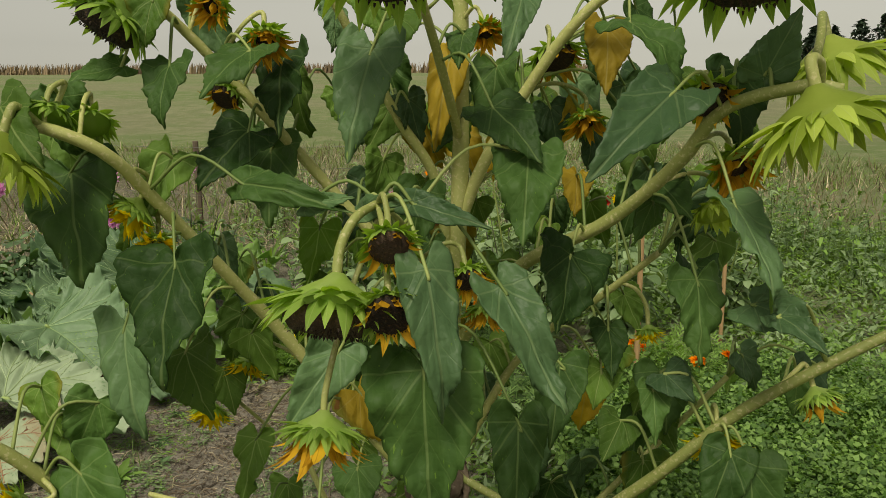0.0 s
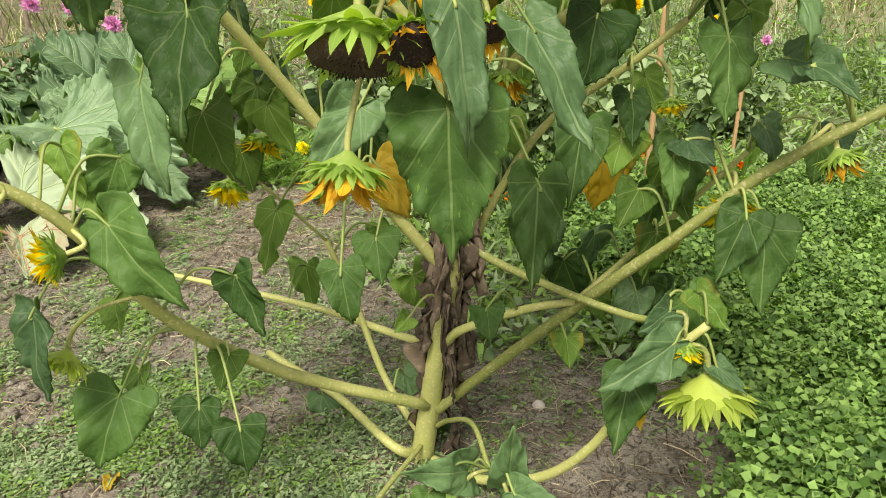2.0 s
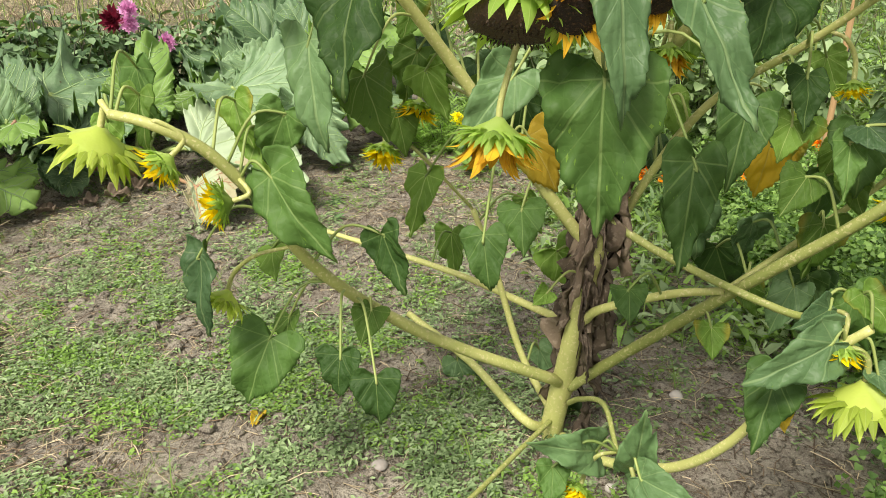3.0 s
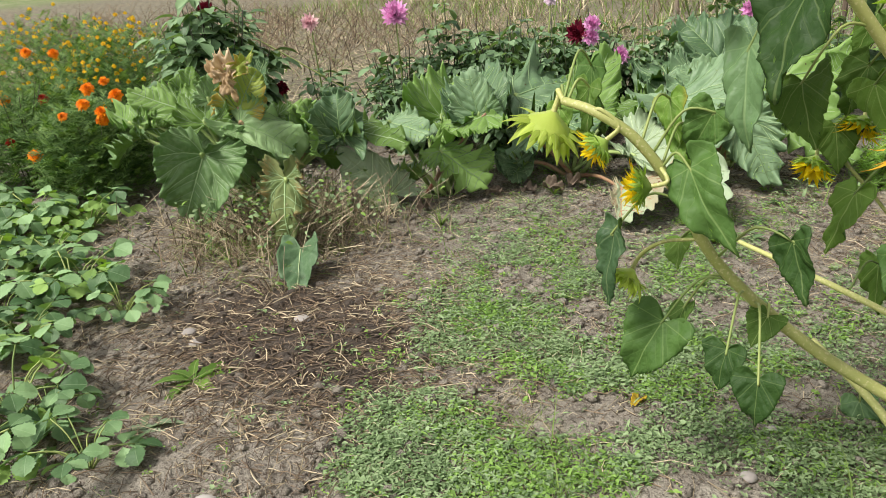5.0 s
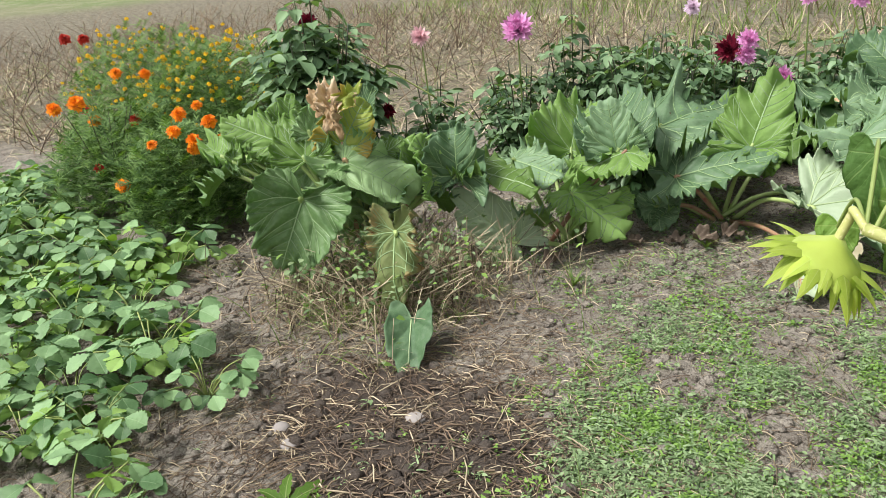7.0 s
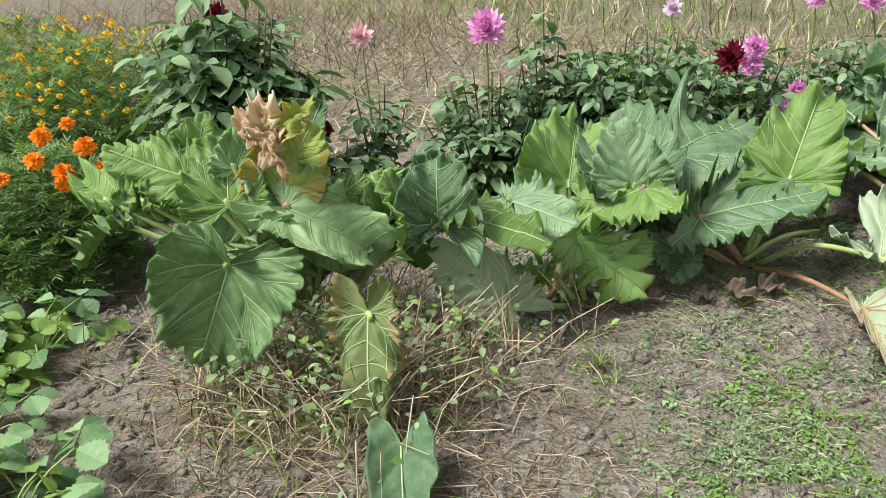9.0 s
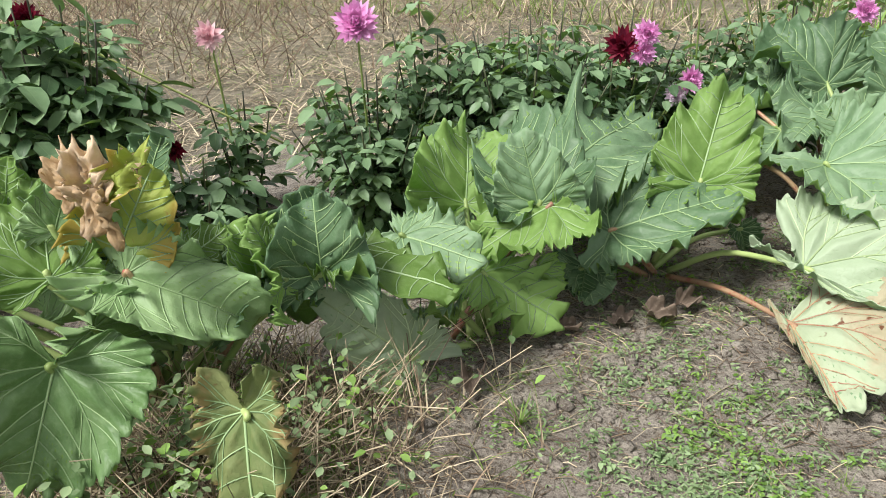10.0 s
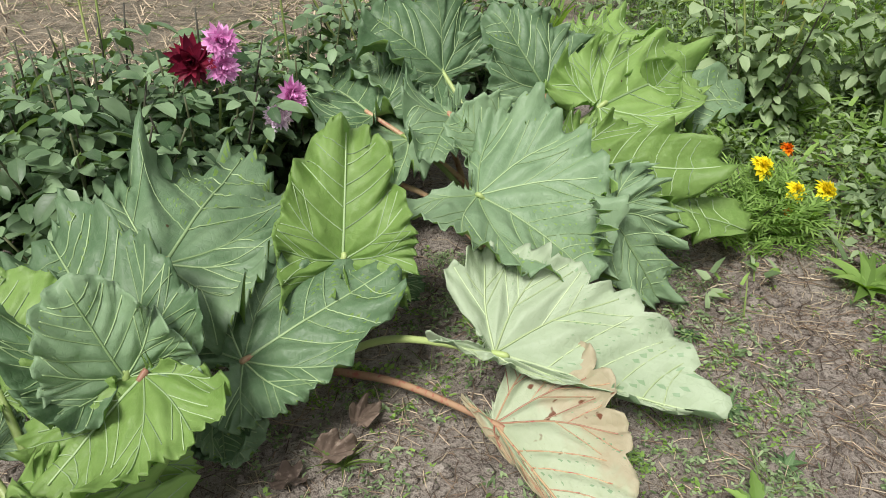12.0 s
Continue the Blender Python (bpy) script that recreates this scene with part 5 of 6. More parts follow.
# strawberries: four plants built, the rest copied
def leaf_of_three(size, seed):
    rnd = random.Random(seed)
    a = broad(size, size * 0.9, 15, 6, 0.6, 0.12, 0.10, 0.58, 0.10)
    return fuse([(a, Matrix.Rotation(t + rnd.uniform(-0.1, 0.1), 4, "Z") @ Matrix.Translation((0, size * 0.04, 0)) @ Matrix.Rotation(-0.1, 4, "X") @ Matrix.Rotation(rnd.uniform(-0.45, 0.45), 4, "Y")) for t in (0, 1.45, -1.45)])


def strawberry_plant(seed, light):
    rnd = random.Random(seed)
    plant = thing("strawberry_plant", (0, 0, 0), "low strawberry plant with toothed three-part green leaves", "strawberry plant", "strawberry bed")
    for k in range(rnd.randint(13, 16)):
        a, out, h = k * 2.4 + rnd.uniform(-0.3, 0.3), rnd.uniform(0.04, 0.15), rnd.uniform(0.025, 0.13)
        end = Vector((out * math.cos(a), out * math.sin(a), h))
        t = leaf_of_three(rnd.uniform(0.04, 0.072), seed * 50 + k)
        m = Matrix.Translation(end) @ Euler((rnd.uniform(-0.5, 0.3), rnd.uniform(-0.35, 0.35), a - math.pi / 2)).to_matrix().to_4x4()
        stalk = stick([(0, 0, -0.01), tuple(end * 0.5 + Vector((0, 0, 0.03))), tuple(end)], 0.0022, 5)
        mats = [M["straw_light" if (rnd.random() < 0.28 or light) else "straw_leaf"], M["stem_dark"]]
        gather("leaf", [(t, m), (stalk, Matrix.Identity(4))], mats, plant, idx=[0, 1])
    return plant


STRAW = [strawberry_plant(k, k == 3) for k in range(4)]
rnd = random.Random(11)
spots, first = [], 0
for x in np.arange(-4.7, -0.45, 0.16):
    for d in np.arange(0.17, 1.7, 0.175):
        px, py = x + rnd.uniform(-0.07, 0.07), bed_edge(x) - d + rnd.uniform(-0.06, 0.06)
        if rnd.random() < 0.26 + 0.5 * max(0, lump(px, py, 2.2, 44) - 0.5) or (d < 0.35 and rnd.random() < 0.4):
            continue
        if (px - 0.4) ** 2 + (py - 0.8) ** 2 < 0.75 ** 2 or (px < -2.85 and py > 1.62 - (px + 2.85) * 0.1) or rnd.random() < (0.25 if px < -3.2 else 0) or py < -0.6:
            continue
        spots.append((px, py))
for k, (px, py) in enumerate(spots):
    m = pose(px, py, ground_z(px, py), 0, 0, rnd.uniform(0, 360)) @ Matrix.Diagonal((*[rnd.uniform(0.8, 1.25)] * 3, 1))
    if first < 4:
        STRAW[first].matrix_basis = m
        first += 1
    else:
        copy_thing(STRAW[rnd.choice((0, 0, 1, 1, 2, 2, 3))], m)


# dahlias
DAHLIA_SPRAY = []
for k in range(4):
    r_ = random.Random(40 + k)
    a, b_ = broad(0.085, 0.048, 4, 2, 0.6, 0.3, 0.06), broad(0.06, 0.036, 4, 2, 0.6, 0.3, 0.06)
    DAHLIA_SPRAY.append(fuse([(a, turn(0, 0.06, 0, 0, -0.1)), (b_, turn(0, 0.045, 0, 1.1, -0.1, r_.uniform(-0.4, 0.4))), (b_, turn(0, 0.045, 0, -1.1, -0.1, r_.uniform(-0.4, 0.4)))]))


def bloom(name, at, facing, r, mat, parent, label, rings=6, broadness=0.40, curl=-0.8):
    """A double flower: rings of petals round a small heart, on the outer rings flat, inside upright."""
    rnd = random.Random(int(at[0] * 1000) + int(r * 9999))
    m = Matrix.Translation(at) @ Vector(facing).normalized().to_track_quat("Z", "Y").to_matrix().to_4x4()
    pieces = []
    for i in range(rings):
        k = i / max(1, rings - 1)
        s = strip(r * (0.98 - 0.4 * k), r * broadness, curl, 0.4, 4, 0.8)
        pieces += ring_of(s, int(20 - 8 * k), r * 0.1 * (1 - k), r * 0.25 * k, -0.1 + 1.15 * k, rnd, 0.4, 0.15, i * 0.5)
    pieces += ring_of(strip(r * 0.3, r * 0.2, 0.3, 0.3, 2), 7, 0.0, r * 0.2, 1.3, rnd)
    return gather(name, pieces, [M[mat]], parent, m, label)


def dahlia(x, y, height, spread, shoots, seed, label, leaves=9, size=1.0, lean=(0, 0), tone="dahlia_leaf"):
    rnd = random.Random(seed)
    z = ground_z(x, y)
    plant = thing("dahlia", (x, y, z), label, "dahlia", "dahlia row")
    pieces = []
    for k in range(shoots):
        a, d = k * 2.4 + rnd.uniform(-0.4, 0.4), spread * math.sqrt((k + 0.6) / shoots)
        h = height * rnd.uniform(0.72, 1.05) * (1.05 - 0.35 * d / spread)
        line = spline([(x + 0.1 * d * math.cos(a), y + 0.1 * d * math.sin(a), z - 0.01), (x + 0.6 * d * math.cos(a), y + 0.6 * d * math.sin(a), z + h * 0.5), (x + d * math.cos(a) + lean[0] * h, y + d * math.sin(a) + lean[1] * h, z + h)], 5)
        v, f = tube_data(line, 0.006, 0.003, 5)
        link("stem", mesh_from("stem", v, f, [M["dahlia_stem"]]), plant)
        for j in range(leaves):
            t = 0.12 + 0.88 * (j + rnd.random() * 0.6) / leaves
            p = line[min(int(t * (len(line) - 1)), len(line) - 1)]
            for side in (0, 1, 2):
                b_ = j * 1.57 + side * 2.1 + rnd.uniform(-0.6, 0.6)
                pieces.append((rnd.choice(DAHLIA_SPRAY), turn(p.x, p.y, p.z, b_, rnd.uniform(-0.5, 0.45), rnd.uniform(-0.4, 0.4), size * rnd.uniform(0.7, 1.25))))
    gather("foliage", pieces, [M[tone]], plant, kind="stuff")
    return plant


def dahlia_flower(plant, at, facing, r, mat, label, rings=6):
    at = Vector(at)
    root = WORLD[plant.name].translation
    bloom("flower", at, facing, r, mat, plant, label, rings)
    low = Vector((root.x * 0.6 + at.x * 0.4, root.y * 0.6 + at.y * 0.4, at.z * 0.35))
    tube("flower_stalk", [low, low.lerp(at, 0.6), at - Vector(facing).normalized() * r * 0.1], 0.005, 0.004, M["stem_dark"], plant, 6, 5)


LEAFY = "bushy dahlia with dark green leaves and dark stems"
d1 = dahlia(-3.15, 2.95, 1.15, 0.36, 40, 1, "tall leafy shrub with rounded grey-green leaves", 11, 1.35, tone="shrub_leaf")
d2 = dahlia(-2.78, 3.2, 0.42, 0.2, 7, 2, "low dahlia with one dark purple flower", 7)
d3 = dahlia(-2.42, 3.82, 0.72, 0.34, 24, 3, "dahlia with a tall pink flower above its leaves", 7)
d4 = dahlia(-2.35, 4.15, 1.0, 0.2, 9, 4, "upright dahlia with dark stems and few buds", 9)
d5 = dahlia(-2.0, 4.35, 0.86, 0.42, 24, 5, LEAFY, 9)
d6 = dahlia(-1.75, 4.68, 0.82, 0.4, 20, 6, "bushy dahlia with magenta and maroon flowers", 9)
d7 = dahlia(-1.5, 5.1, 0.9, 0.38, 16, 7, LEAFY, 9)
d8 = dahlia(-1.15, 5.5, 0.98, 0.4, 15, 8, LEAFY, 8)
d9 = dahlia(-0.75, 6.1, 0.8, 0.35, 10, 9, LEAFY, 8)
d10 = dahlia(-2.95, 3.6, 0.7, 0.16, 5, 10, "thin dahlia with a pale pink flower", 6)
d11 = dahlia(-2.15, 4.85, 0.85, 0.38, 15, 11, LEAFY, 8)
d12 = dahlia(-1.85, 4.1, 0.55, 0.3, 14, 12, LEAFY, 8)
d13 = dahlia(-2.22, 4.5, 0.8, 0.34, 16, 13, LEAFY, 9)
dahlia_flower(d3, (-2.374, 3.719, 0.84), (0.5, -0.7, 0.45), 0.085, "pink", "large double pink dahlia flower", 7)
dahlia_flower(d10, (-2.917, 3.497, 0.80), (0.5, -0.8, 0.2), 0.062, "pale_pink", "pale pink spiky dahlia flower", 4)
dahlia_flower(d2, (-2.809, 3.167, 0.462), (0.6, -0.7, 0.0), 0.045, "maroon", "dark purple dahlia flower", 5)
dahlia_flower(d6, (-1.589, 4.605, 0.72), (0.3, -0.8, 0.3), 0.058, "pink", "magenta dahlia flower", 6)
dahlia_flower(d6, (-1.60, 4.60, 0.645), (0.5, -0.6, 0.1), 0.055, "pink", "magenta dahlia flower", 6)
dahlia_flower(d6, (-1.68, 4.58, 0.67), (0.1, -0.9, 0.2), 0.075, "maroon", "spidery maroon dahlia flower", 3)
dahlia_flower(d6, (-1.40, 4.62, 0.545), (0.6, -0.5, 0.2), 0.058, "pink", "pink dahlia flower", 6)
dahlia_flower(d6, (-1.43, 4.57, 0.50), (-0.2, -0.8, -0.1), 0.052, "white_pink", "white and pink dahlia flower", 6)
dahlia_flower(d4, (-3.35, 3.05, 0.9), (0.7, -0.6, 0.2), 0.06, "maroon", "white-tipped purple dahlia flower", 6)
dahlia_flower(d11, (-2.1, 4.95, 0.92), (0.4, -0.8, 0.2), 0.055, "pale_pink", "pale pink dahlia flower", 5)
dahlia_flower(d8, (-1.2, 5.45, 0.97), (0.3, -0.8, 0.3), 0.055, "pink", "pink dahlia flower", 5)
dahlia_flower(d8, (-1.02, 5.5, 0.98), (0.3, -0.8, 0.3), 0.055, "pink", "pink dahlia flower", 5)
dahlia_flower(d11, (-2.2, 5.0, 0.82), (0.4, -0.8, 0.2), 0.055, "white_pink", "white and pink dahlia flower", 5)
dahlia_flower(d7, (-1.497, 5.0, 0.905), (0.4, -0.8, 0.2), 0.055, "pink", "pink dahlia flower", 5)
dahlia_flower(d8, (-1.01, 5.0, 0.88), (0.3, -0.8, 0.2), 0.05, "pink", "pink dahlia flower", 5)
dahlia_flower(d8, (-1.430, 5.150, 1.071), (0.3, -0.8, 0.3), 0.055, "pink", "magenta dahlia flower", 6)
dahlia_flower(d8, (-1.306, 5.150, 0.880), (0.3, -0.8, 0.3), 0.055, "pink", "magenta dahlia flower", 6)
dahlia_flower(d8, (-1.523, 5.150, 0.952), (0.3, -0.8, 0.3), 0.055, "pink", "magenta dahlia flower", 6)
dahlia_flower(d8, (-0.868, 5.150, 0.770), (0.3, -0.8, 0.3), 0.055, "pink", "magenta dahlia flower", 6)
dahlia_flower(d9, (-0.7, 6.0, 1.0), (0.1, -0.9, 0.3), 0.06, "pink", "pink dahlia flower", 5)
dahlia_flower(d9, (-0.85, 6.1, 0.9), (0.1, -0.9, 0.3), 0.06, "pink", "pink dahlia flower", 5)


# marigolds: a feathery bush with orange blooms, a taller mound of small yellow ones behind
FEATHER = fuse([(strip(0.03, 0.006, 0.3, 0.2, 2), turn(0, 0.008 * k, 0, (1 if k % 2 else -1) * (0.9 - 0.06 * k), 0.1)) for k in range(8)])


def marigold(x, y, height, spread, sprays, seed, label, flowers, r, mat, tone="marigold_leaf", rings=5, places=()):
    rnd = random.Random(seed)
    z = ground_z(x, y)
    plant = thing("marigold", (x, y, z), label, "marigold", "marigolds")
    pieces = []
    for k in range(sprays):
        a, d = rnd.uniform(0, 6.28), spread * math.sqrt(rnd.random())
        h = height * (1 - 0.45 * (d / spread) ** 2) * rnd.uniform(0.15, 1.0)
        pieces.append((FEATHER, turn(x + d * math.cos(a), y + d * math.sin(a), z + h, rnd.uniform(0, 6.28), rnd.uniform(-0.3, 1.0), 0, rnd.uniform(0.9, 1.6))))
    gather("foliage", pieces, [M[tone]], plant, kind="stuff")
    for k in range(7):
        a, d = k * 2.4, spread * 0.7
        tube("stem", [(x + 0.02 * math.cos(a), y + 0.02 * math.sin(a), z - 0.01), (x + d * 0.5 * math.cos(a), y + d * 0.5 * math.sin(a), z + height * 0.45), (x + d * math.cos(a), y + d * math.sin(a), z + height * 0.8)], 0.004, 0.002, M["dahlia_stem"], plant, 5, 4)
    spots = list(places)
    for k in range(flowers):
        a, d = rnd.uniform(0, 6.28), spread * math.sqrt(rnd.random())
        spots.append((x + d * math.cos(a), y + d * math.sin(a), z + height * (1 - 0.45 * (d / spread) ** 2) * rnd.uniform(0.75, 1.1)))
    for p in spots:
        bloom("flower", p, (0.6 + rnd.uniform(-0.4, 0.4), -0.3 + rnd.uniform(-0.3, 0.3), 0.8), r * rnd.uniform(0.8, 1.2), mat, plant, "", rings, 0.62, 0.5)
    return plant


marigold(-3.15, 2.12, 0.55, 0.3, 2000, 1, "feathery marigold bush with orange double flowers", 3, 0.034, "orange", rings=6, places=((-2.994, 1.952, 0.50), (-2.95, 2.05, 0.55), (-2.9, 2.12, 0.5), (-2.98, 2.1, 0.62), (-3.0, 2.2, 0.64), (-2.88, 2.2, 0.58), (-3.205, 1.623, 0.70), (-3.2, 1.72, 0.71), (-3.3, 1.95, 0.80), (-3.28, 2.08, 0.78), (-2.85, 2.3, 0.52)))
marigold(-3.75, 2.05, 0.6, 0.4, 2000, 2, "feathery marigold bush with few flowers", 2, 0.034, "orange")
marigold(-4.0, 2.75, 0.85, 0.55, 3400, 3, "mound of small single yellow marigolds", 210, 0.015, "ochre", rings=2)
marigold(-4.75, 2.6, 0.9, 0.6, 3000, 4, "mound of small single yellow marigolds", 170, 0.015, "ochre", rings=2)
marigold(-3.75, 1.95, 0.75, 0.25, 150, 5, "thin plant with dark red pompon flowers", 3, 0.03, "red", places=((-3.9, 1.9, 0.93), (-3.85, 1.98, 0.92)))
marigold(0.15, 4.73, 0.24, 0.2, 420, 6, "low marigold with single yellow flowers", 0, 0.04, "lemon", "weed_bright", 4, ((0.14, 4.72, 0.26), (0.245, 4.66, 0.2), (0.37, 4.72, 0.17)))
marigold(0.25, 4.76, 0.12, 0.14, 150, 7, "low marigold with an orange flower", 0, 0.026, "orange", "weed_bright", 3, ((0.25, 4.70, 0.1), (0.33, 5.0, 0.2)))
marigold(1.0, 6.7, 0.4, 0.35, 420, 8, "calendula clump with orange flowers", 3, 0.035, "orange", "weed_bright", 4, ((0.62, 6.9, 0.42), (0.85, 6.75, 0.4), (0.95, 6.9, 0.45)))
marigold(2.3, 4.5, 0.22, 0.35, 500, 9, "calendula clump with orange flowers", 6, 0.032, "orange", "weed_bright", 4)
marigold(1.45, 4.1, 0.2, 0.4, 500, 10, "low marigold with orange flowers", 9, 0.026, "orange", "marigold_leaf", 4)
marigold(1.2, 4.9, 0.35, 0.4, 500, 11, "low marigold with orange flowers", 7, 0.03, "orange", "marigold_leaf", 4)


# leafy stuff on the ground
def scatter(name, label, category, area, n, density, build, mats, seed):
    """Pieces strewn over an area of the plan where the density lets them."""
    rnd = random.Random(seed)
    pieces, idx = [], []
    for _ in range(n):
        x, y = rnd.uniform(area[0], area[1]), rnd.uniform(area[2], area[3])
        if rnd.random() < density(x, y):
            for t, m, i in build(rnd, x, y, ground_z(x, y)):
                pieces.append((t, m))
                idx.append(i)
    if pieces:
        ob = gather(name, pieces, mats, idx=idx)
        tagged(ob, label, category, kind="stuff")


WEED = [strip(0.018, 0.010, 0.5, 0.25, 3, 0.8), strip(0.014, 0.010, 0.8, 0.3, 3, 0.9), strip(0.026, 0.006, 0.6, 0.2, 3)]
MAT_LEAF = [strip(0.016, 0.011, 0.6, 0.3, 2, 0.85), strip(0.02, 0.007, 0.9, 0.35, 2, 0.9), strip(0.024, 0.006, 0.7, 0.3, 2, 0.8)]
BLADE = [strip(0.16, 0.005, 1.2, 0.3, 3, 0.6, 0.5), strip(0.11, 0.004, 0.7, 0.3, 3, 0.6, 0.5)]
FAR_BLADE = [strip(0.16, 0.006, 1.0, 0.3, 2, 0.6, 0.5), strip(0.11, 0.005, 0.7, 0.3, 2, 0.6, 0.5)]


def weed_build(rnd, x, y, z):
    k = rnd.randint(5, 8)
    t, s, tone = rnd.choice(MAT_LEAF), rnd.uniform(0.5, 1.05), 0 if lump(x, y, 4.0, 77) + rnd.uniform(-0.25, 0.25) < 0.62 else 1
    return [(t, turn(x + rnd.gauss(0, 0.011), y + rnd.gauss(0, 0.011), z + rnd.uniform(0.002, 0.022), j * 6.28 / k + rnd.uniform(-0.5, 0.5), rnd.uniform(-0.1, 0.6), rnd.uniform(-0.4, 0.4), s * rnd.uniform(0.6, 1.3)), tone) for j in range(k)]


def carpet(x, y):
    d = math.exp(-((x + 0.05) / 0.62) ** 2 - ((y - 2.25) / 0.75) ** 2) * 1.3 + math.exp(-((x - 0.3) / 0.8) ** 2 - ((y - 1.5) / 0.6) ** 2)
    d += 0.10 if y > 2.6 or x > 0.6 else 0.03
    if y < 2.8:
        d *= 0.05 + 0.95 * min(1, max(0, (x + 0.42 + (y - 1.6) * 0.8 + 0.5 * (lump(x, y, 2.6, 91) - 0.5)) * 2.2))
    if x < bed_edge(x) - 4 or (y < bed_edge(x) and x < -0.5):
        d *= 0.1
    return min(1, d * 1.5) * min(1.0, max(0.03, lump(x, y, 3.2, 5) * 3.8 - 1.3)) * (0.35 + 0.9 * lump(x, y, 9.0, 6))


scatter("ground_weeds", "low green weeds creeping over the grey soil", "weeds", (-2.2, 2.2, 0.6, 4.6), 150000, carpet, weed_build, [M["weed"], M["weed_bright"]], 21)


def tuft_build(rnd, x, y, z):
    return [(rnd.choice(BLADE), turn(x + rnd.gauss(0, 0.015), y + rnd.gauss(0, 0.015), z - 0.002, rnd.uniform(0, 6.28), rnd.uniform(0.3, 1.4), 0, rnd.uniform(0.4, 1.1)), 0) for _ in range(14)]


scatter("grass_tufts", "thin tufts of green grass between the weeds", "grass", (-2.2, 1.5, 1.3, 4.8), 900, lambda x, y: 0.55 * max(0, lump(x, y, 2.1, 8) * 2 - 0.85) if y > 1.4 and not (x < -0.5 and y < 2.2) else 0.02, tuft_build, [M["grass"]], 22)


def straw(points, r):
    """A thin bent three-sided stalk through three points."""
    p = np.array(points)
    d = p[2] - p[0]
    side = np.array((-d[1], d[0], 0.0)) / (math.hypot(d[0], d[1]) + 1e-9) * r
    v = np.concatenate([[q - side, q + side, q + (0, 0, 1.5 * r)] for q in p])
    return v, [(3 * i + k, 3 * i + (k + 1) % 3, 3 * i + 3 + (k + 1) % 3, 3 * i + 3 + k) for i in (0, 1) for k in range(3)], np.zeros((9, 2)) + 0.5


def litter_build(rnd, x, y, z):
    dark = math.exp(-((x + 0.92) / 0.5) ** 2 - ((y - 1.84) / 0.38) ** 2)
    n, a = 0.015 + 0.11 * rnd.random() ** 2, rnd.uniform(0, 6.28)
    c, s = math.cos(a) * n, math.sin(a) * n
    w = rnd.uniform(-0.3, 0.3)
    thick = rnd.uniform(0.0006, 0.0016) * (1 + 1.3 * dark * rnd.random() ** 2)
    return [(straw([(x, y, z + 0.003), (x + c * 0.5 - s * w * 0.4, y + s * 0.5 + c * w * 0.4, z + rnd.uniform(0.003, 0.018)), (x + c, y + s, z + rnd.uniform(0.002, 0.01))], thick), Matrix.Identity(4), (0 if rnd.random() < 0.34 - 0.24 * dark else (1 if rnd.random() < 0.75 - 0.3 * dark else 2)))]


def litter_density(x, y):
    d = 1.2 * math.exp(-((x + 0.9) / 0.6) ** 2 - ((y - 1.85) / 0.5) ** 2) * 1.5 + 0.22 + 0.4 * math.exp(-((x - 0.25) / 0.35) ** 2 - ((y - 4.1) / 0.7) ** 2)
    return min(1, d) * (0.4 + 0.9 * lump(x, y, 2.7, 14))


scatter("straw_litter", "dry straw, stalks and twigs strewn on the soil", "plant litter", (-3.0, 2.4, 0.5, 5.4), 130000, litter_density, litter_build, [M["dry"], M["twig"], M["dead"]], 23)

CRUMB = [turned([(0.7, -0.4), (1.0, 0.1), (0.45, 0.55)], 5, random.Random(k), 0.25) for k in range(4)]
CRUMB = [(np.array(v), f, np.zeros((len(v), 2))) for v, f in CRUMB]


def clod_build(rnd, x, y, z):
    s = 0.0025 + 0.022 * rnd.random() ** 4
    return [(rnd.choice(CRUMB), turn(x, y, z + s * 0.2, rnd.uniform(0, 6.28), rnd.uniform(-0.4, 0.4), 0, s), 0)]


scatter("soil_clods", "small crumbs and clods of grey-brown soil", "soil", (-3.0, 2.2, 0.6, 5.0), 30000, lambda x, y: 0.25 + 0.75 * lump(x, y, 2.0, 30), clod_build, [M["ground"]], 24)

PARS = fuse([(broad(0.022, 0.021, 2, 2, 0.5, 0.4, 0.2), turn(0.013 * math.sin(-a), 0.03 + 0.016 * math.cos(a), 0, a, -0.1)) for a in (0, 0.9, -0.9, 1.9, -1.9)] + [(strip(0.05, 0.003, 0.1, 0.1, 1), Matrix.Identity(4))])


def parsley_build(rnd, x, y, z):
    out = []
    for _ in range(7):
        h = rnd.uniform(0.01, 0.19) * (0.6 + 0.6 * lump(x, y, 1.9, 3))
        out.append((PARS, turn(x + rnd.gauss(0, 0.03), y + rnd.gauss(0, 0.03), z + h, rnd.uniform(0, 6.28), rnd.uniform(-0.2, 0.9), rnd.uniform(-0.6, 0.6), rnd.uniform(0.65, 1.3)), 0 if rnd.random() < 0.7 else 1))
    return out


def parsley_density(x, y):
    edge = 1.62 + 0.12 * math.sin(y * 3) - max(0, y - 2.9) * 0.15
    return 0.0 if x < edge else min(1, (x - edge) * 3 + 0.2) * (1 if y < 4.0 else 0.35) * (0.5 + 0.8 * lump(x, y, 2.5, 40))


scatter("parsley_bed", "dense bed of bright green parsley", "parsley", (1.5, 3.2, 1.6, 4.6), 4600, parsley_density, parsley_build, [M["parsley"], M["marigold_leaf"]], 25)


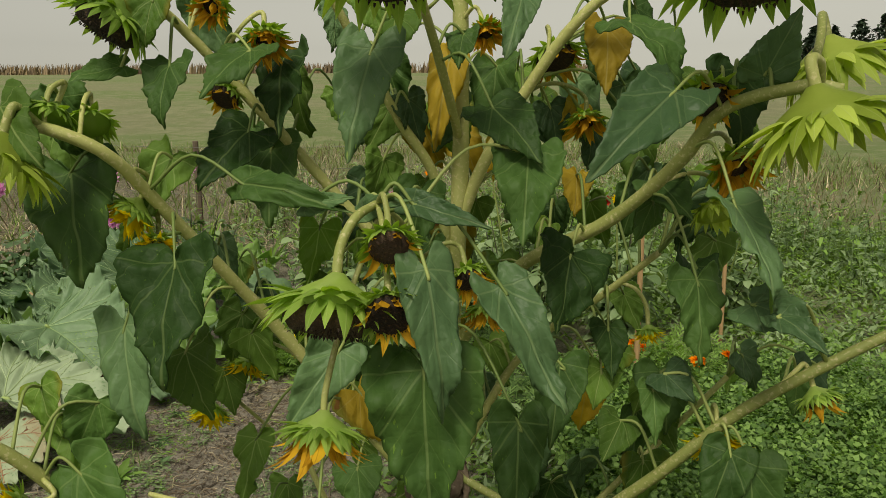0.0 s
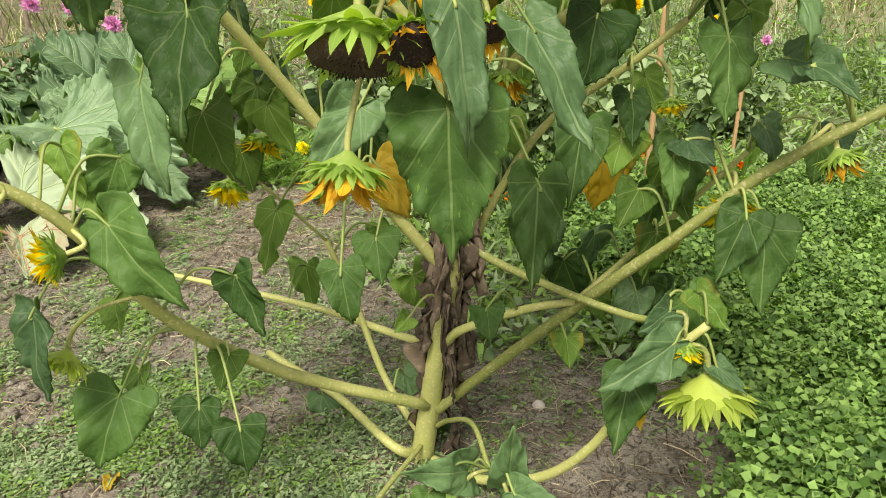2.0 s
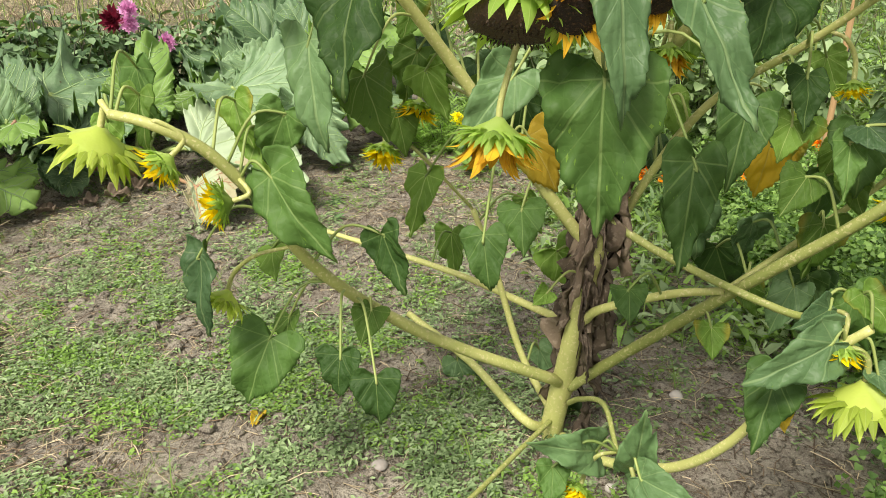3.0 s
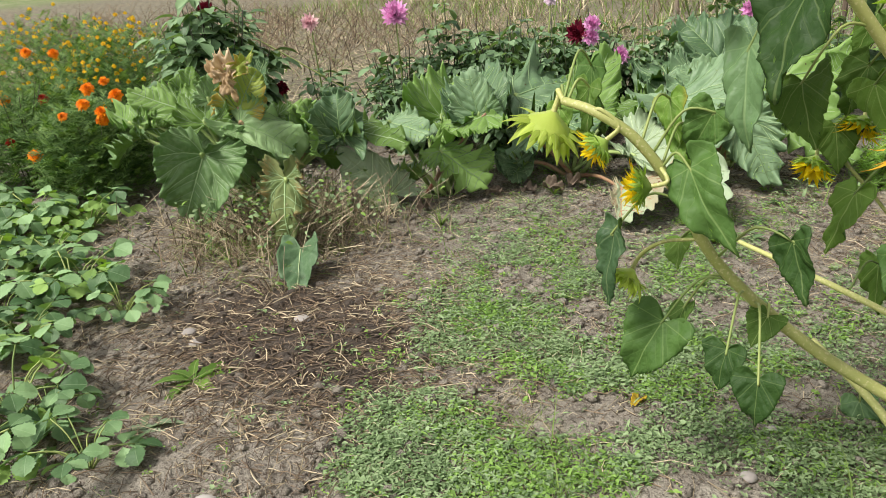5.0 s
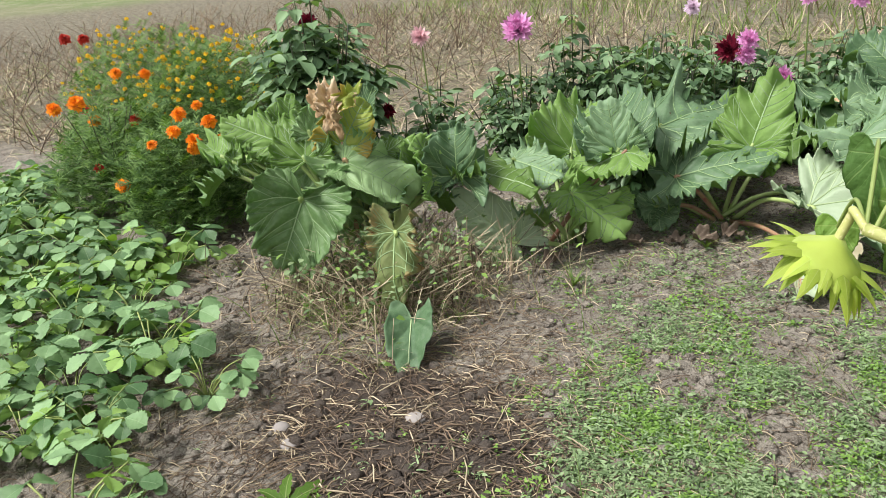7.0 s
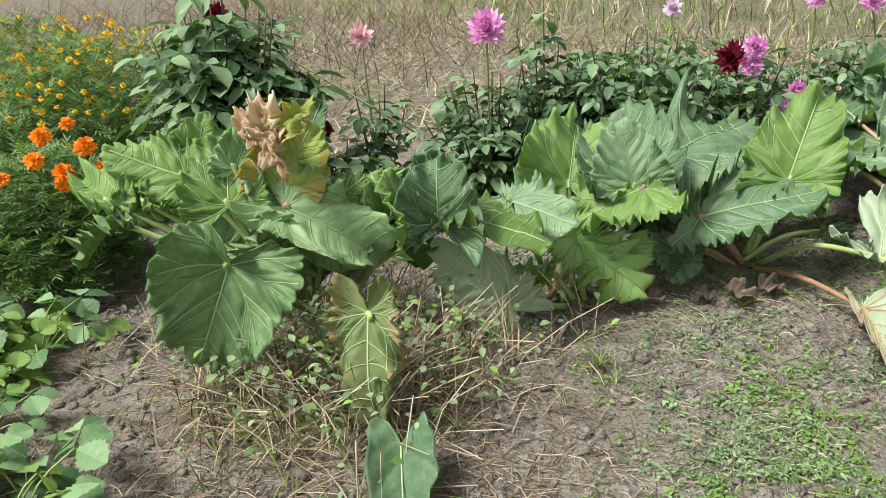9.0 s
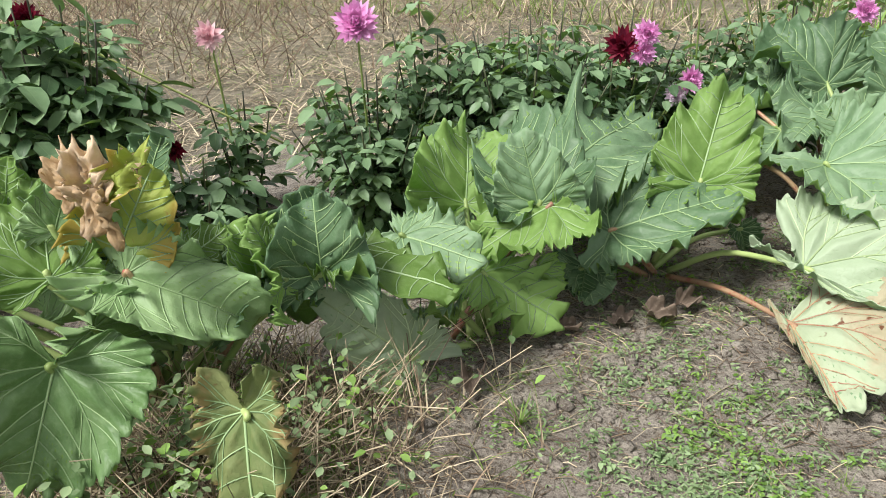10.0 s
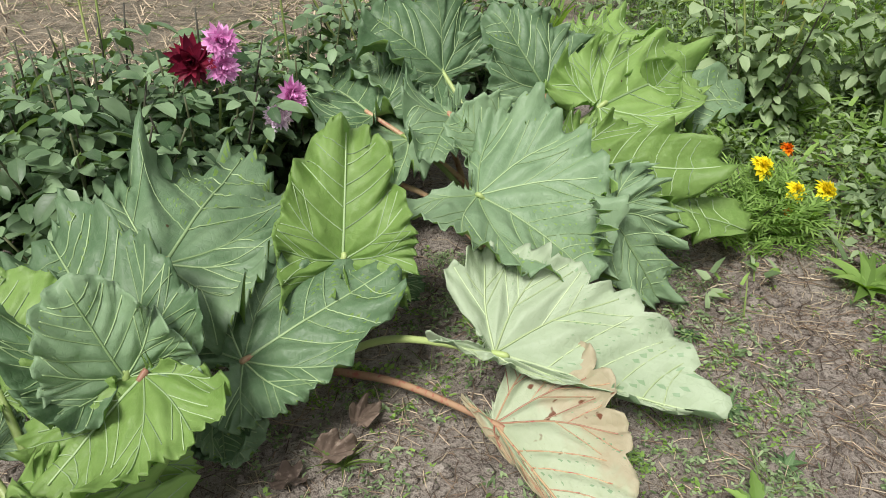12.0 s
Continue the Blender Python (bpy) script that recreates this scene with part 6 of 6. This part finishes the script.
def rough_green(rnd, x, y, z):
    h = rnd.uniform(0.0, 0.16)
    return [(rnd.choice(MAT_LEAF), turn(x + rnd.gauss(0, 0.05), y + rnd.gauss(0, 0.05), z + h * rnd.random(), rnd.uniform(0, 6.28), rnd.uniform(0.0, 1.2), 0, rnd.uniform(1.6, 4.0)), 0 if rnd.random() < 0.6 else 1) for _ in range(8)] + [(rnd.choice(FAR_BLADE), turn(x + rnd.gauss(0, 0.05), y + rnd.gauss(0, 0.05), z, rnd.uniform(0, 6.28), rnd.uniform(0.7, 1.4), 0, rnd.uniform(0.5, 1.4)), 2) for _ in range(3)]


scatter("rough_growth", "rough green growth over the far beds", "weeds", (0.2, 6.0, 2.9, 9.0), 9500, lambda x, y: 0.0 if (x < 0.75 and y < 5.6) or (x < 1.1 and y < 3.3) else max(0.12, lump(x, y, 0.9, 50) * 2.2 - 0.35), rough_green, [M["weed"], M["weed_bright"], M["grass"]], 26)
scatter("path_side_growth", "fine green growth beside the flowers", "weeds", (-0.1, 1.4, 4.2, 7.2), 3200, lambda x, y: 0.9 * max(0, lump(x, y, 1.6, 51) * 2.2 - 0.45) if x > 0.05 + 0.1 * math.sin(y * 4) and y > 4.68 + 0.25 * max(0, x - 0.5) else 0.04, rough_green, [M["weed"], M["weed_bright"], M["grass"]], 27)


def dry_build(rnd, x, y, z):
    out = []
    for _ in range(8):
        s = rnd.uniform(0.7, 2.2)
        out.append((rnd.choice(FAR_BLADE), turn(x + rnd.gauss(0, 0.05), y + rnd.gauss(0, 0.05), z, rnd.uniform(0, 6.28), rnd.uniform(-0.05, 1.1) * rnd.random(), 0, s), 0 if rnd.random() < 0.66 else (1 if rnd.random() < 0.5 else 2)))
    return out


def dry_density(x, y):
    d = (y - 3.9) * 0.75 - (x + 2.6) * 0.7 - max(0, x + 1.4) * 1.2
    return 0.0 if d < 0.35 else min(1, (d - 0.35) * 1.4) * (0.35 + 0.9 * lump(x, y, 1.3, 60))


scatter("dry_grass", "matted dry straw-coloured grass at the field's edge", "dry grass", (-11.0, 0.5, 0.4, 10.0), 13000, dry_density, dry_build, [M["dry"], M["twig"], M["grass"]], 28)


def tussock_build(rnd, x, y, z):
    return [(rnd.choice(FAR_BLADE), turn(x + rnd.gauss(0, 0.12), y + rnd.gauss(0, 0.12), z, rnd.uniform(0, 6.28), rnd.uniform(0.6, 1.5), 0, rnd.uniform(1.4, 3.4)), rnd.choice((0, 1, 2, 2))) for _ in range(7)]


scatter("meadow_grass", "rough mixed green and dry meadow grass beyond the plot", "meadow grass", (-12.0, 10.0, 8.5, 22.0), 6500, lambda x, y: 0.2 + 0.9 * lump(x, y, 0.5, 90), tussock_build, [M["dry"], M["twig"], M["grass"]], 35)


def thicket_build(rnd, x, y, z):
    h, a = rnd.uniform(0.12, 0.5), rnd.uniform(0, 6.28)
    lean = rnd.uniform(0.1, 0.6)
    out = [(stick([(x, y, z - 0.01), (x + lean * 0.4 * math.cos(a), y + lean * 0.4 * math.sin(a), z + h * 0.5), (x + lean * math.cos(a), y + lean * math.sin(a), z + h)], 0.004, 4, 0.002), Matrix.Identity(4), 1)]
    out += [(BLADE[0], turn(x + lean * 0.4 * math.cos(a), y + lean * 0.4 * math.sin(a), z + h * rnd.uniform(0.3, 0.9), rnd.uniform(0, 6.28), rnd.uniform(-0.6, 0.8), 0, rnd.uniform(0.5, 1.2)), rnd.choice((0, 1, 1, 2))) for _ in range(5)]
    return out


scatter("dry_stalks", "thicket of dead brown flower stalks behind the marigolds", "dry stalks", (-13.0, -3.9, 0.6, 8.5), 5000, lambda x, y: max(0, lump(x, y, 0.8, 70) * 2 - 0.35) * min(0.6, max(0.1, (-4.2 - x) * 0.4)) if y > 2.2 + (x + 3.9) * 0.25 else 0, thicket_build, [M["dry"], M["twig"], M["grass"]], 33)


def tall_build(rnd, x, y, z):
    h, a = rnd.uniform(0.25, 0.75), rnd.uniform(0, 6.28)
    out = [(stick([(x, y, z - 0.01), (x + 0.04 * math.cos(a), y + 0.04 * math.sin(a), z + h * 0.5), (x + 0.12 * math.cos(a), y + 0.12 * math.sin(a), z + h)], 0.003, 4, 0.0015), Matrix.Identity(4), 0)]
    for _ in range(9):
        t = rnd.random()
        out.append((rnd.choice(WEED), turn(x + 0.12 * t * t * math.cos(a), y + 0.12 * t * t * math.sin(a), z + h * t, rnd.uniform(0, 6.28), rnd.uniform(-0.4, 0.9), 0, rnd.uniform(2.5, 5.5)), rnd.choice((0, 0, 1))))
    return out


scatter("tall_weeds", "tall green weeds along the garden's far edge", "weeds", (-1.6, 5.0, 5.8, 11.5), 2600, lambda x, y: max(0, lump(x, y, 0.8, 80) * 2 - 0.4) * (1 if x > -0.6 - (y - 6) * 0.1 else 0.35) * (0.25 if y < 6.6 else 1), tall_build, [M["weed"], M["weed_bright"]], 34)


# weeds and dead stalks under the rhubarb
TANGLE_LEAF = broad(0.028, 0.018, 3, 2, 0.5, 0.3)


def tangle_build(rnd, x, y, z):
    out = [(rnd.choice(BLADE), turn(x + rnd.gauss(0, 0.03), y + rnd.gauss(0, 0.03), z, rnd.uniform(0, 6.28), rnd.uniform(0.1, 1.3), 0, rnd.uniform(0.6, 1.7)), rnd.choice((0, 0, 1, 1, 2, 2))) for _ in range(7)]
    for _ in range(2):
        a, h, lean = rnd.uniform(0, 6.28), rnd.uniform(0.05, 0.26), rnd.uniform(0.03, 0.25)
        out.append((straw([(x, y, z), (x + lean * 0.35 * math.cos(a), y + lean * 0.35 * math.sin(a), z + h * 0.6), (x + lean * math.cos(a), y + lean * math.sin(a), z + h)], rnd.uniform(0.0008, 0.002)), Matrix.Identity(4), rnd.choice((0, 0, 1))))
    out += [(TANGLE_LEAF, turn(x + rnd.gauss(0, 0.05), y + rnd.gauss(0, 0.05), z + rnd.uniform(0.01, 0.24), rnd.uniform(0, 6.28), rnd.uniform(-0.5, 0.7), rnd.uniform(-0.4, 0.4), rnd.uniform(0.5, 1.3)), rnd.choice((3, 3, 3, 4))) for _ in range(rnd.choice((1, 2, 4)))]
    return out


scatter("weedy_tangle", "tangle of dry stalks, grass and weeds under the rhubarb", "weeds", (-2.5, -1.2, 1.85, 3.1), 5200, lambda x, y: math.exp(-((x + 1.80) / 0.25) ** 2 - ((y - 2.42) / 0.28) ** 2) * (0 if (x + 1.28) ** 2 + (y - 2.12) ** 2 < 0.03 else 1) + 0.01, tangle_build, [M["dry"], M["twig"], M["grass"], M["weed"], M["weed_bright"]], 29)


# tall growth behind the sunflower
for k, (x, y, h) in enumerate(((0.9, 4.6, 0.95), (1.5, 4.9, 1.1), (2.1, 5.2, 0.9), (0.4, 5.6, 0.9), (1.1, 5.8, 1.05), (2.8, 5.6, 0.7), (1.75, 5.9, 1.0))):
    tall = dahlia(x, y, h, 0.32, 11, 60 + k, "tall leafy garden plant with a few bright flowers", 8, 1.1, tone="weed")
    tagged(tall, category="garden plant", group="plants behind the sunflower")
    for j in range(3):
        a = j * 2.2 + k
        dahlia_flower(tall, (x + 0.2 * math.cos(a), y + 0.2 * math.sin(a) - 0.1, h * 0.95 + 0.05 * j), (0.1, -0.8, 0.5), 0.035, ("orange", "pink", "red", "petal")[(j + k) % 4], "small bright flower", 4)


# far things
def conifer(x, y, height, seed):
    rnd = random.Random(seed)
    z = ground_z(x, y)
    tree = thing("tree", (x, y, z), "dark distant broad-crowned tree at the field's edge", "tree", "distant trees")
    tube("trunk", [(x, y, z - 0.2), (x + 0.2, y, z + height * 0.5), (x, y, z + height * 0.9)], 0.25, 0.06, M["wood"], tree, 7, 4)
    for k in range(4):
        a = k * 1.7
        tube("limb", [(x, y, z + height * 0.35), (x + 1.0 * math.cos(a), y + math.sin(a), z + height * 0.55), (x + 2.0 * math.cos(a), y + 2 * math.sin(a), z + height * 0.7)], 0.1, 0.03, M["wood"], tree, 5, 3)
    clump = strip(0.9, 0.55, 0.8, 0.3, 2)
    pieces = []
    for k in range(520):
        t = rnd.random()
        w = height * 0.3 * math.sin(math.pi * min(1, 0.18 + 0.82 * t) ** 0.8) * (0.75 + 0.5 * lump(t * 6 + seed, k % 7, 1.0, seed))
        a, d = rnd.uniform(0, 6.28), math.sqrt(rnd.random())
        pieces.append((clump, turn(x + w * d * math.cos(a), y + w * d * math.sin(a), z + height * (0.12 + 0.88 * t) + rnd.uniform(-0.3, 0.3), rnd.uniform(0, 6.28), rnd.uniform(-0.8, 0.9), rnd.uniform(-0.5, 0.5), rnd.uniform(0.7, 1.5))))
    gather("crown", pieces, [M["tree_leaf"]], tree)


for k in range(16):
    r_ = random.Random(k)
    conifer(73 + 2.9 * k + r_.uniform(-1.2, 1.2), 150 + r_.uniform(-8, 12), (8.0 if k < 2 else 10.0) + r_.uniform(-1.2, 1.5), k)

rnd = random.Random(5)
stalks = [(strip(2.9, 0.5, 0.25, 0.2, 2), turn(rnd.uniform(-190, 40), rnd.uniform(196, 206), 9.2, rnd.uniform(0, 6.28), rnd.uniform(1.2, 1.6), 0, rnd.uniform(0.75, 1.15))) for _ in range(3600)]
tagged(gather("maize_field", stalks, [M["maize"]]), "band of ripe brown maize along the far crest", "maize field", kind="stuff")


def post(x, y, h, r, mat, label, name="fence_post"):
    z = ground_z(x, y)
    rnd = random.Random(int(x * 100))
    v, f = turned([(r, -0.1), (r, h * 0.3), (r * 0.95, h * 0.7), (r * 0.92, h - 0.01), (r * 0.7, h)], 9, rnd, 0.04)
    ob = link(name, mesh_from(name, v, f, [M[mat]], smooth=False), None, Matrix.Translation((x, y, z)))
    tagged(ob, label, "post", "fence posts" if name == "fence_post" else "")


FENCE = [(-7.8, 13.4), (-4.6, 11.2), (-1.7, 9.3), (1.2, 10.4)]
for x, y in FENCE:
    post(x, y, 1.05, 0.035, "wood", "weathered grey wooden fence post in dry grass")
for k in range(len(FENCE) - 1):
    (xa, ya), (xb, yb) = FENCE[k], FENCE[k + 1]
    for h in (0.45, 0.72, 0.98):
        a, b_ = Vector((xa, ya - 0.04, ground_z(xa, ya) + h)), Vector((xb, yb - 0.04, ground_z(xb, yb) + h))
        tagged(tube("fence_wire", [a, a.lerp(b_, 0.5) - Vector((0, 0, 0.03)), b_], 0.002, 0.002, M["wire"], None, 5, 8), "thin grey wire strung between fence posts", "wire", "fence wires", "structure")
post(2.0, 4.36, 0.95, 0.014, "cane", "reddish-brown cane stake in the flower bed", "cane_stake")
post(2.72, 5.2, 1.15, 0.012, "cane", "pale wooden stake among the far plants", "cane_stake")


# stones and a fallen leaf
def stone(x, y, r, flat, seed, label="rounded pale grey stone on the soil"):
    rnd = random.Random(seed)
    v, f = turned([(r * 0.3, -r * flat * 0.6), (r * 0.9, -r * flat * 0.3), (r, r * flat * 0.15), (r * 0.75, r * flat * 0.75), (r * 0.25, r * flat)], 12, rnd, 0.09)
    tagged(link("stone", mesh_from("stone", v, f, [M["stone"]]), None, turn(x, y, ground_z(x, y) + r * flat * 0.25, seed, 0.1)), label, "stone", "stones on the soil")


stone(-0.36, 1.18, 0.042, 0.9, 1)
stone(-1.25, 1.62, 0.026, 0.6, 2, "small pinkish stone on the dark soil")
stone(-0.99, 1.93, 0.03, 0.35, 3)
stone(0.56, 2.14, 0.022, 0.5, 4)
stone(-1.16, 1.6, 0.03, 0.3, 5)
stone(0.52, 2.36, 0.02, 0.6, 6)
stone(1.29, 2.6, 0.02, 0.6, 7)
stone(1.12, 2.2, 0.016, 0.6, 8)


def fallen_leaf(base, tip, width, mats, face, label, seed, outline=FAN, cup=0.6, wave=0.06):
    me = blade_mesh("fallen_leaf", (Vector(tip) - Vector(base)).length, width, [M[k] for k in mats], seed, outline=outline, bend=0.25, cup=cup, wave=wave, waves=5, teeth=0.006, lobes=0.07, frill=0.02, swell=0.04, count=3.2, slope=0.9, seg=64, rings=10)
    m = lay(base, tip, face)
    ob = tagged(link("fallen_leaf", me, None, m), label, "leaf", "fallen leaves")
    if mats[0] != "dead":
        span_ = (Vector(tip) - Vector(base)).length
        tube("midrib", [m @ Vector((0, math.sin(0.25 * t) / 0.25 * span_, 0.001 - (1 - math.cos(0.25 * t)) / 0.25 * span_)) for t in (0, 0.3, 0.6, 0.93)], 0.003, 0.001, M["rh_rib_pale"], ob, 6, 3)


fallen_leaf((-1.36, 2.2, 0.10), (-1.2, 2.05, 0.015), 0.17, ("rh_top", "rh_mid"), (0.35, -0.35, 0.9), "fallen grey-green rhubarb leaf with pale veins on the soil", 71, outline=FAN, cup=1.0, wave=0.03)
fallen_leaf((-1.47, 3.02, 0.03), (-1.44, 2.95, 0.05), 0.07, ("dead", "dead"), (0.2, -0.4, 1), "crumpled dark brown dead leaf on the soil", 72, cup=2.5, wave=0.2)
fallen_leaf((-1.16, 3.6, 0.04), (-1.09, 3.64, 0.04), 0.07, ("dead", "dead"), (0.1, -0.4, 1), "crumpled dark brown dead leaf on the soil", 73, cup=2.0, wave=0.2)
fallen_leaf((-1.1, 3.72, 0.04), (-1.06, 3.78, 0.04), 0.07, ("dead", "dead"), (0.3, -0.4, 1), "crumpled dark brown dead leaf on the soil", 74, cup=2.0, wave=0.2)
fallen_leaf((-1.38, 3.4, 0.02), (-1.33, 3.45, 0.03), 0.06, ("dead", "dead"), (0.1, -0.2, 1), "crumpled dark brown dead leaf on the soil", 75, cup=1.5, wave=0.2)
fallen_leaf((-1.22, 3.55, 0.02), (-1.27, 3.52, 0.03), 0.06, ("dead", "dead"), (0.1, -0.2, 1), "crumpled dark brown dead leaf on the soil", 76, cup=1.5, wave=0.2)
fallen_leaf((0.19, 2.25, 0.02), (0.2, 2.19, 0.035), 0.04, ("sun_yellow", "sun_yellow"), (0.1, -0.4, 1), "small fallen yellow leaf on the weeds", 77, outline=HEART, cup=1.5)
# the browned top of the rhubarb
for k, (dx, dy, dz, w) in enumerate(((0.0, 0.0, 0.12, 0.16), (0.06, 0.03, 0.10, 0.14), (-0.07, 0.0, 0.08, 0.15), (0.05, -0.02, -0.08, 0.12))):
    me = blade_mesh("shrivelled_leaf", 0.10, w * 0.7, [M["rh_yellow" if k == 1 else "rh_dry"], M["rh_dry"]], 78 + k, outline=FAN, bend=0.9, cup=0.9, wave=0.12, waves=4, lobes=0.12, scallop=0.2, frill=0.08, crumple=0.55, fine=0.1, swell=0.06, seg=48, rings=9)
    base = Vector((-1.97 + dx * 0.6, 2.33 + dy, 0.74))
    link("shrivelled_leaf", me, CROWNS[1], lay(base, base + Vector((dx, dy, dz)), (0.5 - dx * 5, -0.7, 0.2)), "shrivelled tan leaf")

# small plants that stand alone
def rosette(x, y, n, length, width, mat, label, seed, lift=0.35, name="weed_rosette", category="weed"):
    rnd = random.Random(seed)
    z = ground_z(x, y)
    plant = thing(name, (x, y, z), label, category)
    one = broad(length, width, 10, 4, 0.8, 0.3, 0.16) if 0.02 < width < 0.06 and length < 0.15 else strip(length, width, 0.8, 0.3, 5, 0.7)
    me = mesh_from("leaf", *one[:2], [M[mat]], one[2])
    for k in range(n):
        link("leaf", me, plant, turn(x, y, z + 0.004, k * 2.4, lift + rnd.uniform(-0.2, 0.3), rnd.uniform(-0.3, 0.3), rnd.uniform(0.7, 1.15)))


rosette(-0.165, 3.83, 26, 0.085, 0.012, "sun_blue", "grey-green weed rosette with narrow leaves", 1)
rosette(-0.085, 3.63, 12, 0.06, 0.018, "sun_blue", "small grey-green weed rosette", 2)
rosette(-0.2, 4.12, 18, 0.06, 0.01, "sun_blue", "small grey-green weed rosette", 3)
rosette(-2.6, 3.5, 18, 0.09, 0.014, "sun_blue", "grey-green weed rosette with narrow leaves", 4)
rosette(-0.2, 3.48, 12, 0.10, 0.03, "weed_bright", "bright green leafy weed beside the rhubarb", 5, 0.8)
rosette(0.39, 4.35, 14, 0.16, 0.045, "weed_bright", "bright green leafy plant on bare soil", 6, 0.7)
rosette(0.62, 5.75, 22, 0.26, 0.05, "weed_bright", "clump of long green leaves beside the path", 7, 0.8)
rosette(0.95, 5.5, 18, 0.24, 0.045, "weed_bright", "clump of long green leaves beside the path", 8, 0.8)
rosette(-1.12, 3.6, 16, 0.12, 0.008, "grass", "feathery green weed on the soil", 9, 0.8)
rosette(-1.28, 2.94, 26, 0.11, 0.006, "grass", "tuft of fine green grass on the soil", 10, 0.9)
rosette(-0.92, 1.46, 7, 0.14, 0.04, "sun_bright", "yellowing seedling with lobed leaves", 11, 0.3)
rosette(-0.79, 1.24, 7, 0.10, 0.045, "rh_under", "pale withered leafy weed lying on the soil", 12, 0.1)
rosette(-1.02, 7.3, 24, 0.6, 0.03, "weed_bright", "upright clump of sword-shaped leaves", 13, 1.3)
rosette(-0.4, 6.9, 16, 0.5, 0.028, "weed_bright", "upright clump of sword-shaped leaves", 14, 1.25)
for x, y in ((-0.75, 1.06), (-1.07, 1.08), (-1.55, 1.52)):
    copy_thing(STRAW[1], pose(x, y, ground_z(x, y), 0, 0, x * 200))
